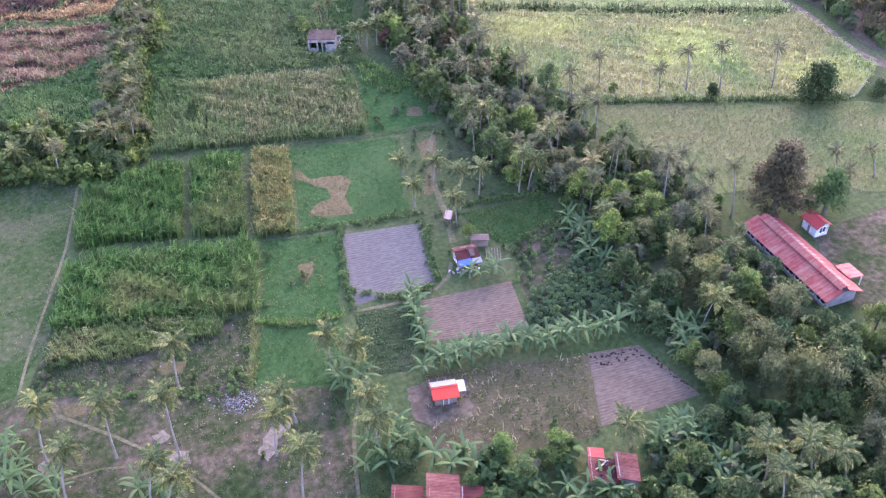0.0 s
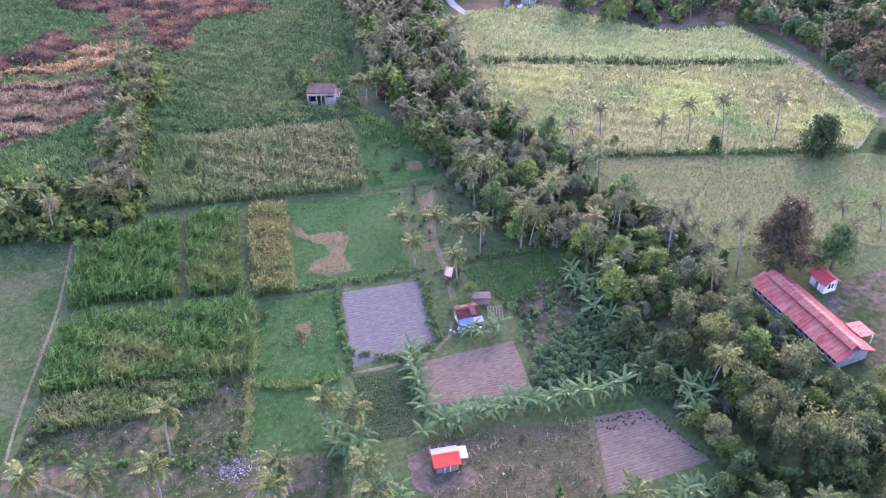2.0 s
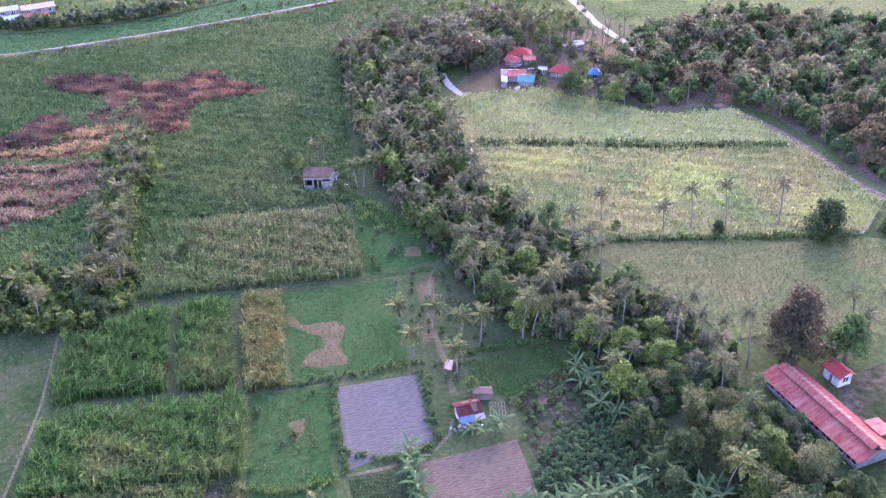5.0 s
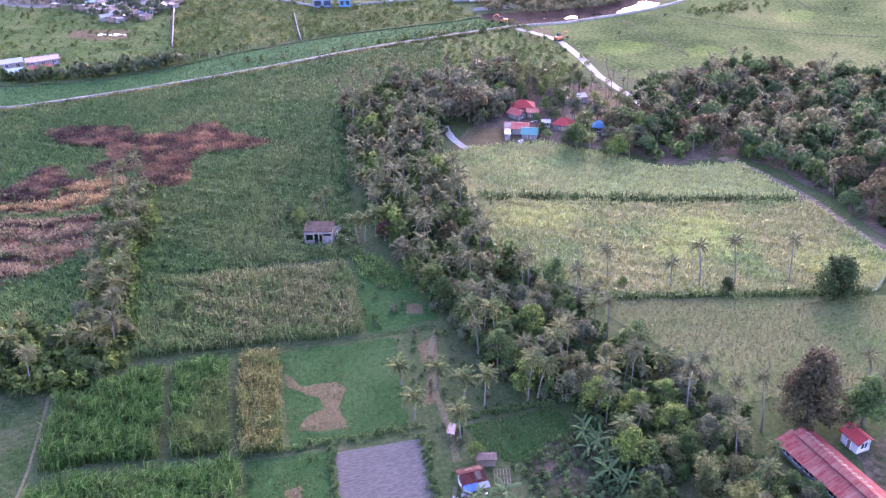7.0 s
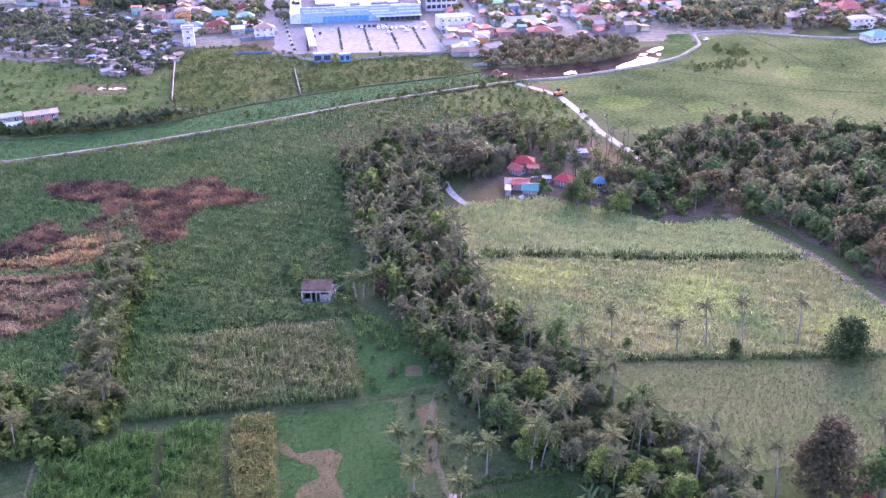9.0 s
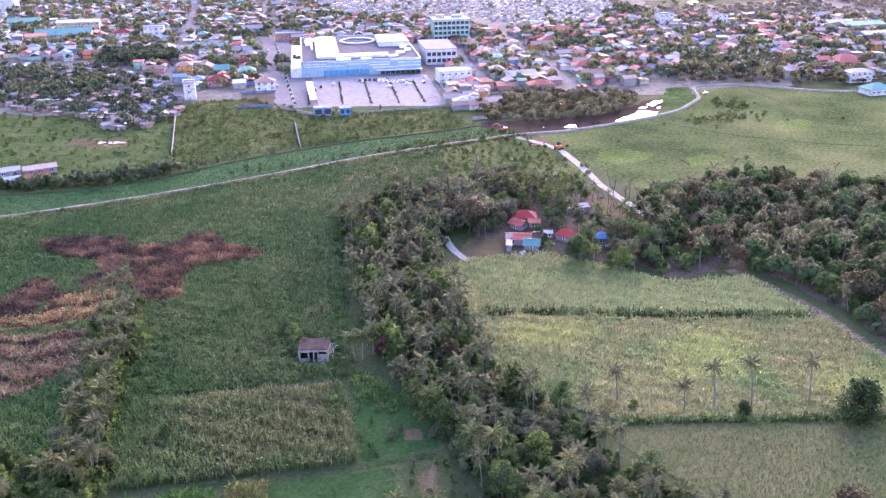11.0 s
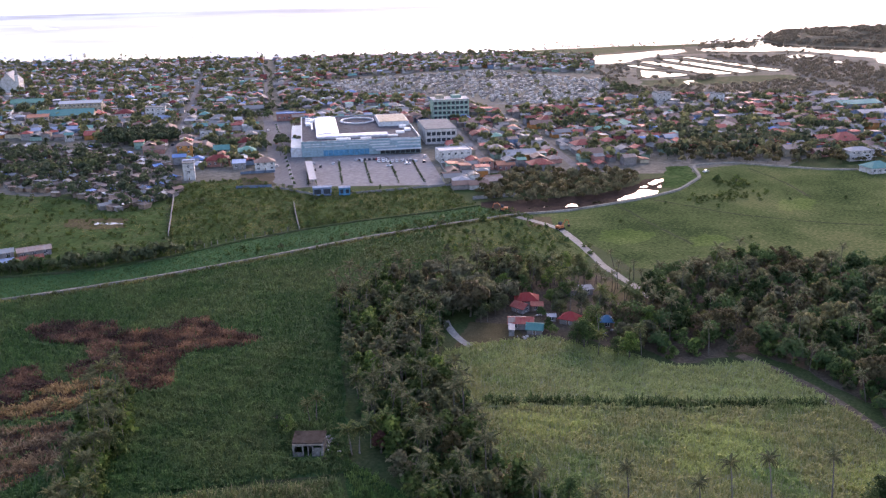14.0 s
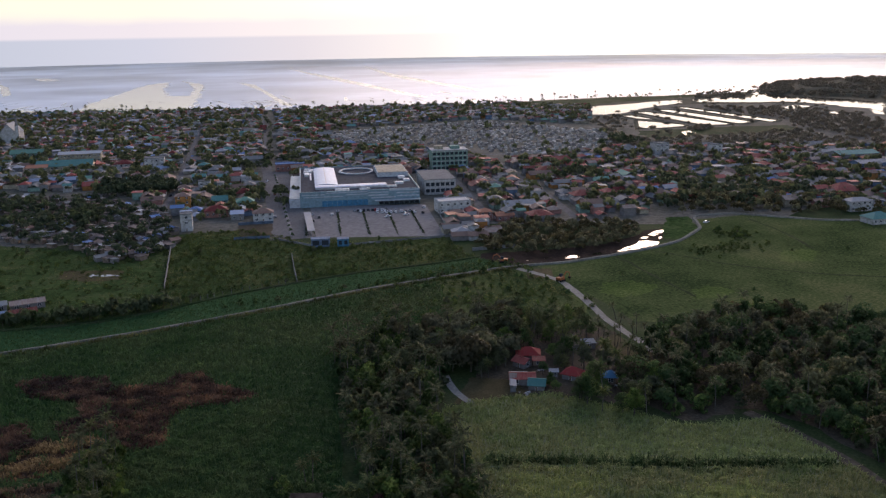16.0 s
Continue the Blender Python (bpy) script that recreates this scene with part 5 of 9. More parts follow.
# ---- trees ----
BIG = [tree_kind(s, 10.5, 4.6, 11, 1840, 0.295, L_TREE, 0.8) for s in (1, 2, 3)]
DARK = [tree_kind(s, 9.0, 4.0, 9, 1520, 0.285, L_DARK, 0.8) for s in (4, 5)]
BRIGHT = [tree_kind(s, 8.0, 3.8, 9, 1360, 0.285, L_BRIGHT, 0.8, flat=0.8) for s in (6, 7)]
SMALL = [tree_kind(s, 5.0, 2.5, 7, 900, 0.25, L_TREE, 0.8, trunk=0.12, low=0.2) for s in (8, 9)]
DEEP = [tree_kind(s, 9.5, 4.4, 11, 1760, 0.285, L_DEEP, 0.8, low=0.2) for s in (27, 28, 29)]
BUSH = [tree_kind(s, 2.2, 1.6, 6, 420, 0.26, L_BRIGHT, trunk=0.06, low=0.12) for s in (10, 11)]
CASS = [tree_kind(s, 2.0, 1.5, 6, 240, 0.22, L_CASSAVA, trunk=0.05, low=0.2) for s in (18, 19)]
BROWN = tree_kind(12, 12.5, 5.6, 32, 6600, 0.29, L_PLUM, trunk=0.4, low=0.12, flat=0.9)
ROUND = tree_kind(20, 8.0, 4.6, 24, 4200, 0.29, L_DEEP, trunk=0.3, low=0.08, flat=0.95)
RUST = tree_kind(13, 7.0, 2.8, 7, 800, 0.36, L_RUST)
GREENBIG = tree_kind(14, 9.5, 4.4, 18, 4200, 0.27, L_HEDGE, trunk=0.3, low=0.12, flat=0.9)
FAR_TREE = [round_kind(s, 7.5, 4.2, 4, 36, 1.4, L_TOWN) for s in (15, 16, 17)]
FAR_BROWN = [round_kind(s, 7.0, 4.2, 4, 72, 1.05, lf) for s, lf in ((39, L_PLUM), (40, L_BROWN))]
FAR_DEEP = [round_kind(s, 7.5, 4.2, 5, 72, 1.05, L_GROVE) for s in (34, 35)]
SWAMP_TREE = [round_kind(s, 5.5, 4.6, 3, 45, 1.35, L_SWAMP) for s in (91, 92)]
SHRUB = [tree_kind(s, 3.4, 2.1, 6, 44, 0.74, lf, trunk=0.06, low=0.12) for s, lf in ((71, L_TREE), (72, L_DARK), (73, L_BRIGHT), (74, L_TREE))]
WEED = [tree_kind(s, 2.4, 2.4, 5, 44, 0.62, L_WEED, trunk=0.05, low=0.08) for s in (85, 86)]
DENSE = [tree_kind(s, 3.6, 2.2, 6, 90, 0.5, lf, 0.9, trunk=0.06, low=0.1) for s, lf in ((75, L_DEEP), (76, L_TREE), (77, L_DEEP))]
MID_TREE = [tree_kind(s, 9.5, 4.3, 10, 420, 0.56, lf, 0.9, low=0.2) for s, lf in ((61, L_DEEP), (62, L_DARK), (63, L_MAUVE), (64, L_DEEP), (65, L_TREE), (66, L_BROWN), (67, L_PLUM))]
DOME = [round_kind(s, 10.0, 5.4, 7, 640, 0.5, lf) for s, lf in ((94, L_TREE), (95, L_MAUVE), (96, L_BRIGHT), (97, L_PLUM))]
FAR_PALMS = [far_palm_kind(s, h) for s, h in ((24, 10.0), (25, 12.0), (26, 9.0))]
PALMS = [palm_kind(s, h) for s, h in ((21, 10.0), (22, 12.0), (23, 8.5))]
DRY_PALMS = [palm_kind(s, h, DRY_FRONDS) for s, h in ((36, 11.0), (37, 12.5), (38, 9.5))]


def bamboo_kind(seed, height, radius):
    """A clump of bamboo: arching culms, feathery leaves hanging off them."""
    rng = np.random.default_rng(seed)
    bm = bmesh.new()
    cs, ns = [], []
    for i in range(26):
        a, lean = rng.uniform(0, 6.283), radius * rng.uniform(0.15, 1.0)
        h = height * rng.uniform(0.65, 1.0)
        ends = [Vector((math.cos(a) * (0.5 * rng.random() + lean * f ** 2.2), math.sin(a) * (0.5 * rng.random() + lean * f ** 2.2), h * (f - 0.16 * f ** 4))) for f in (0, 0.35, 0.65, 0.85, 1)]
        tube(bm, ends, [0.06, 0.055, 0.045, 0.03, 0.012], 4, caps=False)
        for f in rng.uniform(0.25, 1, 74):
            k = min(3, int(np.searchsorted([0.35, 0.65, 0.85], f)))
            lo = (0, 0.35, 0.65, 0.85, 1)
            g = (f - lo[k]) / (lo[k + 1] - lo[k])
            p = ends[k].lerp(ends[k + 1], g)
            cs.append(np.array(p) + rng.normal(size=3) * np.array([0.5, 0.5, 0.4]))
            ns.append(np.array([math.cos(a) * 0.6, math.sin(a) * 0.6, 0.7]))
    v, q = leaf_cloud(np.array(cs), np.array(ns), 0.36, 0.34, rng)
    return mesh_bm("culms", bm, M_STEM), mesh_np("crown", v, q, [L_BAMBOO])


BAMBOO = [bamboo_kind(s, h, r) for s, h, r in ((31, 12.5, 2.7), (32, 14.0, 3.1), (33, 11.0, 2.4))]


def bamboo(x, y, scale=1.0):
    t = thing("bamboo", "tall feathery pale green bamboo clump", "bamboo", Matrix.LocRotScale((x, y, 0), Euler((0, 0, RNG.uniform(0, 6.3))), (scale,) * 3), "bamboo clumps")
    k = BAMBOO[int(RNG.integers(3))]
    tagged(part("stem", k[0], t, "pale green bamboo culms"), kind="stuff")
    part("crown", k[1], t)


def banana_leaf(seed, length, width, droop):
    rng = np.random.default_rng(seed)
    v, q = [], []
    n = 7
    for i in range(n + 1):
        f = i / n
        c = np.array([length * f * (1 - 0.2 * f * droop), 0, length * (0.55 * f - (0.35 + 0.6 * droop) * f * f)])
        w = width * math.sin(math.pi * min(1, 0.06 + 0.92 * f)) ** 0.6 * (0.25 if i == 0 else 1) * rng.uniform(0.88, 1.08)
        v += [c + (0, -w / 2, -0.10 * w), c + (0, 0, 0.06 * w), c + (0, w / 2, -0.10 * w)]
    for i in range(n):
        a = 3 * i
        q += [(a, a + 3, a + 4, a + 1), (a + 1, a + 4, a + 5, a + 2)]
    return mesh_np("leaf", np.array(v), q, [L_BANANA])


BANANA_LEAVES = [banana_leaf(41, 2.5, 0.42, 0.2), banana_leaf(42, 2.8, 0.44, 0.5), banana_leaf(43, 2.5, 0.4, 0.9)]
bm = bmesh.new()
tube(bm, [(0, 0, -0.1), (0.03, 0, 0.9), (0.05, 0.03, 1.9)], [0.17, 0.14, 0.07], 7)
BANANA_STEM = mesh_bm("stem", bm, M_STEM)


def banana_make(seed):
    rng = np.random.default_rng(seed)
    t = thing("banana_plant", "banana plant with broad arching green leaves", "banana plant", pose(0, 0, 0), "banana plants")
    part("stem", BANANA_STEM, t)
    for i in range(8):
        a = i * 2.4 + rng.normal() * 0.2
        up = 58 - 7.5 * i + rng.normal() * 6
        part("leaf", BANANA_LEAVES[min(2, i // 3)], t, at=Matrix.Translation((0.05, 0.02, 1.85 - 0.03 * i)) @ Matrix.Rotation(a, 4, "Z") @ Matrix.Rotation(-radians(up - 20), 4, "Y"))
    return t


# ---- the tree belt and groves ----
BELT = [(68.0, 296.6), (98.1, 307.3), (102.8, 279.1), (82.9, 233.3), (80.9, 203.0), (77.0, 178.0), (81.5, 162.4), (85.6, 140.9), (90.2, 125.6),
        (92.9, 117.6), (94.7, 109.4), (93.9, 100.1), (93.1, 83.2), (79.6, 81.8), (74.8, 91.2), (67.5, 102.8), (67.6, 122.2), (58.8, 129.6), (55.4, 148.9), (55.7, 164.2), (55.2, 215.1), (63.2, 257.4)]
LOWER = [(67.5, 102.8), (74.8, 91.2), (90.9, 96.4), (91.7, 83.1), (96.8, 75.2), (102.5, 68.8), (100.0, 40.0), (70.0, 35.0), (44.0, 50.0), (62.1, 63.4), (66.3, 69.9), (64.8, 81.9), (64.6, 90.5)]
SOUTH = [(18.4, 75.8), (24.3, 73.5), (30.4, 69.6), (37.7, 68.4), (42.6, 67.6), (44.3, 65.9), (39.3, 62.8), (35.1, 61.3), (38.0, 58.5), (47.2, 56.9), (52.5, 62.8), (61.5, 62.6), (53.7, 50.7), (26.5, 60.1), (29.2, 68.6), (19.8, 72.6), (16.6, 70.4), (12.8, 68.0), (15.0, 72.9)]
EASTWOOD = [(139.3, 233.6), (155.9, 251.1), (170.3, 263.6), (191.9, 275.1), (219.6, 272.3), (239.2, 258.9), (256.6, 234.2), (300.0, 255.0), (240.0, 195.0), (190.0, 150.0), (168.8, 149.5), (171.8, 175.0), (171.0, 197.0), (164.5, 209.0), (143.0, 210.0)]


def far_wood(name, label, pts, kinds, lo, hi, ground=None):
    """A wood too far to tell its trees apart: all their leaves and trunks as one."""
    leaves, trunks = {}, {}
    for x, y in pts:
        k = kinds[int(RNG.integers(len(kinds)))]
        s = RNG.uniform(lo, hi)
        m = Matrix.LocRotScale((x, y, ground(x, y) if ground else 0), Euler((0, 0, RNG.uniform(0, 6.283))), (s, s, s * RNG.uniform(0.85, 1.15)))
        leaves.setdefault(k[1].materials[0].name, []).append((k[1], m))
        tall = max(v.co.z for v in k[0].vertices)
        if k in FAR_PALMS:
            top = m @ (sum((v.co for v in k[0].vertices if v.co.z > 0.97 * tall), Vector()) / sum(v.co.z > 0.97 * tall for v in k[0].vertices))
            trunks.setdefault("palm", []).append((m.translation, top, 0.14))
        else:
            h = min(6.5, 0.6 * s * tall)
            trunks.setdefault("tree", []).append((m.translation, m.translation + Vector((0, 0.1, h)), 0.034 * h))
    t = thing(name, label, "trees", pose(0, 0, 0), kind="stuff")
    for pieces in leaves.values():
        tagged(part("crowns", joined("crowns", pieces), t), kind="stuff")
    bm = bmesh.new()
    for ps in trunks.values():
        for p, e, r in ps:
            tube(bm, [(p.x, p.y, p.z - 0.1), p.lerp(e, 0.5) + Vector((0.1, 0, 0.1)), e], [r, r * 0.8, r * 0.6], 5, caps=False)
    tagged(part("trunks", mesh_bm("trunks", bm, M_BARK), t), kind="stuff")


def wood(pts, mix, group, lo=0.75, hi=1.2):
    for x, y in pts:
        r = RNG.random()
        acc = 0.0
        for share, kinds, name, label, cat in mix:
            acc += share
            if r < acc:
                plant_tree(kinds[int(RNG.integers(len(kinds)))], name, label, cat, x, y, RNG.uniform(lo, hi), group, RNG.uniform(0.85, 1.15))
                break


T_BIG = (BIG, "tree", "tall broadleaf tree with a ragged green crown", "tree")
T_DARK = (DARK, "tree", "dark green tree with a dense uneven crown", "tree")
T_BRIGHT = (BRIGHT, "tree", "fresh green rounded tree in a belt", "tree")
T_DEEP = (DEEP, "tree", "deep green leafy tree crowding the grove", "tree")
T_SMALL = (SMALL, "small_tree", "small scrubby green tree", "tree")
T_PALM = (PALMS, "coconut_palm", "coconut palm rising out of other trees", "palm")
T_DRYPALM = (DRY_PALMS, "coconut_palm", "tall coconut palm with dusty olive fronds", "palm")
# nothing grows over the long building's roof
CLEAR = [([(93.4, 101.6), (95.5, 90.4), (94.9, 78.1), (96.8, 75.2)], 4.6), ([(100.2, 105.2), (102.3, 93.7), (102.0, 81.4)], 5.0), ([(106.5, 97.5), (109.1, 92.9)], 4.5)]
GROVES = [([p, (p[0] + 0.1, p[1])], 3.0) for p in ((75.4, 94.0), (76.6, 88.9), (76.5, 72.2), (72.6, 72.4), (77.1, 64.0), (79.9, 61.2), (85.0, 56.4), (73.5, 65.9), (74.4, 83.8), (79.3, 47.6))]
far_wood("undergrowth", "tangled green undergrowth beneath the tree belt", np.concatenate([scatter(BELT, 3.0, lines=CLEAR + GROVES), scatter(LOWER, 3.2, lines=CLEAR + GROVES), scatter(SOUTH, 2.3, keep=0.8)]), SHRUB, 0.6, 1.25)
belt = scatter(BELT, 4.7, lines=CLEAR + GROVES)
wood(belt[belt[:, 1] < 165], [(0.36, *T_BIG), (0.24, *T_DARK), (0.14, *T_SMALL), (0.08, *T_PALM), (0.18, *T_DRYPALM)], "tree belt", 0.55, 0.88)
far_wood("tree_belt", "ragged belt of dark trees and coconut palms", belt[belt[:, 1] >= 165], MID_TREE + [MID_TREE[0], MID_TREE[1]] + FAR_PALMS * 3, 0.55, 0.98)
# near groves take the dimmed leaf, standing in for the haze gradient
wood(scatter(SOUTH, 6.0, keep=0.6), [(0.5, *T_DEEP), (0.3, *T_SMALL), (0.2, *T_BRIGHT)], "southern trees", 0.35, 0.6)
lower = scatter(LOWER, 5.2, lines=CLEAR + GROVES)
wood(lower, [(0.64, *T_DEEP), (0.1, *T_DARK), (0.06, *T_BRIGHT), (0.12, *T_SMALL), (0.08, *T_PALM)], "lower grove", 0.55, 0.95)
far_wood("wood_edge", "low scrub under the eastern wood", scatter(EASTWOOD, 5.6), SHRUB, 0.7, 1.3)
far_wood("eastern_wood", "mixed wood of palms and dry-season broadleaf trees", scatter(EASTWOOD, 5.6), MID_TREE + DOME + FAR_PALMS, 0.55, 1.0)
sheet("wood_floor", EASTWOOD, 0.03, M_WOODFLOOR, "brown leaf-strewn floor of the eastern wood", "ground", 4.0, 1.0)
# palm row and scrub on the west side
WESTROW = [(-4.1, 248.2), (4.4, 250.6), (3.3, 225.8), (-1.5, 209.3), (-4.7, 187.6), (-6.4, 169.2), (-9.5, 164.8), (-16.1, 173.0), (-12.0, 192.8), (-10.1, 218.6)]
wood(scatter(WESTROW, 3.4), [(0.12, *T_DARK), (0.2, *T_SMALL), (0.22, *T_PALM), (0.46, *T_DRYPALM)], "western palm row", 0.5, 0.8)
WESTSCRUB = [(-37.0, 183.0), (-28.0, 186.5), (-19.0, 181.0), (-10.5, 183.0), (-5.0, 180.0), (-7.0, 163.5), (-15.0, 158.0), (-25.0, 162.5), (-38.0, 166.0), (-70.0, 160.0), (-72.0, 182.0)]
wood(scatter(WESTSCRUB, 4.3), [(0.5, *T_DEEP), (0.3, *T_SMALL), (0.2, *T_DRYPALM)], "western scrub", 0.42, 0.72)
far_wood("undergrowth", "dense dark undergrowth below the western palms", np.concatenate([scatter(WESTROW, 2.3), scatter(WESTSCRUB, 2.3)]), DENSE, 0.7, 1.3)
for kind, x, y, sc, lab in ((DOME[3], 104.6, 263.5, 1.25, "broad dull brown tree beside the lane"), (DOME[1], 110.5, 269.0, 1.1, "broad dry-season tree beside the lane"), (DOME[3], 128.5, 290.0, 1.1, "round brown tree behind the hamlet"),
                            (DOME[0], 126.8, 232.6, 0.62, "round dark green tree before a house"), (DOME[2], 145.5, 235.5, 0.95, "broad fresh green tree beside the blue hut"), (DOME[0], 133.0, 262.0, 0.6, "round tree between hamlet houses"),
                            (DOME[2], 151.0, 229.0, 0.85, "green tree at the corner of the cane"), (DOME[0], 121.2, 240.2, 0.36, "small round tree before the teal roof"), (DOME[1], 138.0, 229.0, 0.6, "grey-brown tree at the cane's edge")):
    plant_tree(kind, "tree", lab, "tree", x, y, sc)
far_wood("road_palms", "tall coconut palms along the gravel road", np.concatenate([scatter([(137.0, 276.0), (158.0, 276.0), (164.0, 262.0), (157.0, 252.0), (150.0, 262.0)], 5.0, 0.9), along([(169.5, 290.0), (170.0, 275.0), (169.5, 256.0)], 7.0, 1.2)]), FAR_PALMS, 0.45, 0.62)
far_wood("brown_grove", "grove of dull brown trees beside the hamlet", scatter([(92.9, 260.4), (99.7, 296.3), (115.6, 307.1), (138.0, 303.6), (123.5, 270.5), (112.6, 264.6), (104.2, 268.3)], 4.6), [DOME[3], DOME[1], MID_TREE[6], FAR_PALMS[0]], 0.6, 1.0)
# round the hamlet
HAMLET = [(100.7, 273.8), (136.5, 303.4), (155.5, 295.3), (157.3, 274.0), (146.1, 254.7), (156.1, 250.5), (140.2, 213.8), (124.3, 220.3), (123.3, 238.5), (117.2, 261.4), (105.1, 255.9)]
HOUSES_KEEP = [((125.8, 266.1), 8.0), ((116.9, 248.5), 8.5), ((129.1, 245.9), 6.0), ((137.1, 237.6), 4.0), ((147.7, 268.6), 5.0)]
sheet("bare_ground", [(104.0, 258.0), (112.0, 266.0), (134.0, 292.0), (150.0, 286.0), (162.0, 284.0), (164.0, 262.0), (158.0, 250.0), (146.0, 232.0), (138.0, 222.0), (126.0, 236.0), (116.0, 240.5)], 0.034, M_WOODFLOOR, "brown swept earth round the hamlet", "ground", 3.0, 0.8)
hp = scatter(HAMLET, 4.4)
hp = np.array([p for p in hp if all(math.hypot(p[0] - c[0] + k, p[1] - c[1] + 3 * k) > r for c, r in HOUSES_KEEP for k in (0, 1.5, 3))])
wood(hp, [(0.3, *T_DARK), (0.2, *T_BIG), (0.15, *T_SMALL), (0.35, *T_PALM)], "hamlet trees", 0.55, 0.9)
# scrub along hedges
hedge_pts = []
for line, step, sp in (([(24.9, 128.1), (22.5, 116.0), (21.4, 105.6)], 1.1, 0.35), ([(39.9, 124.7), (38.2, 115.0), (37.0, 107.2)], 1.1, 0.5), ([(17.7, 129.6), (25.1, 128.6), (34.8, 128.0), (40.8, 127.0)], 1.3, 0.5),
                       ([(30.3, 103.7), (29.8, 95.3), (29.6, 92.0)], 0.9, 0.35), ([(49.1, 126.3), (58.2, 125.4), (64.9, 124.2)], 1.0, 0.4), ([(23.9, 109.2), (30.6, 105.0), (36.3, 106.7)], 1.5, 0.5),
                       ([(-28.8, 106.1), (-17.6, 100.6), (-7.2, 96.7), (0.2, 95.0)], 1.4, 0.8), ([(-25.8, 116.6), (-21.0, 116.1), (-14.2, 112.1)], 2.0, 0.6), ([(-0.8, 99.1), (1.2, 95.9)], 1.0, 0.8)):
    hedge_pts.append(along(line, step * 0.24, sp))
HEDGE = [tree_kind(s, 2.2, 1.6, 6, 70, 0.42, L_HEDGE, trunk=0.05, low=0.1) for s in (81, 82)]
far_wood("hedge", "leafy light green hedges along the plot edges", np.concatenate(hedge_pts), HEDGE, 0.2, 0.46)

SCRUB = [(45.2, 156.6), (65.2, 147.5), (67.6, 122.2), (64.5, 123.3), (48.2, 125.3), (40.3, 109.2), (42.2, 123.2), (40.2, 128.8)]
far_wood("scrub", "low tangled scrub between palms and plots", np.concatenate([scatter(SCRUB, 2.6, keep=0.6), scatter([(46.1, 196.5), (50.1, 190.0), (54.8, 161.8), (44.0, 157.0), (40.0, 158.6), (44.6, 185.9)], 3.0, keep=0.5), scatter(YARD, 6.0, keep=0.35), scatter(WEEDS, 4.0, keep=0.35), scatter([(-28.8, 112.4), (-22.8, 115.4), (-24.8, 104.6), (-30.4, 106.7)], 2.5, keep=0.7), scatter(DRY, 6, keep=0.3), scatter(GRASS_B, 5, keep=0.4), scatter([(50.8, 113.6), (64.6, 113.7), (61.6, 107.7), (51.1, 106.6)], 1.8)]), SHRUB, 0.2, 0.5)
# cassava bushes
CASSAVA_THIN = [(48.0, 98.1), (53.3, 113.4), (64.8, 116.7), (65.8, 107.5), (57.4, 101.1)]
for x, y in scatter(CASSAVA, 1.25, 0.8, avoid=(CASSAVA_THIN,)):
    plant_tree(CASS[int(RNG.integers(2))], "cassava_bush", "round grey-green cassava bush in rows", "bush", x, y, RNG.uniform(0.5, 0.82), "cassava bushes", 1.1)
far_wood("weeds", "low weedy growth above the cassava", scatter(CASSAVA_THIN, 1.3, 1.0, keep=0.7), CASS + HEDGE, 0.25, 0.55)
# single trees
for kind, x, y, s, name, lab in ((BROWN, *(103.2, 103.4), 1.2, "tree", "big tree with dull dark brown foliage"), (GREENBIG, *(111.7, 99.6), 1.05, "tree", "dense bright green tree beside the small house"),
                                 (ROUND, *(137.7, 135.2), 1.2, "tree", "lone round dark tree at the field's edge"), (ROUND, *(152.0, 131.2), 0.55, "tree", "small dark tree at the field's edge"),
                                 (RUST, *(55.2, 195.2), 0.85, "tree", "rust-coloured tree in the belt"), (BRIGHT[1], *(69.0, 203.0), 0.75, "tree", "yellow-green tree in the belt"), (BRIGHT[0], *(36.1, 215.5), 0.6, "tree", "light green tree behind the ruin"), (PALMS[2], *(45.2, 215.6), 0.7, "coconut_palm", "coconut palm behind the ruin"), (PALMS[0], *(43.2, 213.6), 0.6, "coconut_palm", "coconut palm behind the ruin"), (GREENBIG, *(32.6, 69.1), 0.55, "tree", "bright green tree by the hut yard"),
                                 (BIG[0], *(39.8, 66.4), 0.55, "tree", "grey-green tree beside the red roof"), (BRIGHT[0], *(66.6, 64.5), 0.75, "tree", "round bright green tree in the grove"),
                                 (BIG[1], *(46.3, 116.2), 0.35, "tree", "small leafy tree beside the hut"), (BIG[2], *(26.7, 65.6), 0.4, "tree", "small tree by the red roofs"),
                                 (BIG[1], *(33.7, 64.4), 0.5, "tree", "leafy tree between the roofs"), (DEEP[0], *(20.6, 61.8), 0.42, "tree", "leafy tree before the rusty roofs"), (DEEP[1], *(41.6, 58.6), 0.42, "tree", "dark leafy tree before the red roof"), (BRIGHT[1], *(53.9, 59.2), 0.5, "tree", "leafy tree by the red roof"),
                                 (SMALL[0], *(5.4, 179.9), 0.8, "small_tree", "slim shrub standing in the cane"), (SMALL[1], *(37.4, 212.0), 1.0, "small_tree", "pale leafy tree by the ruin"),
                                 (ROUND, *(117.6, 145.3), 0.4, "small_tree", "dense shrub at the cane's edge"), (SMALL[1], *(97.3, 154.7), 0.55, "small_tree", "shrub at the cane's edge")):
    plant_tree(kind, name, lab, "tree", x, y, s)
for x, y, s in ((*(75.4, 94.0), 0.9), (*(76.6, 88.9), 0.7), (*(76.5, 72.2), 0.85), (*(72.6, 72.4), 0.7), (*(77.1, 64.0), 1.0), (*(79.9, 61.2), 0.9), (*(85.0, 56.4), 0.8), (*(73.5, 65.9), 0.75), (*(74.4, 83.8), 0.6), (*(79.3, 47.6), 0.9)):
    bamboo(x, y, 1.15 * s)
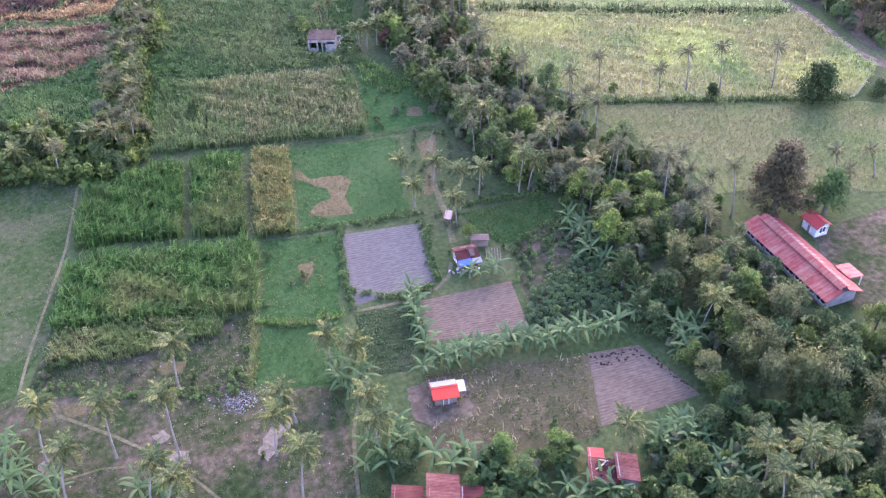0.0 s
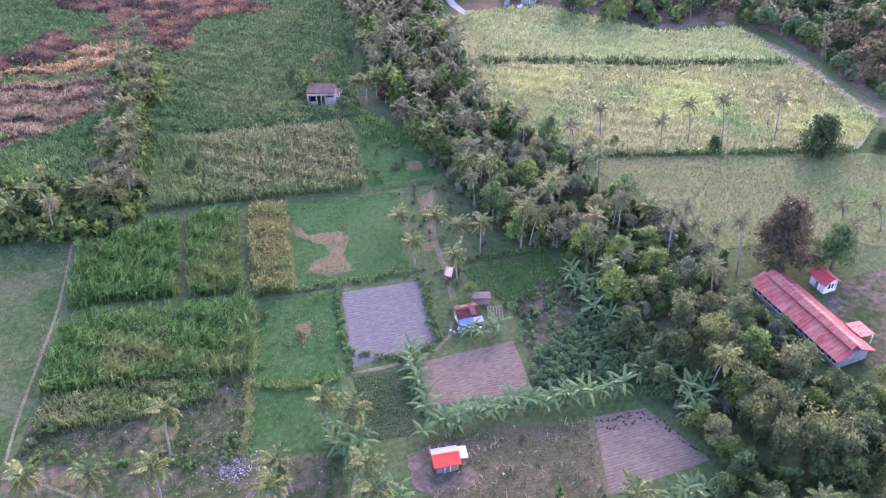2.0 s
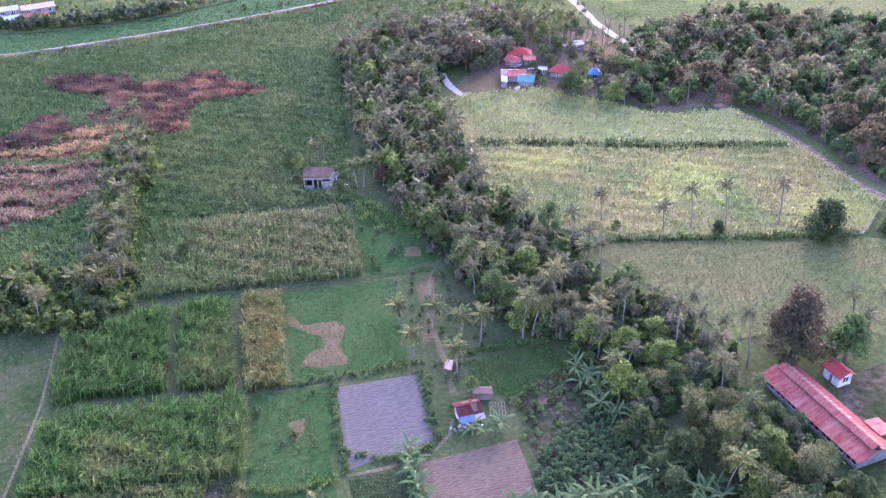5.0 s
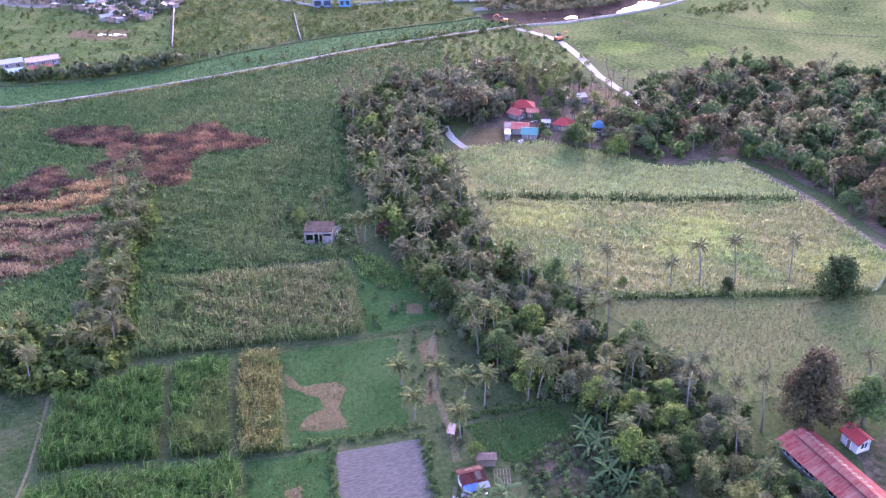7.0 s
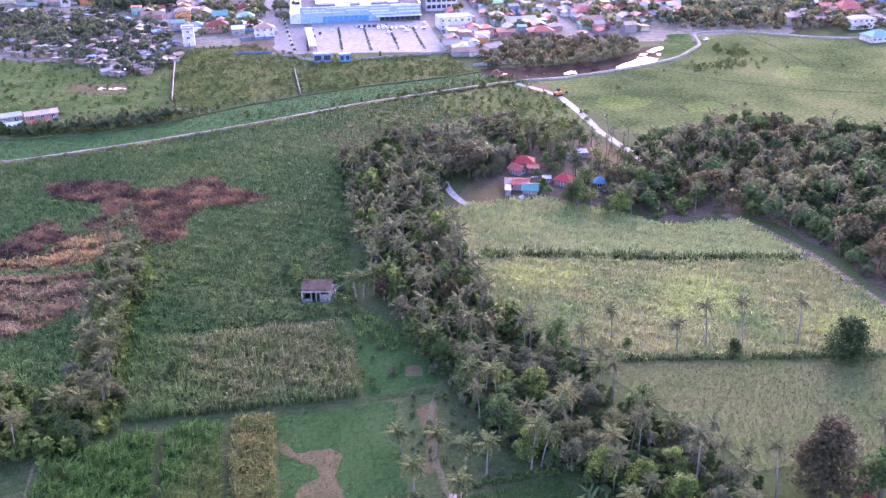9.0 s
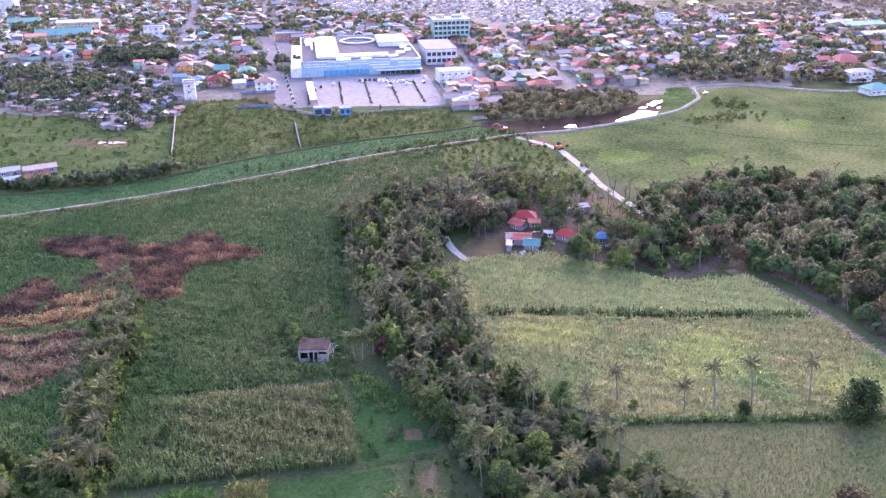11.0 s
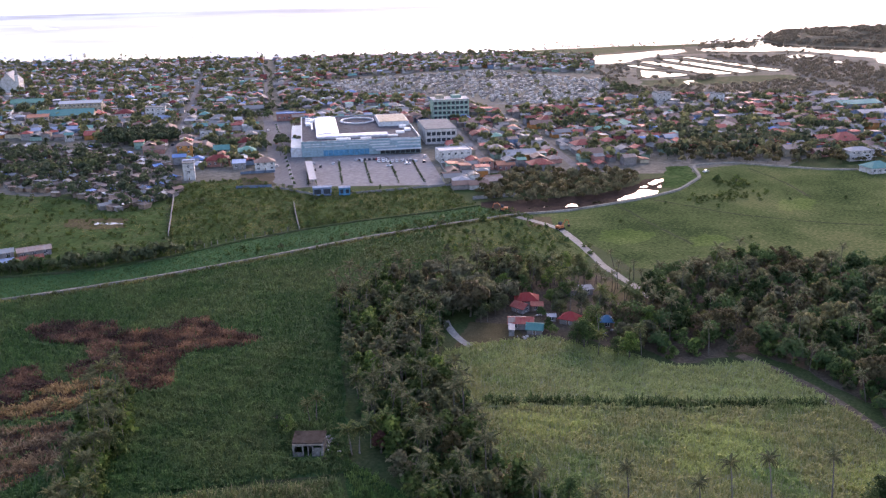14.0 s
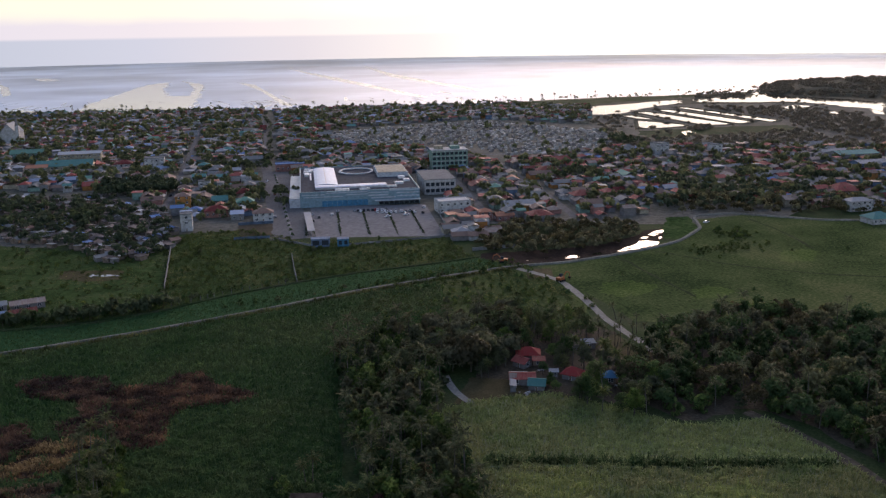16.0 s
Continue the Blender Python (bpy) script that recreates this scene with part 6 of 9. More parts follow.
for x, y in scatter([(71.0, 94.1), (79.4, 95.8), (82.2, 80.8), (88.3, 67.7), (91.3, 60.3), (83.2, 51.2), (76.4, 58.0), (69.6, 67.4), (70.7, 79.7)], 8.5, 1.0):
    bamboo(x, y, RNG.uniform(0.8, 1.15))
# palms that stand out singly
for x, y, h, dx in ((-9.5, 85.5, 12.6, 0.3), (-17.8, 88.2, 11.3, 0.7), (-27.1, 91.1, 11.2, 1.9), (-24.6, 83.1, 10.3, 2.4), (-14.0, 78.6, 8.6, 2.0), (-12.2, 74.7, 8.9, 2.4), (-8.0, 98.2, 9.4, 0.8),
                    (7.2, 85.6, 7.1, -1.5), (3.3, 80.7, 8.5, 0.9), (5.1, 71.7, 11.0, 1.1), (14.6, 93.6, 8.0, -0.1), (18.2, 91.9, 6.4, 0.1), (16.7, 80.1, 8.0, 0.3), (16.7, 76.4, 7.1, 0.2),
                    (50.4, 64.4, 5.8, -1.3), (63.8, 52.5, 10.2, -2.1), (63.4, 48.4, 10.0, -2.4), (69.4, 50.4, 10.5, -3.0), (73.1, 48.0, 10.5, -3.9), (65.1, 43.8, 10.8, -3.4)):
    palm(x, y, h, dx, 0.0, 0.88)
for x, y, h, dx in ((94.7, 104.8, 11.8, -1.9), (120.7, 107.7, 7.3, -1.8), (128.6, 105.7, 7.3, -3.4), (120.0, 102.8, 6.2, -2.2), (95.9, 159.0, 7.5, -0.9), (82.7, 148.2, 11.4, -0.9), (77.9, 162.4, 8.6, -0.3),
                    (112.4, 148.2, 10.9, -1.3), (119.5, 145.4, 12.0, -1.9), (131.3, 142.2, 11.3, -0.9), (106.5, 150.2, 6.6, -0.7), (84.2, 138.9, 8.6, -0.3), (87.2, 149.1, 5.4, -0.5), (66.4, 166.9, 8.3, -0.8),
                    ):
    palm(x, y, h, dx, 0.0, 0.7, leaves=DRY_FRONDS)
for x, y, h, dx in ((57.3, 166.8, 6.2, -0.3), (61.2, 149.6, 7.7, -2.4), (62.8, 145.5, 9.0, -1.2), (70.3, 129.8, 10.4, -2.7), (61.0, 126.7, 9.0, 0.7), (63.1, 126.9, 6.7, 1.4), (41.2, 139.7, 4.4, -0.5),
                    (46.8, 136.0, 5.1, 0.1), (50.2, 130.5, 6.0, -0.4), (53.0, 127.8, 7.0, 0.2), (40.1, 128.5, 5.9, -0.3), (45.6, 120.7, 7.1, -0.5)):
    palm(x, y, h, dx, 0.0, 0.8)
for x, y, h, dx in ((-28.1, 173.5, 6.1, 1.4), (-17.5, 171.4, 5.4, 1.2), (-31.9, 169.6, 5.2, 1.0), (-10.3, 171.7, 4.7, 0.4), (-8.9, 189.5, 5.8, 0.3), (-1.4, 215.3, 5.3, 0.6), (-5.1, 199.4, 5.6, 0.5),
                    (50.7, 197.0, 6.1, 0.4), (53.8, 198.5, 6.4, -0.0), (48.9, 197.0, 6.4, -0.7), (63.4, 194.6, 5.8, -0.6), (57.5, 198.7, 6.6, 0.0), (68.0, 270.7, 9.1, -0.0), (75.1, 275.9, 10.2, -0.4), (77.5, 256.4, 9.2, -1.4),
                    (80.4, 241.0, 11.9, 0.3), (57.7, 221.3, 6.3, -0.4), (59.0, 213.6, 6.1, -0.2), (64.0, 198.1, 7.4, -0.5), (58.6, 170.8, 4.2, -0.6)):
    palm(x, y, h, dx, 0.0, 0.85)
# bananas
BANANAS = [banana_make(s) for s in (51, 52, 53)]
spots = list(along([(27.6, 88.9), (32.5, 88.3), (39.1, 88.4), (46.3, 87.0), (53.1, 86.7), (60.4, 85.0)], 1.15, 0.5)) + list(along([(30.2, 89.8), (39.4, 89.0), (51.6, 87.6)], 1.9, 0.4))
spots += list(along([(31.5, 106.2), (30.2, 96.5), (29.8, 91.3)], 1.6, 0.3)) + list(scatter([(65.1, 117.2), (68.5, 112.2), (66.9, 100.6), (63.4, 100.3), (63.3, 108.8)], 2.0))
spots += list(scatter([(66.0, 93.0), (70.4, 91.3), (66.1, 81.4), (61.6, 85.2)], 2.3)) + list(scatter([(54.0, 65.4), (62.2, 65.1), (59.8, 60.0), (53.4, 61.4)], 1.7))
spots += list(scatter([(58.0, 58.7), (63.7, 57.5), (60.2, 50.1), (54.5, 53.2)], 1.7)) + list(scatter([(14.9, 78.1), (21.6, 83.3), (23.1, 77.2), (19.1, 70.4), (13.8, 71.5)], 2.4))
spots += list(scatter([(15.0, 94.4), (19.5, 93.9), (18.2, 88.2), (14.4, 88.5)], 1.5)) + list(scatter([(-33.5, 98.6), (-30.4, 97.5), (-28.9, 85.5), (-33.1, 85.4)], 2.2)) + list(scatter([(-16.5, 82.9), (-9.2, 81.1), (-9.1, 76.3), (-17.5, 79.5)], 2.2))
spots += list(scatter([(21.8, 73.4), (31.0, 71.0), (28.5, 66.9), (24.5, 69.4)], 2.4)) + list(along([(42.4, 106.4), (49.1, 104.5)], 1.4, 0.4)) + list(scatter([(38.8, 62.0), (46.4, 60.1), (44.9, 55.9), (37.3, 58.8)], 2.2))
spots += list(scatter([(68.7, 83.2), (72.8, 83.0), (70.1, 77.2), (65.1, 76.5)], 1.8)) + list(scatter([(-29.6, 88.9), (-24.5, 86.9), (-24.6, 82.2), (-29.6, 84.0)], 2.2))
for i, (x, y) in enumerate(spots):
    s = RNG.uniform(0.85, 1.25)
    m = Matrix.LocRotScale((x, y, 0), Euler((0, 0, RNG.uniform(0, 6.283))), (s, s, s))
    if i < 3:
        BANANAS[i].matrix_basis = PLAN @ pose(x, y, 0)
    else:
        copy_thing(BANANAS[i % 3], Matrix.Translation(PLAN @ m.translation) @ m.to_3x3().to_4x4())

for px_, s in (((291.9, 388.4), 0.9), ((299.2, 382.2), 0.95), ((292.9, 371.4), 0.7), ((321.8, 333.0), 0.5), ((240.2, 357.4), 0.4), ((238.1, 297.1), 0.5), ((205.1, 339.2), 0.4), ((296.6, 341.1), 0.35)):
    plant_tree(SMALL[int(RNG.integers(2))], "bush", "dark round bush alone in the marsh meadow", "bush", px_[0], px_[1], s, "marsh bushes", 0.8)
far_wood("bank_shrubs", "ragged shrubs along the canal's north bank", np.concatenate([along([(20.1, 374.1), (48.1, 381.7), (78.2, 388.1), (104.6, 391.3)], 3.6, 1.0), along([(40.2, 358.1), (97.1, 364.5), (139.1, 368.1)], 5.0, 1.2),
                                                                                     scatter(WASTE, 16, 1.0, keep=0.5), scatter(WASTE_W, 22, 1.0, keep=0.4), scatter(MARSH_W, 12, 1.0, keep=0.4), scatter(MARSH, 60, 1.0, keep=0.3)]), SHRUB, 0.35, 0.8)

# trees close round the hamlet's houses
for k, (x, y) in enumerate(((122.0, 244.1), (123.7, 253.1), (129.7, 253.9), (131.9, 241.1), (133.5, 238.3), (134.1, 235.0), (141.4, 235.1), (142.6, 231.5), (147.1, 228.1), (125.4, 232.7), (123.3, 280.8), (133.4, 265.2), (139.3, 268.9), (122.7, 273.4), (140.8, 225.8), (145.8, 221.3))):
    plant_tree((SMALL, BRIGHT, DARK, SMALL)[k % 4][k % 2], "yard_tree", "leafy tree close beside a hamlet house", "tree", x, y, (0.95, 0.5, 0.5, 0.8)[k % 4] * RNG.uniform(0.85, 1.2), "hamlet trees")
# dark clods turned up at the plot's head
bm = bmesh.new()
for x, y in np.concatenate([along([(53.4, 81.8), (61.0, 80.7)], 0.28, 0.25), along([(53.5, 80.4), (61.6, 79.1)], 0.35, 0.3), along([(62.2, 79.2), (64.3, 70.6)], 0.4, 0.3)]):
    v = bmesh.ops.create_icosphere(bm, subdivisions=1, radius=RNG.uniform(0.07, 0.19), matrix=pose(x, y, 0.14) @ Matrix.Diagonal((1.3, 1, 0.7, 1)))["verts"]
    for q in v:
        q.co += Vector(RNG.normal(size=3) * 0.03)
solid("clods", mesh_bm("clods", bm, M_MUD), "dark clods and roots turned up by the plough", "soil", kind="stuff")
crop("cane_regrowth", np.concatenate([scatter(p, 2.0, 1.0, keep=0.3) for p in (BURN_A, BURN_B, BURN_C, SCORCH_A, SCORCH_B)]), 7, 1.2, 0.25, 0.9, L_CANEMID, "green cane sprouting through burnt stubble", "sugar cane", 0.5)
crop("grass", np.concatenate([scatter([(20.5, 154.4), (34.4, 145.6), (29.9, 128.0), (18.4, 132.5)], 1.1, keep=0.35), scatter([(14.9, 124.0), (20.0, 122.0), (17.6, 112.8), (13.1, 114.5)], 0.9, keep=0.4), scatter([(-12.8, 107.8), (-5.2, 104.9), (-6.0, 99.2), (-11.7, 101.4)], 0.9, keep=0.5)]), 6, 0.3, 0.1, 0.9, L_GRASS, "thin grass creeping over bare patches", "grass", 0.35)
far_wood("bank_trees", "dark shrubs and small trees on the canal's north bank", along([(-41.9, 373.1), (-20.0, 370.0), (-1.6, 368.5), (22.3, 374.8)], 1.7, 1.6), SHRUB, 0.8, 1.35)
far_wood("wild_growth", "low rank weeds matted over waste ground", np.concatenate([scatter(WASTE, 3.4, 1.0, keep=0.5), scatter(WASTE_W, 4.5, 1.0, keep=0.4), scatter(MARSH_W, 3.4, 1.0, keep=0.5), RNG.normal(size=(60, 2)) * (10, 5) + (274, 357), RNG.normal(size=(30, 2)) * (5, 4) + (294, 378)]), WEED, 0.35, 0.75)
far_wood("wild_growth", "tangled weeds and low shrubs over waste ground", np.concatenate([scatter(MARSH_W, 5, 1.0, keep=0.3), scatter(MARSH, 50, 1.0, keep=0.3), np.array([(291.9, 388.0), (293.4, 389.2), (290.6, 387.2), (294.1, 375.4), (295.6, 376.4), (297.0, 375.0)]).repeat(2, 0) + RNG.normal(size=(12, 2))]), [SHRUB[0], SHRUB[2]], 0.3, 0.7)
crop("grass", scatter(DRY, 0.9, keep=0.6), 6, 0.35, 0.13, 0.9, L_GRASS, "weeds creeping over the stubble field", "grass", 0.4)

# ---- buildings ----
M_PLASTER = [paint("plaster_" + n, c, 0.85, dirt=0.35, vary=0.12) for n, c in (("white", (0.38, 0.37, 0.35)), ("cream", (0.30, 0.26, 0.19)), ("grey", (0.18, 0.175, 0.17)), ("green", (0.18, 0.28, 0.23)), ("pink", (0.28, 0.14, 0.115)), ("ochre", (0.34, 0.155, 0.05)), ("blue", (0.12, 0.17, 0.24)), ("block", (0.18, 0.165, 0.155)))]


def sheet_roof(name, colour, rust, rough=0.7, vary=0.15):
    """Corrugated sheet: ribs in the relief, streaks of rust or fading."""
    m, nt, bsdf = start(name)
    vec = nt.nodes.new("ShaderNodeTexCoord").outputs["Object"]
    a = noise_of(nt, vec, 0.5, 6.0, 0.7)
    mp = nt.nodes.new("ShaderNodeMapping")
    mp.inputs["Scale"].default_value = (2.2, 0.18, 0.5)
    nt.links.new(vec, mp.inputs["Vector"])
    f = noise_of(nt, mp.outputs[0], 1.0, 5.0, 0.65)
    k = ramp(nt, mixed(nt, "MIX", 0.5, a, f), [(0.40, (0, 0, 0)), (0.62, (1, 1, 1))])
    col = mixed(nt, "MIX", k, colour, rust)
    info = nt.nodes.new("ShaderNodeObjectInfo")
    col = mixed(nt, "MULTIPLY", 1.0, col, ramp(nt, info.outputs["Random"], [(0, (1 - vary,) * 3), (1, (1 + vary,) * 3)]))
    nt.links.new(col, bsdf.inputs["Base Color"])
    bsdf.inputs["Roughness"].default_value = rough
    bsdf.inputs["Specular IOR Level"].default_value = 0.1
    w = nt.nodes.new("ShaderNodeTexWave")
    w.inputs["Scale"].default_value = 1.4
    nt.links.new(vec, w.inputs["Vector"])
    b = nt.nodes.new("ShaderNodeBump")
    b.inputs["Strength"].default_value, b.inputs["Distance"].default_value = 0.35, 0.05
    nt.links.new(w.outputs["Fac"], b.inputs["Height"])
    nt.links.new(b.outputs[0], bsdf.inputs["Normal"])
    return m


R_RED = sheet_roof("red_sheet", (0.13, 0.014, 0.016), (0.125, 0.04, 0.032))
R_RUSTRED = sheet_roof("rusty_red_sheet", (0.145, 0.022, 0.02), (0.2, 0.095, 0.07), 0.75, 0.25)
# paler copy of the rusty red; the lift stands in for haze
R_TOWNRED = sheet_roof("hazed_red_sheet", (0.2, 0.04, 0.034), (0.235, 0.09, 0.07), 0.7, 0.25)
R_BRIGHT = sheet_roof("bright_red_sheet", (0.25, 0.03, 0.027), (0.22, 0.05, 0.042))
R_VIVID = sheet_roof("vivid_red_sheet", (0.42, 0.042, 0.022), (0.36, 0.046, 0.028))
R_MAROON = sheet_roof("maroon_sheet", (0.042, 0.007, 0.007), (0.075, 0.026, 0.02))
R_STREAKED = sheet_roof("streaked_red_sheet", (0.055, 0.010, 0.010), (0.115, 0.055, 0.042))
R_ZINC = sheet_roof("zinc_sheet", (0.25, 0.265, 0.28), (0.205, 0.2, 0.198), 0.7)
R_RUST = sheet_roof("rusted_sheet", (0.2, 0.132, 0.102), (0.25, 0.215, 0.19), 0.7, 0.25)
R_DULL = sheet_roof("dull_grey_sheet", (0.162, 0.176, 0.178), (0.205, 0.2, 0.188), 0.7, 0.3)
R_OLD = sheet_roof("old_dark_sheet", (0.12, 0.122, 0.118), (0.18, 0.16, 0.14), 0.7, 0.3)
R_BROWN = sheet_roof("brown_sheet", (0.16, 0.1, 0.08), (0.205, 0.142, 0.115), 0.7, 0.25)
R_TEAL = sheet_roof("teal_sheet", (0.05, 0.165, 0.15), (0.085, 0.195, 0.175))
R_GREEN = sheet_roof("green_sheet", (0.085, 0.21, 0.155), (0.15, 0.25, 0.19))
R_BLUE = sheet_roof("blue_sheet", (0.08, 0.16, 0.34), (0.13, 0.22, 0.36))
R_SLATE = sheet_roof("slate_blue_sheet", (0.085, 0.105, 0.135), (0.11, 0.12, 0.135))
R_DARKRUST = sheet_roof("dark_rusted_sheet", (0.062, 0.042, 0.034), (0.13, 0.092, 0.07), 0.75, 0.2)
R_AZURE = sheet_roof("azure_sheet", (0.055, 0.16, 0.27), (0.08, 0.2, 0.29))
R_ORANGE = sheet_roof("orange_tile_sheet", (0.369, 0.149, 0.0878), (0.316, 0.149, 0.0963))
R_WHITE = sheet_roof("white_sheet", (0.35, 0.36, 0.37), (0.29, 0.29, 0.285), 0.7)
R_SKYBLUE = sheet_roof("pale_blue_sheet", (0.22, 0.28, 0.38), (0.27, 0.32, 0.40), 0.6)
M_GLASS = paint("dark_window_glass", (0.03, 0.038, 0.046), 0.25, dirt=0.2, spec=0.08)
M_WOOD = paint("weathered_wood", (0.17, 0.13, 0.10), 0.85, dirt=0.4)
M_TARP = paint("blue_tarpaulin", (0.02, 0.075, 0.33), 0.5)
M_TRIM = paint("white_trim", (0.66, 0.65, 0.63), 0.6)
M_STEEL = paint("grey_steel", (0.30, 0.31, 0.32), 0.45, 0.3)


def roof_mesh(shape, w, d, h, rise, over, mat):
    """A thin roof on a house w wide and d deep, eaves at height h. Slopes fall towards the long sides."""
    bm = bmesh.new()
    x0, x1, y0, y1 = -w / 2 - over, w / 2 + over, -d / 2 - over, d / 2 + over
    t = 0.12
    e = h - rise * over / (d / 2) if shape != "flat" else h
    if shape == "gable":
        slab(bm, [(x0, y0, e), (x1, y0, e), (x1, 0, h + rise), (x0, 0, h + rise)], t)
        slab(bm, [(x0, 0, h + rise + 0.004), (x1, 0, h + rise + 0.004), (x1, y1, e), (x0, y1, e)], t)
        box(bm, x0 - 0.03, x1 + 0.03, -0.22, 0.22, h + rise - 0.04, h + rise + 0.05)
    elif shape == "hip":
        r = max(0.3, (w - d) / 2)
        slab(bm, [(x0, y0, e), (x1, y0, e), (r, 0, h + rise), (-r, 0, h + rise)], t)
        slab(bm, [(x1, y1, e), (x0, y1, e), (-r, 0, h + rise), (r, 0, h + rise)], t)
        slab(bm, [(x1, y0, e), (x1, y1, e), (r, 0, h + rise)], t)
        slab(bm, [(x0, y1, e), (x0, y0, e), (-r, 0, h + rise)], t)
    elif shape == "shed":
        slab(bm, [(x0, y0, h), (x1, y0, h), (x1, y1, h + rise), (x0, y1, h + rise)], t)
    else:
        box(bm, x0 + over, x1 - over, y0 + over, y1 - over, h, h + 0.12)
        for a in ((x0 + over, x1 - over, y0 + over, y0 + over + 0.18), (x0 + over, x1 - over, y1 - over - 0.18, y1 - over), (x0 + over, x0 + over + 0.18, y0 + over + 0.19, y1 - over - 0.19), (x1 - over - 0.18, x1 - over, y0 + over + 0.19, y1 - over - 0.19)):
            box(bm, *a, h + 0.124, h + 0.6)
    return mesh_bm("roof", bm, mat)


def wall_mesh(shape, w, d, h, rise, mat):
    bm = bmesh.new()
    box(bm, -w / 2, w / 2, -d / 2, d / 2, -0.1, h - 0.02)
    if shape == "gable":
        for x in (-w / 2, w / 2 - 0.15):
            slabv = [bm.verts.new(p) for p in ((x, -d / 2, h), (x, d / 2, h), (x, 0, h + rise - 0.15), (x + 0.15, -d / 2, h), (x + 0.15, d / 2, h), (x + 0.15, 0, h + rise - 0.15))]
            for f in ((0, 2, 1), (3, 4, 5), (0, 3, 5, 2), (2, 5, 4, 1)):
                bm.faces.new([slabv[i] for i in f])
    elif shape == "shed":
        box(bm, -w / 2, w / 2, d / 2 - 0.15, d / 2, h - 0.016, h + rise * 0.9)
    return mesh_bm("wall", bm, mat)


def window_mesh(w, h):
    """Two sunk panes in one frame."""
    bm = bmesh.new()
    box(bm, -w / 2 - 0.08, 0.0, -0.07, 0.03, -0.09, h + 0.09, 1)
    box(bm, 0.0, w / 2 + 0.08, -0.07, 0.03, -0.09, h + 0.09, 1)
    bmesh.ops.remove_doubles(bm, verts=bm.verts[:], dist=0.001)
    bm.normal_update()
    panes = [f for f in bm.faces if f.normal.y < -0.9]
    bmesh.ops.inset_individual(bm, faces=panes, thickness=0.08, depth=-0.05)
    for f in panes:
        f.material_index = 0
    return mesh_bm("window", bm, M_GLASS, M_TRIM)


def door_mesh():
    bm = bmesh.new()
    box(bm, -0.36, 0.36, -0.04, 0.03, 0.02, 1.64, 0)
    box(bm, -0.43, -0.36, -0.07, 0.03, 0.0, 1.7, 1)
    box(bm, 0.36, 0.43, -0.07, 0.03, 0.0, 1.7, 1)
    box(bm, -0.43, 0.43, -0.07, 0.03, 1.704, 1.78, 1)
    return mesh_bm("door", bm, M_WOOD, M_TRIM)


WINDOW, DOOR, WIDE_WINDOW = window_mesh(1.2, 1.1), door_mesh(), window_mesh(2.0, 1.2)
CACHE = {}


def cached(kind, *key):
    if (kind, key) not in CACHE:
        CACHE[(kind, key)] = kind(*key)
    return CACHE[(kind, key)]


def house(x, y, turn, w, d, h, rise, shape, wall, roof, label, over=0.5, storeys=1, fit=2, group="", name="house", parent=None):
    """A house: walls, thin roof, windows and a door on the side that faces -y, more windows round it."""
    t = thing(name, label, "house", pose(x, y, 0, 0, 0, turn), group)
    part("wall", cached(wall_mesh, shape, w, d, h, rise, wall), t)
    part("roof", cached(roof_mesh, shape, w, d, h, rise, over, roof), t)
    if fit < 0:
        return t
    sh = h / storeys
    n = max(1, int(w / 3.2))
    for s in range(storeys):
        for i in range(n):
            px_ = -w / 2 + w * (i + 0.5) / n
            if s == 0 and i == n // 2 and fit > 1:
                part("door", DOOR, t, at=pose(px_, -d / 2 - 0.03, 0))
            else:
                part("window", WINDOW, t, at=pose(px_, -d / 2 - 0.03, s * sh + sh * 0.35))
        if fit > 1:
            part("window", WINDOW, t, at=pose(-w / 2 - 0.03, 0, s * sh + sh * 0.35, 0, 0, -90))
            part("window", WINDOW, t, at=pose(w / 2 + 0.03, 0, s * sh + sh * 0.35, 0, 0, 90))
    return t


# the farm huts
sheet("bare_ground", [(24.2, 86.0), (30.8, 86.4), (33.4, 82.0), (31.6, 77.6), (25.4, 77.6), (23.4, 81.0)], 0.066, M_WOODFLOOR, "trodden brown earth round the hut", "ground", 0.9, 0.3)
hut = house(*(29.0, 82.4), -9, 3.3, 2.8, 1.9, 0.6, "gable", M_WOOD, R_VIVID, "small hut with a bright red and zinc sheet roof", 0.35, name="hut")
bm = bmesh.new()
slab(bm, [(-1.97, 0.02, 2.56), (1.97, 0.02, 2.56), (1.97, 1.72, 1.78), (-1.97, 1.72, 1.78)], 0.03)
part("roof_sheet", mesh_bm("roof_sheet", bm, R_SLATE), hut, "blue-grey zinc rear slope", pose(0, 0, 0.08))
bm = bmesh.new()
slab(bm, [(2.05, -0.7, 1.7), (3.2, -0.7, 1.62), (3.2, 1.4, 1.8), (2.05, 1.4, 1.88)], 0.06)
part("awning", mesh_bm("awning", bm, R_SKYBLUE), hut, "pale sheet awning")
for ax, ay in ((3.1, -0.6), (3.1, 1.3), (2.15, -0.6), (2.15, 1.3)):
    bm = bmesh.new()
    tube(bm, [(ax, ay, -0.1), (ax, ay, 1.6)], [0.06, 0.05], 6)
    part("post", mesh_bm("post", bm, M_WOOD), hut)
hut2 = house(*(43.5, 110.9), -3, 3.6, 3.2, 2.1, 0.7, "gable", M_WOOD, R_MAROON, "small farm hut with patched rusty roof and blue sheet", 0.3, name="hut")
bm = bmesh.new()
slab(bm, [(-2.0, -3.2, 1.75), (0.4, -3.2, 1.75), (0.4, -1.85, 2.0), (-2.0, -1.85, 2.0)], 0.04)
part("awning", mesh_bm("awning", bm, M_TARP), hut2, "bright blue tarpaulin awning")
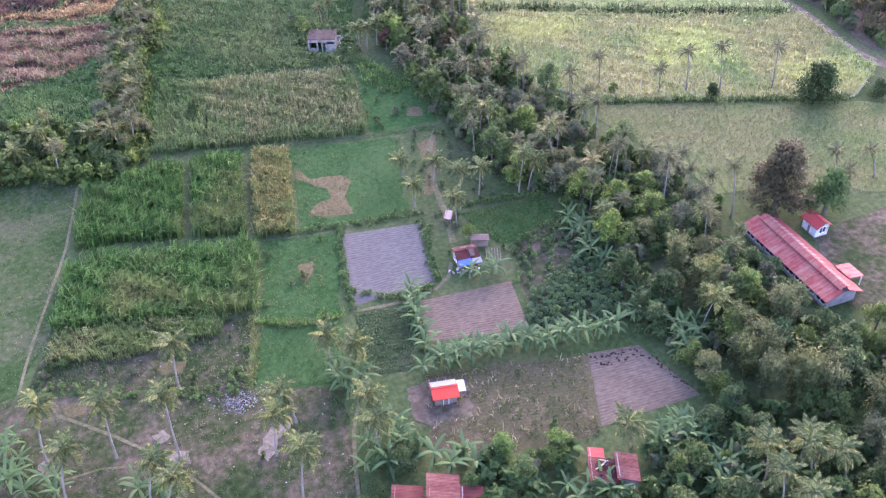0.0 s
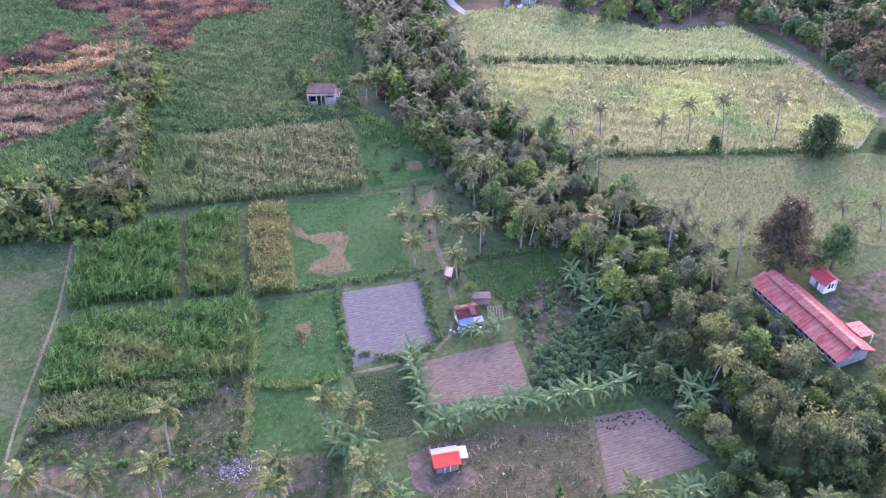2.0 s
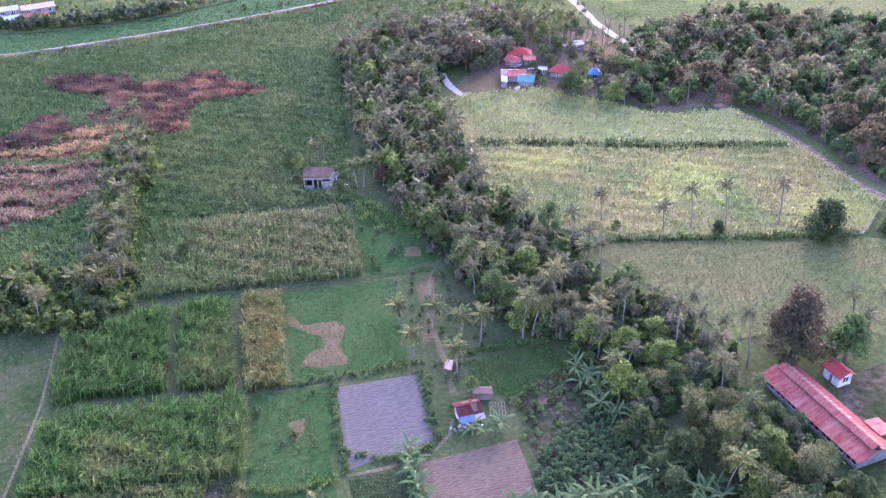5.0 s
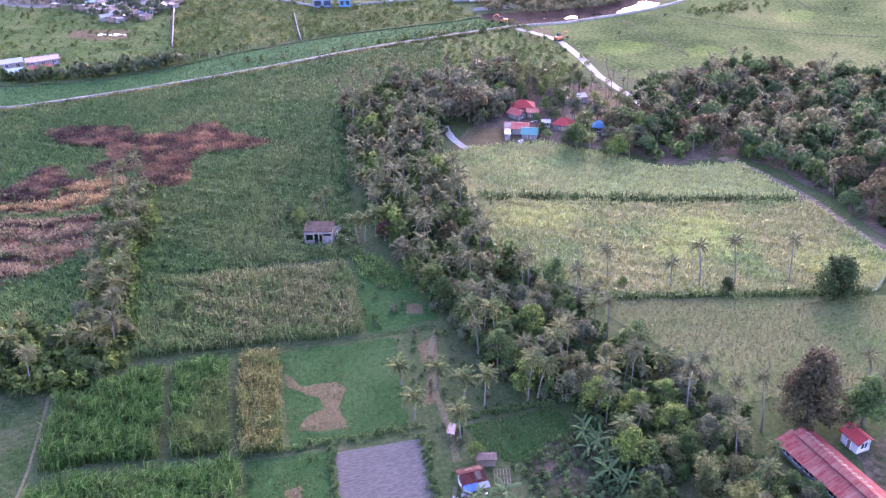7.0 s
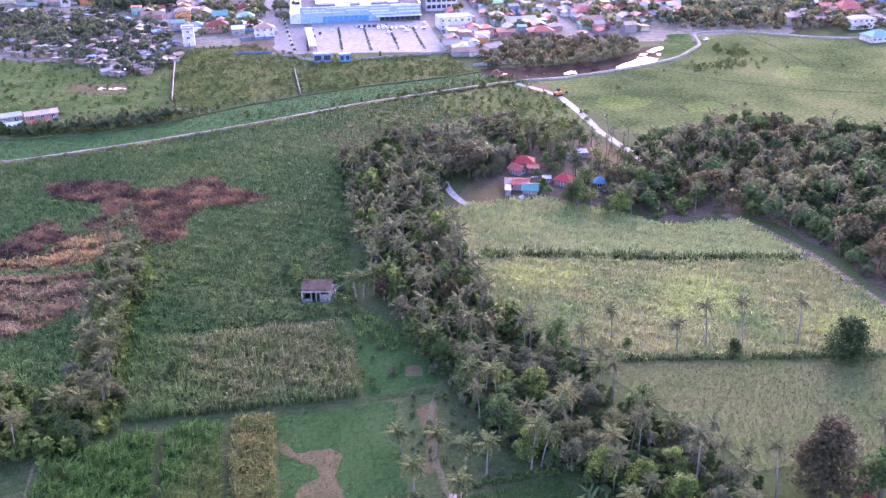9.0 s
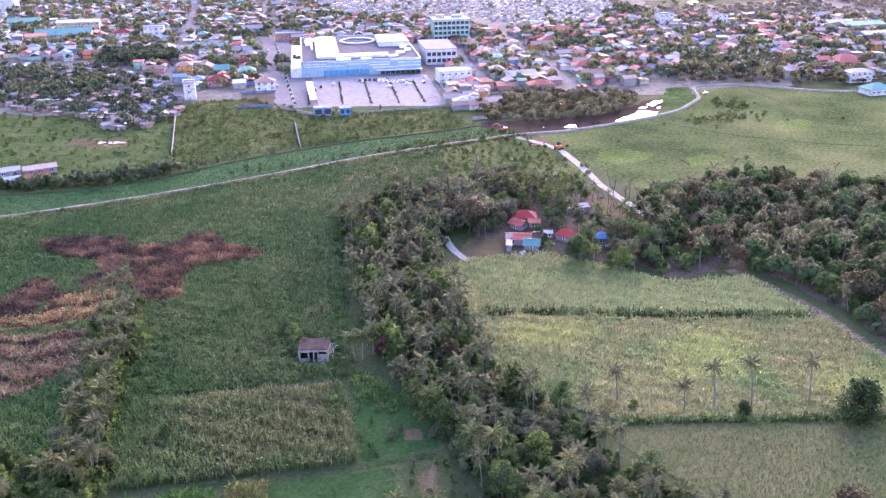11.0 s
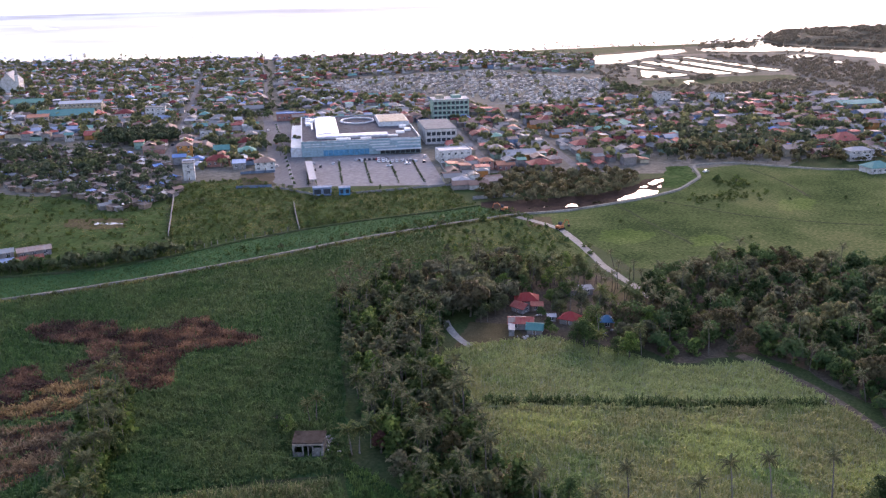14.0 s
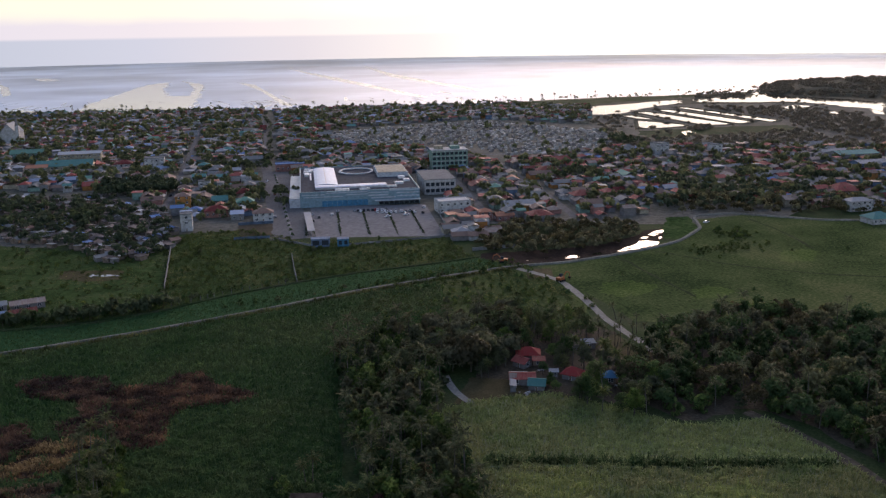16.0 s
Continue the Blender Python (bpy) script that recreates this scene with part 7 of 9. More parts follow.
for ax in (-1.9, 0.3):
    bm = bmesh.new()
    tube(bm, [(ax, -3.1, -0.1), (ax, -3.1, 1.72)], [0.05, 0.04], 6)
    part("post", mesh_bm("post", bm, M_WOOD), hut2)
bm = bmesh.new()
slab(bm, [(0.5, -3.0, 1.6), (2.2, -3.0, 1.6), (2.2, -1.85, 1.95), (0.5, -1.85, 1.95)], 0.04)
part("awning", mesh_bm("awning", bm, R_DULL), hut2, "dull grey sheet awning")
for px_, py_, w, h in ((0.9, -0.9, 0.9, 1.3), (-0.2, 0.8, 1.1, 0.8), (1.4, 0.5, 0.8, 0.9)):
    z = 2.14 + 0.7 * (1 - abs(py_) / 1.6)
    bm = bmesh.new()
    slab(bm, [(px_ - w / 2, py_ - h / 2, z + 0.08 + 0.22 * h * (py_ > 0) - 0.22 * h * (py_ < 0)), (px_ + w / 2, py_ - h / 2, z + 0.08 + 0.22 * h * (py_ > 0) - 0.22 * h * (py_ < 0)), (px_ + w / 2, py_ + h / 2, z + 0.08 - 0.22 * h * (py_ > 0) + 0.22 * h * (py_ < 0)), (px_ - w / 2, py_ + h / 2, z + 0.08 - 0.22 * h * (py_ > 0) + 0.22 * h * (py_ < 0))], 0.03)
    part("roof_patch", mesh_bm("roof_patch", bm, R_DARKRUST), hut2, "dark rust-streaked patch of sheet")
CX, CY = (42.6, 108.6)
bm = bmesh.new()
for i in range(34):
    v = box(bm, -0.16, 0.16, -0.1, 0.1, 0, 0.16, int(RNG.integers(3)))
    bmesh.ops.transform(bm, matrix=pose(CX + RNG.normal() * 1.3, CY + RNG.normal() * 0.6, 0.04, 0, 0, RNG.uniform(0, 360)) @ Matrix.Scale(RNG.uniform(0.6, 1.5), 4), verts=v)
solid("yard_clutter", mesh_bm("yard_clutter", bm, M_WOOD, M_STEEL, M_PLASTER[1]), "crates, tins and scrap before the hut", "clutter", kind="stuff")
house(*(47.6, 114.3), -20, 3.0, 1.2, 1.6, 0.25, "shed", M_WOOD, R_DARKRUST, "low lean-to shed with an old brown roof", 0.2, fit=-1, name="shed")
house(*(45.0, 123.5), 62, 2.6, 1.1, 1.0, 0.2, "shed", M_WOOD, R_RUST, "pale covered farm cart or pen", 0.1, fit=-1, name="animal_pen")
bm = bmesh.new()
for i in range(6):
    tube(bm, [(i * 0.5 - 1.25, -1.6, 0.0), (i * 0.5 - 1.25, -1.6, 1.1), (i * 0.5 - 1.25, 1.6, 1.1), (i * 0.5 - 1.25, 1.6, 0.0)], [0.04] * 4, 5)
for yy in (-1.6, -0.5, 0.5, 1.6):
    tube(bm, [(-1.3, yy, 1.14), (1.3, yy, 1.14)], [0.035] * 2, 5)
solid("trellis", mesh_bm("trellis", bm, M_WOOD), "weathered pole trellis beside the hut", "trellis", pose(*(48.4, 109.7), 0, 0, 0, -20))
M_MAROONISH = paint("rusty_dark_roof", (0.05, 0.04, 0.032), 0.95, dirt=0.5, spec=0.03)
M_RUIN = surface("stained_concrete", [(0.08, 0.078, 0.068), (0.14, 0.134, 0.12), (0.21, 0.203, 0.185)], 1.5, 0.4, (0.3, 0.7))
# half-built shell among the cane
ruin = thing("ruined_house", "grey unfinished concrete house shell with empty openings", "house", pose(*(40.7, 202.3), 0, 0, 0, -21))
RUIN_WALLS = [(a, a + 0.35, -2.6, -2.35, 0.0, 3.0) for a in (-3.4, -1.3, 0.9, 3.05)] + [(-3.04, -1.31, -2.58, -2.4, 0.0, 1.0), (1.26, 3.04, -2.58, -2.4, 0.0, 2.1), (-3.04, -1.31, -2.58, -2.4, 2.55, 3.0), (-0.94, 0.89, -2.58, -2.4, 2.6, 3.0), (1.26, 3.04, -2.58, -2.4, 2.7, 3.0)]
RUIN_WALLS += [(-3.4, 3.4, 2.4, 2.6, 0.0, 3.0), (-3.4, -3.2, -2.39, 2.39, 0.0, 2.9), (3.2, 3.4, -2.39, 2.39, 0.0, 2.6), (-0.1, 0.1, -2.39, 2.39, 0.0, 2.7)]
for x0, x1, y0, y1, z0, z1 in RUIN_WALLS:
    bm = bmesh.new()
    box(bm, x0, x1, y0, y1, z0 - 0.1 * (z0 == 0), z1)
    part("wall", mesh_bm("wall", bm, M_RUIN), ruin)
bm = bmesh.new()
slab(bm, [(-3.6, -2.1, 3.1), (3.2, -2.1, 3.1), (3.6, 2.8, 3.5), (-3.6, 2.8, 3.5)], 0.1)
part("roof_slab", mesh_bm("roof_slab", bm, M_MAROONISH), ruin, "sagging rusty sheet roof")
bm = bmesh.new()
for i in range(46):
    v = box(bm, -0.2, 0.2, -0.15, 0.15, 0, 0.16, int(RNG.integers(3)))
    bmesh.ops.transform(bm, matrix=pose(45.3 + RNG.normal() * 0.8, 203.4 + RNG.normal() * 1.8, 0.05 + 0.4 * RNG.random(), *RNG.uniform(-30, 30, 2), RNG.uniform(0, 360)) @ Matrix.Scale(RNG.uniform(0.8, 2.2), 4), verts=v)
solid("rubble_heap", mesh_bm("rubble_heap", bm, M_TRIM, M_PLASTER[2], M_PLASTER[7]), "pale sacks and rubble heaped beside the house shell", "rubble", kind="stuff")

# the long red-roofed building and the small house beside it
LX, LY, LTURN, LW, LD = (97.1, 88.7, -89.0, 22.7, 7.6)
shed = thing("long_building", "long low building under faded red corrugated roofs", "building", pose(LX, LY, 0, 0, 0, LTURN))
bm = bmesh.new()
box(bm, -LW / 2 + 0.8, LW / 2 - 0.8, -LD / 2 + 0.9, LD / 2 - 0.6, -0.1, 2.5)
part("wall", mesh_bm("wall", bm, M_PLASTER[2]), shed)
for s in (-1, 1):
    bm = bmesh.new()
    slab(bm, [(-LW / 2, s * LD / 2, 2.3), (LW / 2, s * LD / 2, 2.3), (LW / 2, s * 0.55, 3.6), (-LW / 2, s * 0.55, 3.6)][::s], 0.1)
    part("roof", mesh_bm("roof", bm, R_RED if s > 0 else R_RUSTRED), shed)
    bm = bmesh.new()
    slab(bm, [(-LW / 2 + 1, s * 1.1, 3.85), (LW / 2 - 0.4, s * 1.1, 3.85), (LW / 2 - 0.4, 0.0, 4.35), (-LW / 2 + 1, 0.0, 4.35)][::s], 0.07)
    ridge = part("ridge_roof", mesh_bm("ridge_roof", bm, R_RUSTRED), shed, "raised rusty ridge vent roof")
bm = bmesh.new()
for s in (-0.5, 0.45):
    box(bm, -LW / 2 + 1.2, LW / 2 - 0.6, s, s + 0.06, 3.4, 4.05)
part("vent_wall", mesh_bm("vent_wall", bm, M_STEEL), shed)
for i in range(14):
    f = -LW / 2 + 2.2 + i * (LW * 0.62) / 14
    bm = bmesh.new()
    slab(bm, [(f, 0.12, 4.40), (f + 0.5, 0.12, 4.40), (f + 0.5, 1.15, 3.93), (f, 1.15, 3.93)], 0.04)
    part("roof_panel", mesh_bm("roof_panel", bm, R_BROWN), ridge, "darker ridge panel")
bm = bmesh.new()
slab(bm, [(LW * 0.20, LD / 2 - 0.2, 2.6), (LW * 0.36, LD / 2 - 0.2, 2.6), (LW * 0.36, LD / 2 + 3.0, 2.2), (LW * 0.20, LD / 2 + 3.0, 2.2)], 0.1)
part("porch_roof", mesh_bm("porch_roof", bm, R_RUSTRED), shed, "faded red porch roof")
for fx in (0.21, 0.35):
    bm = bmesh.new()
    tube(bm, [(LW * fx, LD / 2 + 2.8, -0.1), (LW * fx, LD / 2 + 2.8, 2.16)], [0.09, 0.09], 6)
    part("post", mesh_bm("post", bm, M_TRIM), shed)
for i in range(8):
    part("window", WIDE_WINDOW, shed, at=pose(-LW / 2 + 2 + i * (LW - 4) / 7, -LD / 2 + 0.87, 0.8))
    part("window", WIDE_WINDOW, shed, at=pose(-LW / 2 + 2 + i * (LW - 4) / 7, LD / 2 - 0.57, 0.8, 0, 0, 180))
house(*(106.6, 96.0), LTURN, 3.6, 2.7, 2.5, 0.8, "gable", M_PLASTER[0], R_BRIGHT, "small white house with a bright red gable roof", 0.45, name="small_house")
# roofs by the lower edge
house(*(17.7, 65.7), 70, 3.6, 3.6, 2.5, 0.5, "shed", M_PLASTER[7], R_MAROON, "low outbuilding with a dark red sheet roof", 0.3, fit=1)
house(*(22.4, 65.0), 70, 4.6, 3.8, 2.9, 0.6, "shed", M_PLASTER[7], R_STREAKED, "house with a streaked rusty red sheet roof", 0.3)
house(*(25.7, 63.1), 70, 3.0, 2.6, 2.4, 0.4, "shed", M_PLASTER[7], R_MAROON, "small annexe with a dull red roof", 0.3, fit=1)
house(*(43.7, 60.6), 68, 3.4, 3.6, 2.6, 0.6, "shed", M_PLASTER[7], R_MAROON, "house with a dark red roof and stored clutter", 0.3, fit=1)
house(*(46.8, 59.9), 68, 3.8, 2.6, 2.8, 0.7, "shed", M_PLASTER[7], R_STREAKED, "red-roofed house beside the banana plants", 0.3, fit=1)
house(*(44.0, 63.4), 68, 1.6, 1.8, 2.7, 0.3, "shed", M_PLASTER[7], R_BRIGHT, "small porch with an orange-red roof", 0.2, fit=0, name="porch")
# litter heap
M_RUBBISH = paint("faded_plastic_scrap", (0.09, 0.1, 0.12), 0.6, dirt=0.4)
bm = bmesh.new()
for i in range(330):
    x, y = RNG.normal(size=2) * (1.5, 1.1)
    m = pose(x * (1 + 0.25 * y), y, 0.05 + 0.4 * max(0, 1 - math.hypot(x, y) / 2.2) * RNG.random(), *RNG.uniform(-40, 40, 2), RNG.uniform(0, 360))
    v = box(bm, -0.14, 0.14, -0.1, 0.1, 0, 0.07, int(RNG.integers(4)))
    bmesh.ops.transform(bm, matrix=m @ Matrix.Scale(RNG.uniform(0.3, 0.9) * (1.6 if RNG.random() < 0.1 else 1), 4), verts=v)
tagged(solid("litter_heap", mesh_bm("litter_heap", bm, M_PLASTER[2], M_WOOD, M_PLASTER[7], M_RUBBISH), "scattered heap of pale litter on the ground", "litter", pose(*(0.1, 92.6), 0), kind="stuff"))

# the hamlet
house(*(125.8, 267.4), -25, 6.6, 5.0, 2.2, 1.5, "hip", M_PLASTER[7], R_BRIGHT, "hamlet house with a bright red hip roof", 0.7)
house(*(121.0, 261.6), -65, 4.6, 3.8, 2.0, 1.0, "gable", M_PLASTER[7], R_TOWNRED, "hamlet house with a maroon sheet roof", 0.5)
house(*(126.0, 260.4), -25, 3.4, 2.4, 1.9, 0.5, "shed", M_WOOD, R_RUSTRED, "low annexe with a rusty red roof", 0.4, fit=1)
patched = house(*(115.4, 250.0), -25, 7.2, 5.2, 2.2, 0.9, "gable", M_PLASTER[7], R_TOWNRED, "hamlet house with patched red and zinc roof", 0.4)
house(*(117.4, 244.4), -32, 4.4, 4.0, 1.9, 1.1, "gable", M_PLASTER[7], R_TEAL, "hamlet house with a teal sheet roof", 0.5)
house(*(111.0, 247.0), 65, 6.0, 1.6, 2.0, 0.3, "shed", M_PLASTER[2], R_ZINC, "narrow grey lean-to along the house", 0.2, fit=1)
house(*(130.6, 247.0), -50, 5.2, 4.4, 2.2, 1.5, "hip", M_PLASTER[2], R_BRIGHT, "small house with a vivid red hip roof", 0.6)
house(*(126.0, 250.4), -25, 2.4, 1.8, 1.8, 0.3, "shed", M_PLASTER[7], R_ZINC, "pale-roofed outhouse beside the red house", 0.3, fit=1, name="outhouse")
house(*(138.7, 239.4), -25, 3.0, 3.0, 2.9, 1.2, "hip", M_WOOD, R_AZURE, "raised hut with a small blue hip roof", 0.6, fit=1, name="hut")
house(*(147.5, 267.5), -12, 4.0, 3.0, 2.2, 0.4, "shed", M_PLASTER[7], R_ZINC, "pale hamlet shed beside the palm grove", 0.3, fit=1)
house(*(142.0, 268.5), -12, 8.5, 1.6, 1.8, 0.2, "shed", M_PLASTER[7], R_RUST, "long low rusty shed", 0.2, fit=-1, name="shed")
bm = bmesh.new()
for k in range(40):
    x, y = ((112.0, 241.5), (124.5, 256.0), (133.5, 243.0), (140.5, 236.5), (136.5, 236.0))[k % 5]
    v = box(bm, -0.2, 0.2, -0.15, 0.15, 0, 0.2, k % 3)
    bmesh.ops.transform(bm, matrix=pose(x + RNG.normal() * 1.3, y + RNG.normal() * 1.0, 0.06, 0, 0, RNG.uniform(0, 360)) @ Matrix.Scale(RNG.uniform(0.7, 2.4), 4), verts=v)
solid("yard_clutter", mesh_bm("yard_clutter", bm, M_PLASTER[0], M_WOOD, R_ZINC), "washing, tins and timber strewn between the houses", "clutter", kind="stuff")
bm = bmesh.new()
slab(bm, [(-3.9, 0.2, 3.03), (1.6, 0.2, 3.03), (1.6, 2.9, 2.1), (-3.9, 2.9, 2.1)], 0.03)
part("roof_patch", mesh_bm("roof_patch", bm, R_ZINC), patched, "pale zinc sheets over the rear slope", pose(0, 0, 0.1))
bm = bmesh.new()
slab(bm, [(-3.9, -2.4, 2.27), (-1.6, -2.4, 2.27), (-1.6, -0.3, 3.0), (-3.9, -0.3, 3.0)], 0.03)
part("roof_patch", mesh_bm("roof_patch", bm, R_RUST), patched, "rusted sheet on the front slope", pose(0, 0, 0.1))
# old tyres and timber kept on the red roof
RX, RY = (43.7, 60.6)
bm = bmesh.new()
tube(bm, [(0.32 * math.cos(a), 0.32 * math.sin(a), 0.1) for a in np.linspace(0, 2 * math.pi, 15)], [0.1] * 15, 6, caps=False)
M_RUBBER = paint("old_rubber", (0.02, 0.02, 0.022), 0.85)
TYRE = mesh_bm("tyre", bm, M_RUBBER)
for dx, dy in ((-1.2, 0.5), (-0.4, 0.9), (0.5, 0.7), (1.2, 1.0), (-0.9, -0.9), (0.8, -0.6), (1.9, 0.1)):
    solid("tyre", TYRE, "old black tyre weighing down the sheet roof", "tyre", pose(RX + dx, RY + dy, 2.95 + 0.08 * dx), "roof tyres")
for dx, dy, a in ((-0.4, 0.5, 12), (0.2, 0.75, 20), (0.5, 1.3, -35)):
    bm = bmesh.new()
    box(bm, -0.7, 0.7, -0.05, 0.05, 0, 0.07)
    solid("timber", mesh_bm("timber", bm, M_PLASTER[1]), "pale timber length lying on the roof", "timber", pose(RX + dx, RY + dy, 3.12, 0, -4, a))

bm = bmesh.new()
for x, y in np.concatenate([scatter(YARD, 3.2, 1.0, keep=0.35), scatter(WEEDS, 2.4, 1.0, keep=0.4), scatter([(-6.6, 101.3), (4.3, 98.4), (5.0, 85.1), (-6.5, 89.5)], 1.2, 1.0, keep=0.4)]):
    v = box(bm, -0.12, 0.12, -0.08, 0.08, 0.0, 0.05)
    bmesh.ops.transform(bm, matrix=pose(x, y, 0.05, *RNG.uniform(-15, 15, 2), RNG.uniform(0, 360)) @ Matrix.Scale(RNG.uniform(0.4, 1.0), 4), verts=v)
solid("scattered_litter", mesh_bm("scattered_litter", bm, M_PLASTER[2]), "pale scraps of litter strewn over the grove", "litter", kind="stuff")

# ---- the shopping centre ----
M_PANELW = paint("white_cladding", (0.38, 0.405, 0.425), 0.5, dirt=0.12)
M_PANELT = paint("grey_teal_cladding", (0.165, 0.25, 0.285), 0.5, dirt=0.12)
M_PANELB = paint("blue_glass_front", (0.05, 0.17, 0.27), 0.15, dirt=0.2)
M_DECK = paint("dark_roof_deck", (0.052, 0.058, 0.07), 0.9, dirt=0.3, spec=0.03)
M_VAULT = paint("pale_blue_skylight", (0.30, 0.38, 0.49), 0.4, dirt=0.1)
M_HEDGE = foliage("clipped_hedge", [(0.02, 0.04, 0.015), (0.04, 0.07, 0.025)])
MALL = TOWN @ pose(4, 43, 0, 0, 0, -4) @ Matrix.Diagonal((1.06, 1.04, 0.78, 1))
mall = thing("shopping_centre", "large pale blue and white shopping centre with flat roof", "shopping centre", MALL)


def mall_part(name, boxes, mat, label="", owner=None):
    bm = bmesh.new()
    for b in boxes:
        box(bm, *b)
    return part(name, mesh_bm(name, bm, mat), owner or mall, label)


body = mall_part("body", [(0, 68, 0, 98, -0.1, 11.0)], M_PANELT, "grey-teal clad main block")
mall_part("roof_deck", [(0.6, 67.4, 0.6, 97.4, 11.004, 11.15)], M_DECK, "dark flat roof deck")
for b in ((-0.05, 68.05, -0.05, 0.5, 11.0, 12.0), (-0.05, 68.05, 97.5, 98.05, 11.0, 12.0), (-0.05, 0.5, 0.51, 97.49, 11.0, 12.0), (67.5, 68.05, 0.51, 97.49, 11.0, 12.0)):
    mall_part("parapet", [b], M_PANELT)
for i, (x0, x1, z0, z1) in enumerate(((1, 14, 9.4, 10.0), (14.5, 38, 10.4, 11.0), (38.5, 50, 7.2, 8.2), (38.5, 50, 9.4, 10.2), (50.5, 67.8, 10.6, 11.5), (2, 24, 7.6, 8.2), (40, 54, 5.2, 6.2), (54.5, 67.5, 8.4, 9.2), (26, 38, 8.6, 9.2), (55, 67.5, 6.0, 6.8), (50.5, 62, 11.6, 12.4))):
    mall_part("facade_panel", [(x0, x1, -0.22, -0.06, z0, z1)], M_PANELW, "white facade strip")
for i in range(9):
    mall_part("glazing", [(12.2 + i * 2.9, 14.9 + i * 2.9, -0.16, -0.05, 0.3, 4.8)], M_PANELB, "blue glass front")
for i in range(8):
    mall_part("shop_front", [(44.5 + i * 2.9, 47.1 + i * 2.9, -0.14, -0.05, 0.2, 3.0)], M_GLASS)
mall_part("canopy", [(42, 68, -4.2, -0.24, 3.7, 4.1)], M_PANELW, "white entrance canopy")
mall_part("side_wing", [(-6.0, -0.1, 1.0, 86, -0.1, 7.0)], M_PANELW, "lower white side wing")
mall_part("wing_roof", [(-5.9, -0.2, 1.1, 85.9, 7.004, 7.2)], M_PANELT)
for i in range(12):
    mall_part("wing_window", [(-6.12, -6.01, 4 + i * 6.8, 8.4 + i * 6.8, 1.2, 5.2)], M_PANELB)


def vault(x0, x1, y0, y1, z0, h, along_y):
    bm = bmesh.new()
    n = 8
    prof = [(k / n, math.sin(math.pi * k / n) ** 0.6 * h) for k in range(n + 1)]
    if along_y:
        a = [bm.verts.new((x0 + (x1 - x0) * f, y0, z0 + z)) for f, z in prof]
        b = [bm.verts.new((x0 + (x1 - x0) * f, y1, z0 + z)) for f, z in prof]
    else:
        a = [bm.verts.new((x1, y0 + (y1 - y0) * f, z0 + z)) for f, z in prof]
        b = [bm.verts.new((x0, y0 + (y1 - y0) * f, z0 + z)) for f, z in prof]
    for i in range(n):
        bm.faces.new((a[i], a[i + 1], b[i + 1], b[i]))
    bm.faces.new(a[::-1])
    bm.faces.new(b)
    bmesh.ops.recalc_face_normals(bm, faces=bm.faces[:])
    return bm


part("skylight_wall", mesh_bm("skylight_wall", (lambda b: (box(b, 9, 22, 20.2, 88, 11.16, 12.6), b)[1])(bmesh.new()), M_PANELW), mall)
light = part("skylight", mesh_bm("skylight", vault(8.8, 22.2, 20.1, 88.2, 12.6, 0.9, True), M_VAULT), mall, "pale blue vaulted skylight")
mall_part("rib", [(15.3, 15.7, 20.3, 88, 13.3, 13.66)], M_STEEL, owner=light)
part("skylight_wall", mesh_bm("skylight_wall", (lambda b: (box(b, 9, 50, 11, 20, 11.16, 12.6), b)[1])(bmesh.new()), M_PANELW), mall)
part("skylight", mesh_bm("skylight", vault(8.8, 50.2, 10.8, 20.05, 12.6, 0.7, False), M_VAULT), mall, "pale blue vaulted skylight")
bm = bmesh.new()
tube(bm, [(36 + 10.5 * math.cos(t), 73 + 12 * math.sin(t), 12.0) for t in np.linspace(0, 2 * math.pi, 33)], [0.75] * 33, 6, caps=False)
part("roof_ring", mesh_bm("roof_ring", bm, M_PANELW), mall, "white oval roof ring")
mall_part("plant_house", [(48, 66.8, 48, 80, 11.16, 15.0)], M_PANELW, "white roof-top block")
mall_part("plant_roof", [(48.4, 66.4, 48.4, 79.6, 15.004, 15.3)], M_PLASTER[1], "cream roof of the block")
for i, (x0, y0, w, d, h) in enumerate(((3, 62, 3, 8, 1.6), (2.5, 74, 5, 3, 1.8), (6, 80, 2.5, 6, 1.4), (3, 84, 4, 2.5, 2.0), (56, 20, 5, 4, 1.4), (62, 28, 3.5, 5, 1.6), (50, 10, 6, 2.5, 1.2), (20, 4, 8, 3, 1.2), (34, 5, 6, 2.2, 1.0), (60, 40, 4, 4, 1.8))):
    mall_part("cooling_unit", [(x0, x0 + w, y0, y0 + d, 11.16, 11.16 + h), (x0 + 0.4, x0 + w - 0.4, y0 + 0.4, y0 + d - 0.4, 11.164 + h, 11.3 + h)], M_TRIM, "white roof cooling unit")
for i in range(5):
    mall_part("duct", [(6.2, 7.2, 44 + i * 5.2, 48.8 + i * 5.2, 11.5, 12.3)], M_TRIM)
annex = thing("commercial_building", "grey concrete annexe with a flat roof", "building", TOWN @ pose(84, 62, 0, 0, 0, -4))
mall_part("wall", [(0, 20, 0, 40, -0.1, 9.5)], M_PLASTER[0], owner=annex)
mall_part("roof", [(-0.2, 20.2, -0.2, 40.2, 9.504, 10.0)], M_CONCRETE, owner=annex)
for s in range(2):
    for i in range(6):
        mall_part("window", [(0.8 + i * 3.2, 3.2 + i * 3.2, -0.08, -0.01, 1.6 + s * 4, 3.8 + s * 4)], M_GLASS, owner=annex)
grn = thing("office_building", "green and white four-storey office block", "building", TOWN @ pose(110, 158, 0, 0, 0, -4))
mall_part("wall", [(0, 27, 0, 16, -0.1, 15.0)], M_PLASTER[3], owner=grn)
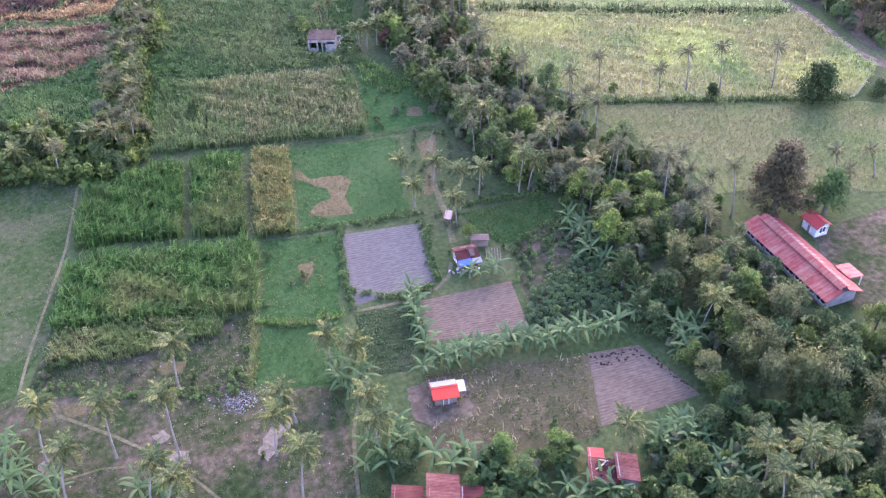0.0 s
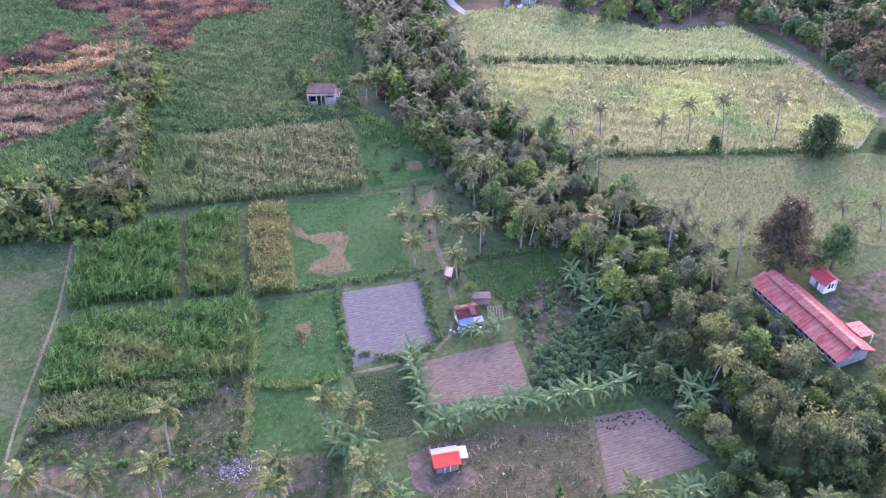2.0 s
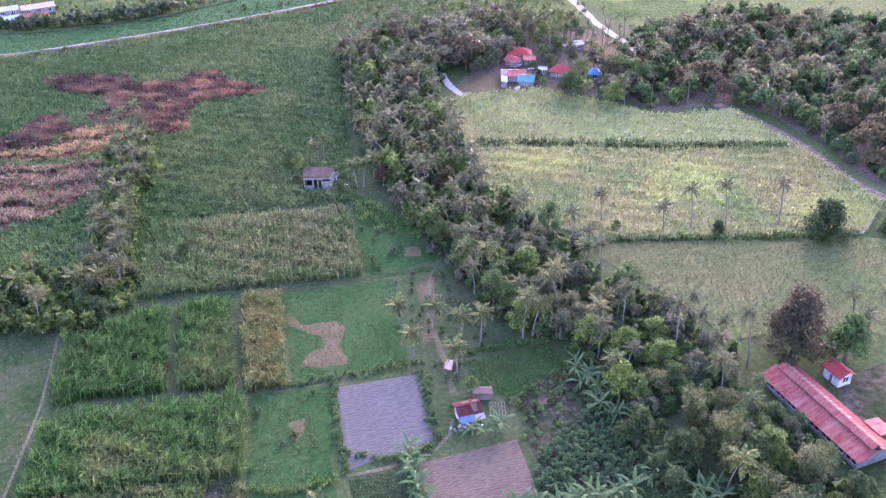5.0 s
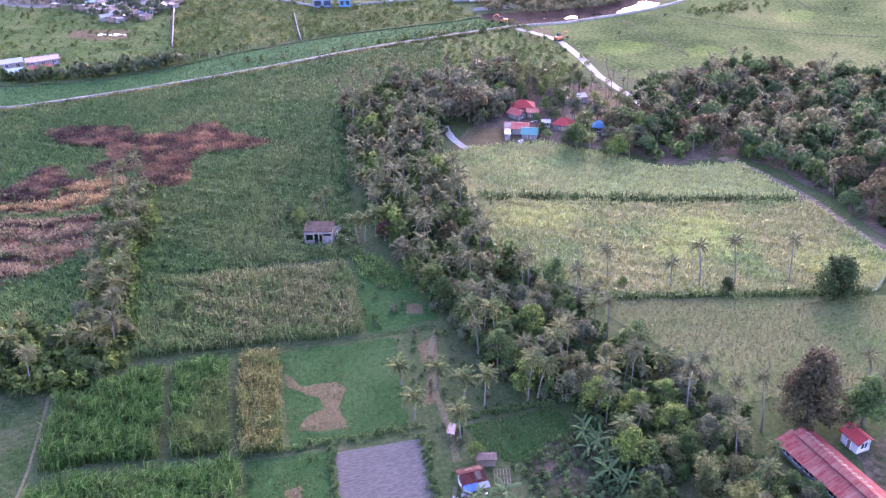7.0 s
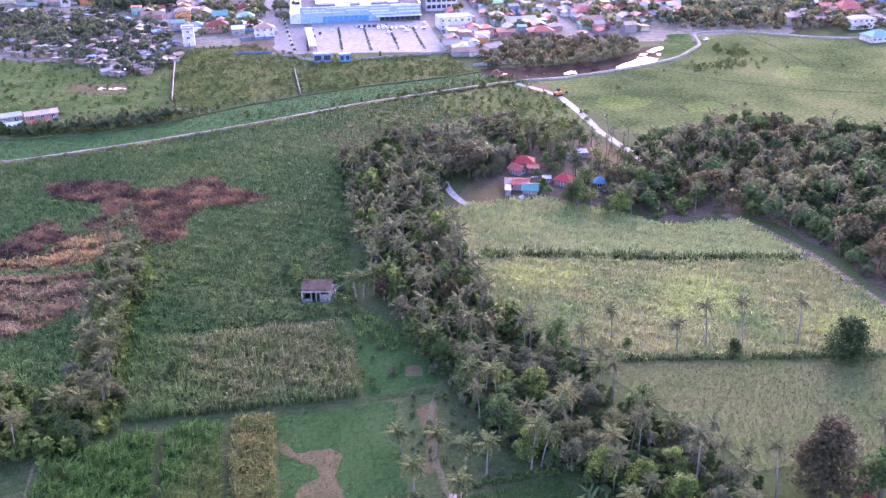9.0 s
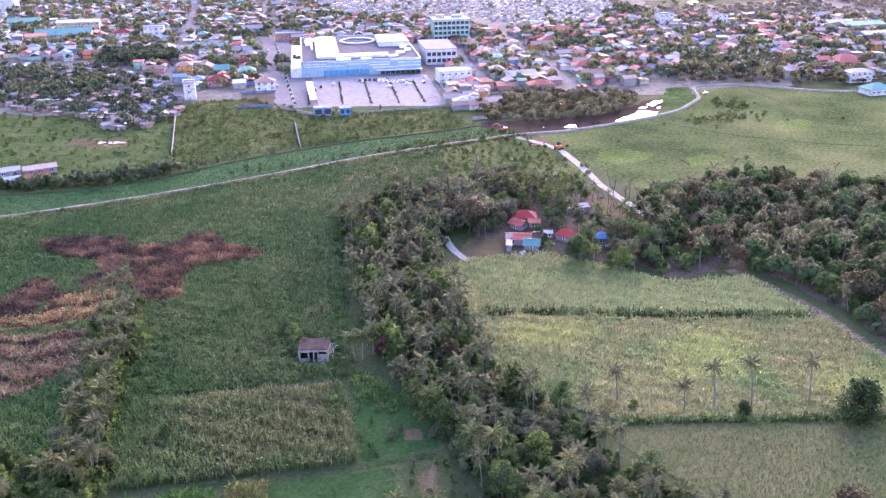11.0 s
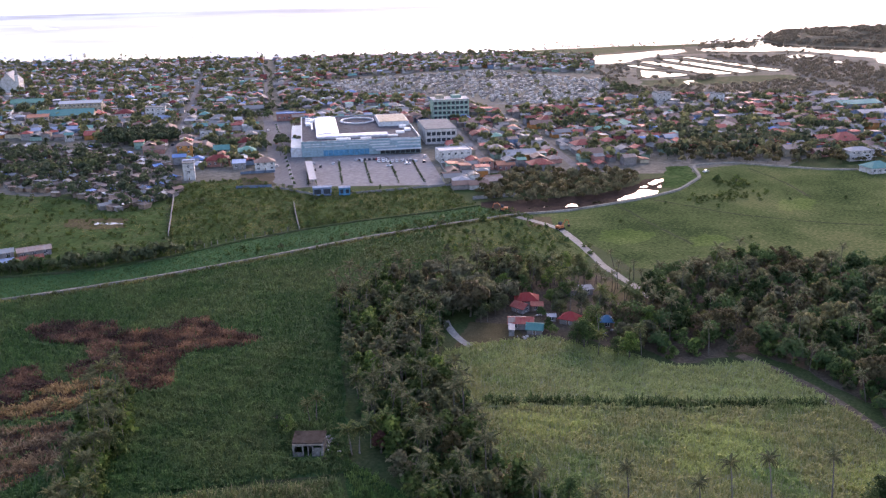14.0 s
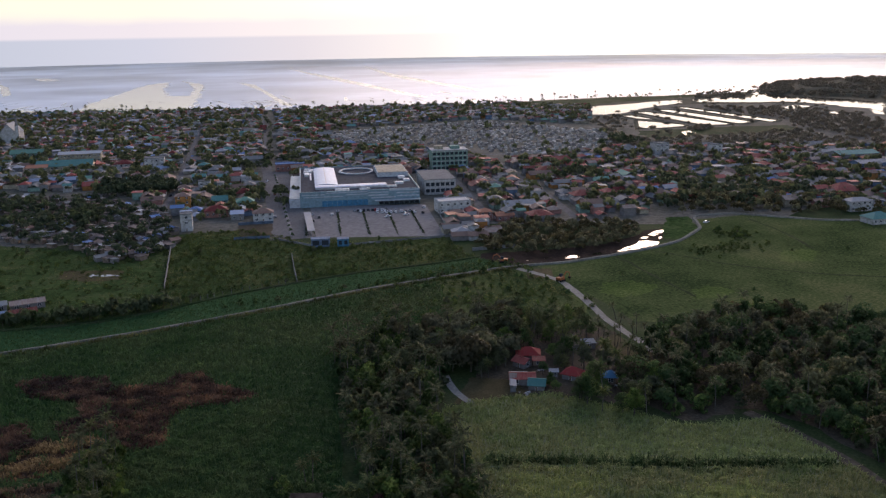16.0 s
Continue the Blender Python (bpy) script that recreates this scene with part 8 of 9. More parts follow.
mall_part("roof", [(-0.4, 27.4, -0.4, 16.4, 15.004, 15.5)], M_PLASTER[0], owner=grn)
for s in range(4):
    mall_part("ledge", [(-0.3, 27.3, -0.5, -0.01, 3.3 + s * 3.6, 3.7 + s * 3.6)], M_PLASTER[0], owner=grn)
    for i in range(8):
        mall_part("window", [(0.7 + i * 3.3, 3.0 + i * 3.3, -0.08, -0.01, 1.0 + s * 3.6, 2.9 + s * 3.6)], M_GLASS, owner=grn)
mall_part("roof_house", [(3, 9, 5, 12, 15.51, 18.0)], M_PLASTER[1], owner=grn)
mall_part("roof_house", [(15, 22, 5, 12, 15.51, 17.5)], M_PLASTER[3], owner=grn)

# car park furniture
for u in (10, 26.5, 40.5, 54, 66.5):
    a, b = Vector((u - 4 + 0.05 * u, 30 - 0.22 * u)), Vector((u - 9 + 0.05 * u, -32 - 0.2 * u))
    ln = (b - a).length
    t = thing("planting_strip", "kerbed hedge strip between parking rows", "hedge", TOWN @ pose(a.x, a.y, 0, 0, 0, math.degrees(math.atan2(b.y - a.y, b.x - a.x))), "car park strips")
    bm = bmesh.new()
    box(bm, 0, ln, -0.7, 0.7, -0.02, 0.18)
    part("kerb", mesh_bm("kerb", bm, M_CONCRETE), t)
    pts = np.stack([RNG.uniform(0.3, ln - 0.3, 160), RNG.normal(size=160) * 0.25], 1)
    tagged(part("hedge", blade_mesh("hedge", pts, 5, 0.55, 0.25, 0.8, M_HEDGE, 0.2), t), kind="stuff")
can = thing("covered_walkway", "long white roofed walkway on slim posts", "canopy", TOWN @ pose(4, -36, 0, 0, 0, -2))
bm = bmesh.new()
slab(bm, [(-1.9, 0, 3.4), (1.9, 0, 3.4), (1.9, 50, 3.4), (-1.9, 50, 3.4)], 0.25)
part("roof", mesh_bm("roof", bm, R_WHITE), can)
for i in range(7):
    bm = bmesh.new()
    tube(bm, [(0, 1 + i * 8, -0.1), (0, 1 + i * 8, 3.2)], [0.12, 0.12], 8)
    part("post", mesh_bm("post", bm, M_STEEL), can)
for u, v, w, d, h, m, lab in ((2, -59, 9, 4, 4.0, M_PLASTER[6], "pale blue two-bay gatehouse with dark openings"), (14.5, -61, 5.5, 3.5, 3.6, M_PANELB, "small dark blue gatehouse block")):
    g = thing("gatehouse", lab, "building", TOWN @ pose(u, v, 0, 0, 0, -6))
    mall_part("wall", [(0, w, 0, d, -0.1, h)], m, owner=g)
    mall_part("roof", [(-0.2, w + 0.2, -0.2, d + 0.2, h + 0.004, h + 0.3)], M_PLASTER[6], owner=g)
    for i in range(2):
        mall_part("window", [(0.6 + i * w / 2, w / 2 - 0.6 + i * w / 2, -0.07, -0.01, 1.0, h - 0.6)], M_GLASS, owner=g)
wl = thing("boundary_wall", "low concrete wall along the car park", "wall", TOWN @ pose(0, 0, 0))
bm = bmesh.new()
for a, b in (((20, -60), (72, -56)), ((72, -56), (82, 20)), ((-14, -37), (2, -56))):
    d = Vector(b) - Vector(a)
    n = Vector((-d.y, d.x)).normalized() * 0.12
    slab(bm, [(a[0] + n.x, a[1] + n.y, 1.1), (a[0] - n.x, a[1] - n.y, 1.1), (b[0] - n.x, b[1] - n.y, 1.1), (b[0] + n.x, b[1] + n.y, 1.1)], 1.2)
part("wall", mesh_bm("wall", bm, M_CONCRETE), wl)

# ---- cars ----
CAR_PAINT = [paint("car_paint_" + n, c, 0.25, 0.0, 0.05) for n, c in (("white", (0.75, 0.75, 0.76)), ("silver", (0.42, 0.43, 0.45)), ("black", (0.03, 0.03, 0.035)), ("red", (0.35, 0.03, 0.03)))]
M_TYRE = paint("black_rubber", (0.02, 0.02, 0.02), 0.9)
bm = bmesh.new()
bmesh.ops.create_cone(bm, cap_ends=True, segments=12, radius1=0.32, radius2=0.32, depth=0.2, matrix=Matrix.Rotation(math.pi / 2, 4, "X"))
WHEEL = mesh_bm("wheel", bm, M_TYRE)


def car_body(mat):
    bm = bmesh.new()
    outline = [(-2.1, 0.35), (2.1, 0.35), (2.15, 0.75), (1.2, 0.92), (0.6, 1.42), (-1.2, 1.46), (-1.85, 0.98), (-2.12, 0.85)]
    a = [bm.verts.new((x, -0.85, z)) for x, z in outline]
    b = [bm.verts.new((x, 0.85, z)) for x, z in outline]
    bm.faces.new(a)
    bm.faces.new(b[::-1])
    for i in range(8):
        bm.faces.new((a[i], b[i], b[(i + 1) % 8], a[(i + 1) % 8]))
    bmesh.ops.recalc_face_normals(bm, faces=bm.faces[:])
    bmesh.ops.bevel(bm, geom=bm.edges[:], offset=0.07, segments=1, affect="EDGES")
    return mesh_bm("body", bm, mat)


def car_glass():
    bm = bmesh.new()
    for s in (-1, 1):
        slab(bm, [(-1.5, s * 0.87, 1.02), (0.85, s * 0.87, 1.02), (0.5, s * 0.87, 1.36), (-1.15, s * 0.87, 1.38)], 0.02)
    slab(bm, [(1.17, -0.7, 0.98), (1.17, 0.7, 0.98), (0.66, 0.66, 1.42), (0.66, -0.66, 1.42)], 0.02)
    slab(bm, [(-1.82, -0.7, 1.05), (-1.82, 0.7, 1.05), (-1.26, 0.66, 1.48), (-1.26, -0.66, 1.48)], 0.02)
    return mesh_bm("glass", bm, M_GLASS)


CAR_BODIES, GLASS = [car_body(m) for m in CAR_PAINT], car_glass()
CAR_WORDS = ("white", "silver", "black", "red")


def car(m, k):
    t = thing("car", CAR_WORDS[k] + " car parked on the concrete", "car", m @ Matrix.Scale(0.84, 4), "parked cars")
    part("body", CAR_BODIES[k], t)
    part("windows", GLASS, t)
    for x in (-1.35, 1.35):
        for y in (-0.8, 0.8):
            part("wheel", WHEEL, t, at=pose(x, y, 0.32))


for u, v, turn, k in ((20, 16, 84, 0), (37, 20, 84, 0), (36, 22.5, 84, 2), (51, 18, 84, 0), (52, 21, 84, 2), (53, 15, 80, 1), (60, 14, 84, 0), (62, 12, 84, 2), (65, 14, 84, 1), (67, 10, 84, 0), (50, 2, 20, 0), (61, 4, 15, 0), (9, 20, 84, 1), (12, 10, 84, 2), (75, 22, 84, 0), (57, 17, 84, 1), (8, 2, 85, 2), (24, 24, 84, 1), (46, 22, 84, 3), (71, 6, 84, 2)):
    car(TOWN @ pose(u, v, 0.06, 0, 0, turn), k)
for i in range(16):
    car(TOWN @ pose(5.5, 52 + i * 6.0 + RNG.uniform(-0.6, 0.6), 0.06, 0, 0, RNG.normal() * 4), int(RNG.integers(4)))
for u, v in ((-12, 20), (-9, 95), (-12, 150), (-8, 260), (-7, 330), (-72, 180), (-75, 110)):
    car(TOWN @ pose(u, v, 0.05, 0, 0, 90), int(RNG.integers(4)))
for k in range(14):
    car(TOWN @ pose(34 + 2.6 * (k % 7) + 12 * (k // 7), 24 - 0.5 * (k % 7) - 9 * (k // 7), 0.06, 0, 0, 84 + RNG.normal() * 2), int(RNG.choice([0, 0, 1, 2])))
ribbon("median", [tw(-5.6, -32), tw(-5.2, 60), tw(-5.0, 185)], 1.2, 0.16, M_CONCRETE, "narrow kerbed median of the approach road", "median", 0.0, 0.2)
# median planting of the approach road
for i in range(18):
    p = tw(-5.5, -30 + i * 12.0)
    plant_tree(BUSH[i % 2], "shrub", "clipped green shrub in the road's median", "shrub", p[0], p[1], RNG.uniform(0.55, 0.85), "median shrubs")

# ---- town houses ----
WEST = [(-135.8, 1372.0), (82.1, 1298.9), (206.1, 1253.4), (83.8, 516.8), (45.8, 523.0), (36.6, 565.6), (-3.1, 647.0), (-69.9, 703.6), (-160.0, 700.0), (-300.0, 1330.0)]
SHANTY = [(-66.1, 666.0), (-3.1, 635.6), (34.4, 557.4), (35.1, 488.8), (30.0, 456.0), (2.5, 460.1), (-10.4, 482.9), (-51.6, 518.8), (-110.0, 560.0)]
BACK = [(220.1, 1244.7), (533.7, 1167.7), (610.3, 1064.3), (498.7, 883.6), (424.4, 994.5), (213.2, 966.6), (205.0, 833.3), (267.2, 755.0), (241.8, 697.7), (135.6, 745.2)]
EAST = [(256.6, 672.5), (305.5, 672.0), (410.0, 679.5), (466.7, 670.5), (617.7, 590.0), (760.0, 560.0), (560.0, 400.0), (412.7, 396.5), (383.4, 416.0), (321.8, 464.6), (282.4, 440.6), (263.0, 432.9), (196.1, 464.2), (193.8, 510.0)]
CEMETERY = [(207.1, 939.2), (413.7, 969.6), (482.4, 809.0), (424.0, 697.7), (313.8, 690.1), (306.9, 760.2), (213.1, 843.6)]
STREETS = [([tw(-14, -35), tw(-11, 100), tw(-10, 230)], 8.5), ([tw(-10, 230), tw(-2, 500), tw(0, 720)], 3.8), ([tw(2, -35), tw(0, 190)], 9.0), ([tw(-78, 40), tw(-74, 120), tw(-72, 660)], 5.6),
           ([tw(-260, 250), tw(-10, 240), tw(300, 225), tw(600, 215)], 5.5), ([tw(104, -20), tw(112, 60), tw(118, 140)], 6.0), ([tw(150, -30), tw(160, 60), tw(170, 210)], 6.0)]
TOWN_WOOD = [(-3.7, 637.1), (21.2, 625.4), (44.5, 628.0), (48.3, 660.5), (19.8, 682.0), (-2.8, 679.8)]
KEEP_OUT = [TOWN_WOOD, [tw(-2, 20), tw(80, 20), tw(90, 138), tw(4, 142)], [tw(80, 55), tw(110, 55), tw(110, 108), tw(80, 108)], [tw(105, 150), tw(145, 150), tw(145, 180), tw(105, 180)]]
CLUMPS = [(-37.5, 553.6), (-11.5, 566.4), (-54.2, 614.0), (32.2, 818.0), (-7.2, 1021.8), (-52.0, 894.2), (-56.1, 1166.4), (-28.9, 1192.8), (141.7, 752.6), (131.8, 1025.6), (101.2, 724.2), (73.9, 597.4), (99.5, 582.9), (-71.6, 838.6), (172.9, 803.4), (113.1, 1122.3), (444.9, 725.6), (418.2, 521.6), (390.8, 461.7), (353.7, 479.7), (317.2, 572.2), (442.2, 483.4), (363.0, 522.6)]
SIGHTS = [((41.5, 508.7), 8), (tw(88, 8), 13), ((-27.9, 765.0), 20), ((-17.6, 800.0), 18), ((14.7, 755.0), 10), ((37.3, 748.2), 10), (tw(-251, 472), 18), ((44.9, 573.7), 8), ((83.4, 516.9), 9), ((66.0, 569.4), 7), ((79.3, 555.5), 7), ((60.5, 540.2), 8), ((83.6, 590.4), 7), ((70.3, 525.8), 6), ((63.3, 632.2), 7)]
ROOFS = [(R_WHITE, 0.03, "white"), (R_SKYBLUE, 0.02, "pale blue"), (R_DULL, 0.25, "dull grey"), (R_RUST, 0.09, "rusted"), (R_BROWN, 0.17, "brown"), (R_TOWNRED, 0.11, "faded red"), (R_OLD, 0.13, "old dark"), (R_ZINC, 0.04, "zinc"), (R_RED, 0.05, "red"), (R_GREEN, 0.04, "green"), (R_TEAL, 0.04, "teal"), (R_BLUE, 0.02, "blue"), (R_ORANGE, 0.01, "orange")]
ROOFS_EAST = [(R_TOWNRED, 0.22, "faded red"), (R_BROWN, 0.24, "brown"), (R_DULL, 0.18, "dull grey"), (R_OLD, 0.12, "old dark"), (R_RUST, 0.09, "rusted"), (R_RED, 0.05, "red"), (R_ORANGE, 0.03, "orange"), (R_ZINC, 0.03, "zinc"), (R_BLUE, 0.02, "blue"), (R_GREEN, 0.02, "green")]
SIZES = [(8.0, 7.0, 2.4, 1.5, "gable", 1), (10.0, 8.0, 2.5, 1.9, "gable", 1), (7.5, 7.0, 4.6, 1.6, "gable", 2), (9.5, 8.5, 2.5, 2.1, "hip", 1), (8.5, 7.5, 4.6, 1.8, "hip", 2), (12.5, 8.5, 2.8, 2.0, "gable", 1), (7.5, 6.0, 4.9, 0.4, "flat", 2), (6.5, 5.5, 2.3, 0.8, "shed", 1), (14.0, 9.0, 3.2, 2.2, "gable", 1), (8.0, 7.0, 2.6, 1.4, "hip", 1), (9.0, 6.5, 2.4, 1.6, "gable", 1)]


def pick(table):
    r = RNG.random()
    for mat, share, word in table:
        r -= share
        if r < 0:
            return mat, word
    return table[0][0], table[0][2]


def lots(poly, gap, keep=0.9):
    pts = scatter(poly, gap, 0.55, KEEP_OUT, STREETS, keep)
    ok = np.ones(len(pts), bool)
    for cx, cy in CLUMPS:
        ok &= (np.hypot(pts[:, 0] - cx, pts[:, 1] - cy) > 17) | (RNG.random(len(pts)) < 0.25)
    for c, r in SIGHTS:
        ok &= np.hypot(pts[:, 0] - c[0], pts[:, 1] - c[1]) > r
    return pts[ok]


BESIDE = [(240.5, 691.3), (279.4, 692.9), (196.7, 463.9), (187.7, 429.8), (167.4, 418.6), (162.9, 430.1), (181.8, 488.0), (214.9, 564.5)]
BEHIND = [tw(6, 158), tw(106, 150), tw(108, 200), tw(170, 200), tw(170, 214), tw(6, 226)]
town = [(p, ROOFS, 1.0) for p in lots(BEHIND, 8.0)] + [(p, ROOFS_EAST, 1.0) for p in lots(BESIDE, 8.0)] + [(p, ROOFS, 1.0) for p in lots(WEST, 9.0, 0.8)] + [(p, ROOFS, 1.0) for p in lots(BACK, 9.2, 0.85)] + [(p, ROOFS_EAST, 1.05) for p in lots(EAST, 9.6, 0.78)]
town.sort(key=lambda q: q[0][1] - 0.14 * q[0][0])
far_walls, far_roofs = {}, {}
for i, (p, table, grow) in enumerate(town):
    w, d, h, rise, shape, st = SIZES[int(RNG.integers(len(SIZES)))]
    size = RNG.uniform(0.6, 1.12)
    w, d, rise = w * size * RNG.uniform(0.9, 1.15), d * size, rise * size
    roof, word = pick(table)
    wall = M_PLASTER[int(RNG.choice([0, 0, 1, 1, 2, 2, 2, 7, 7, 7, 3, 4, 5, 6]))]
    turn = -7.6 + 90 * int(RNG.integers(2)) + RNG.normal() * 3
    if i < 90:
        house(p[0], p[1], turn, w, d, h, rise, shape, wall, roof, ("two-storey" if st > 1 else "single-storey") + " town house with a " + word + " roof", 0.5, st, -1 if i > 60 else (1 if i > 30 else 2), "town houses")
    else:
        m = pose(p[0], p[1], 0, 0, 0, turn)
        far_walls.setdefault(wall.name, []).append((w, d, h, m, wall))
        far_roofs.setdefault(roof.name, []).append((w, d, h, rise, shape, m, roof))


def far_town():
    t = thing("distant_houses", "crowded low town houses with mixed sheet roofs", "houses", pose(0, 0, 0), kind="stuff")
    for rows in far_walls.values():
        bm = bmesh.new()
        for w, d, h, m, mat in rows:
            c = [m @ Vector(q) for q in ((-w / 2, -d / 2, 0), (w / 2, -d / 2, 0), (w / 2, d / 2, 0), (-w / 2, d / 2, 0))]
            slab(bm, [(q.x, q.y, h - 0.05) for q in c], h)
        tagged(part("walls", mesh_bm("walls", bm, mat), t), kind="stuff")
    for rows in far_roofs.values():
        bm = bmesh.new()
        for w, d, h, rise, shape, m, mat in rows:
            x, y = w / 2 + 0.4, d / 2 + 0.4
            r = max(0.3, (w - d) / 2) if shape == "hip" else (x if shape in ("gable",) else None)
            if r is None:
                slab(bm, [m @ Vector(q) for q in ((-x, -y, h), (x, -y, h), (x, y, h + rise), (-x, y, h + rise))], 0.15)
            else:
                slab(bm, [m @ Vector(q) for q in ((-x, -y, h), (x, -y, h), (r, 0, h + rise), (-r, 0, h + rise))], 0.12)
                slab(bm, [m @ Vector(q) for q in ((x, y, h), (-x, y, h), (-r, 0, h + rise), (r, 0, h + rise))], 0.12)
                if shape == "hip":
                    slab(bm, [m @ Vector(q) for q in ((x, -y, h), (x, y, h), (r, 0, h + rise))], 0.12)
                    slab(bm, [m @ Vector(q) for q in ((-x, y, h), (-x, -y, h), (-r, 0, h + rise))], 0.12)
        tagged(part("roofs", mesh_bm("roofs", bm, mat), t), kind="stuff")


far_town()
# shanties
R_SHANTY = sheet_roof("old_rusted_sheet", (0.09, 0.07, 0.06), (0.15, 0.125, 0.115), 0.7, 0.3)
SHANTY_LOW = [(-17.1, 507.1), (3.5, 516.2), (32.1, 513.4), (28.7, 472.9), (19.9, 440.0), (-6.9, 456.5)]
for i, p in enumerate(np.concatenate([scatter(SHANTY, 7.4, 0.9, keep=0.7), scatter(SHANTY_LOW, 5.2, 0.9, keep=0.6)])):
    roof, word = pick([(R_SHANTY, 0.5, "rusted"), (R_DULL, 0.26, "dull grey"), (R_ZINC, 0.07, "zinc"), (R_BROWN, 0.08, "brown"), (R_BLUE, 0.05, "blue"), (R_WHITE, 0.04, "white")])
    w, d, h, rise, shape = ((4.5, 3.6, 2.2, 0.4, "shed"), (5.2, 4.0, 2.2, 0.8, "gable"), (3.6, 3.0, 2.0, 0.3, "shed"))[int(RNG.integers(3))]
    house(p[0], p[1], RNG.uniform(0, 180), w, d, h, rise, shape, (M_WOOD, M_PLASTER[7], M_WOOD)[int(RNG.integers(3))], roof, "makeshift shanty with a " + word + " sheet roof", 0.35, fit=-1, group="shanties", name="shanty")
for px_, py_, w, d, roof in (*[(x, y, w, d, r) for (x, y), w, d, r in (((-39.2, 391.6), 8, 5, R_DULL), ((-27.8, 390.9), 12, 6, R_RUST), ((-28.3, 378.1), 9, 5, R_RUSTRED), ((-37.3, 377.2), 7, 5, R_SKYBLUE))],):
    house(px_, py_, 8, w, d, 2.6, 0.9, "gable", M_PLASTER[7], roof, "low canal-side shed with a patched sheet roof", 0.4, fit=1, group="canal sheds", name="shed")
# buildings that stand out
house(41.5, 508.7, -7.6, 6.0, 7.0, 9.0, 0.4, "flat", M_PLASTER[0], M_CONCRETE, "slim white three-storey house with square windows", 0.3, 3)
house(44.9, 573.7, -7.6, 9.0, 8.0, 8.0, 1.8, "hip", M_PLASTER[5], R_BROWN, "orange three-storey house with balconies", 0.4, 3)
house(83.4, 516.9, -7.6, 11.0, 8.0, 5.0, 1.8, "hip", M_PLASTER[0], R_BROWN, "white two-storey house with a brown hip roof", 0.5, 2)
house(66.0, 569.4, -7.6, 9.0, 8.0, 4.6, 2.2, "gable", M_PLASTER[3], R_TEAL, "two-storey house with a pale teal roof", 0.5, 2)
house(79.3, 555.5, -7.6, 10.0, 8.5, 5.0, 2.4, "hip", M_PLASTER[3], R_GREEN, "two-storey house with a green hip roof", 0.5, 2)
house(60.5, 540.2, -7.6, 13.0, 9.0, 4.2, 2.2, "hip", M_PLASTER[4], R_RED, "broad house with a maroon hip roof", 0.5, 1)
house(83.6, 590.4, -7.6, 10.0, 9.0, 4.4, 2.4, "hip", M_PLASTER[1], R_RED, "house with a dark red hip roof", 0.5, 1)
house(70.3, 525.8, -7.6, 7.0, 5.5, 3.6, 1.2, "shed", M_PLASTER[2], R_SKYBLUE, "grey house under a pale blue lean-to roof", 0.4, 1)
house(63.3, 632.2, -7.6, 8.0, 6.5, 6.5, 0.4, "flat", M_PLASTER[0], M_CONCRETE, "white two-storey house with a flat roof", 0.3, 2)
house(*tw(89, 8), -7.6, 19.0, 12.0, 6.5, 0.4, "flat", M_PLASTER[0], R_WHITE, "white flat-roofed two-storey block", 0.3, 2)
house(*tw(125, -5), -7.6, 18.0, 12.0, 4.5, 2.2, "gable", M_PLASTER[0], R_ZINC, "warehouse with a pale green-grey gable roof", 0.4, 1)
house(*tw(100, -22), -7.6, 7.0, 6.0, 5.2, 1.5, "hip", M_PLASTER[4], R_ORANGE, "small pink house with an orange roof", 0.4, 2)
house(*tw(110, -25), -7.6, 10.0, 7.0, 3.2, 1.5, "gable", M_PLASTER[4], R_ORANGE, "house with a bright orange gable roof", 0.4, 1)
house(-27.9, 765.0, -7.6, 40.0, 18.0, 6.5, 3.4, "gable", M_PLASTER[1], R_TEAL, "long school block with a teal roof", 0.8, 2, name="school_building")
house(-17.6, 800.0, -7.6, 32.0, 12.0, 10.5, 1.5, "gable", M_PLASTER[1], R_WHITE, "yellow three-storey school block with a pale roof", 0.6, 3, name="school_building")
house(14.7, 755.0, -7.6, 14.0, 12.0, 6.0, 2.5, "hip", M_PLASTER[0], R_RED, "hall with a bright red hip roof", 0.6, 2)
house(37.3, 748.2, -7.6, 15.0, 11.0, 9.5, 0.4, "flat", M_PLASTER[0], M_CONCRETE, "white three-storey block with dark windows", 0.3, 3)
chu = thing("church", "pale gothic church with a steep gable and thin spires", "church", TOWN @ pose(-251, 472, 0))
part("nave", wall_mesh("gable", 30, 16, 12, 9, M_PLASTER[0]), chu, at=pose(0, 0, 0, 0, 0, 90))
part("roof", roof_mesh("gable", 30, 16, 12, 9, 0.4, R_ZINC), chu, at=pose(0, 0, 0, 0, 0, 90))
for u in (-9, 9):
    bm = bmesh.new()
    box(bm, u - 1.6, u + 1.6, -17, -13.8, -0.1, 19)
    part("tower", mesh_bm("tower", bm, M_PLASTER[0]), chu)
    bm = bmesh.new()
    tube(bm, [(u, -15.4, 19.0), (u, -15.4, 29.0)], [1.8, 0.05], 6)
    part("spire", mesh_bm("spire", bm, M_PLASTER[2]), chu)
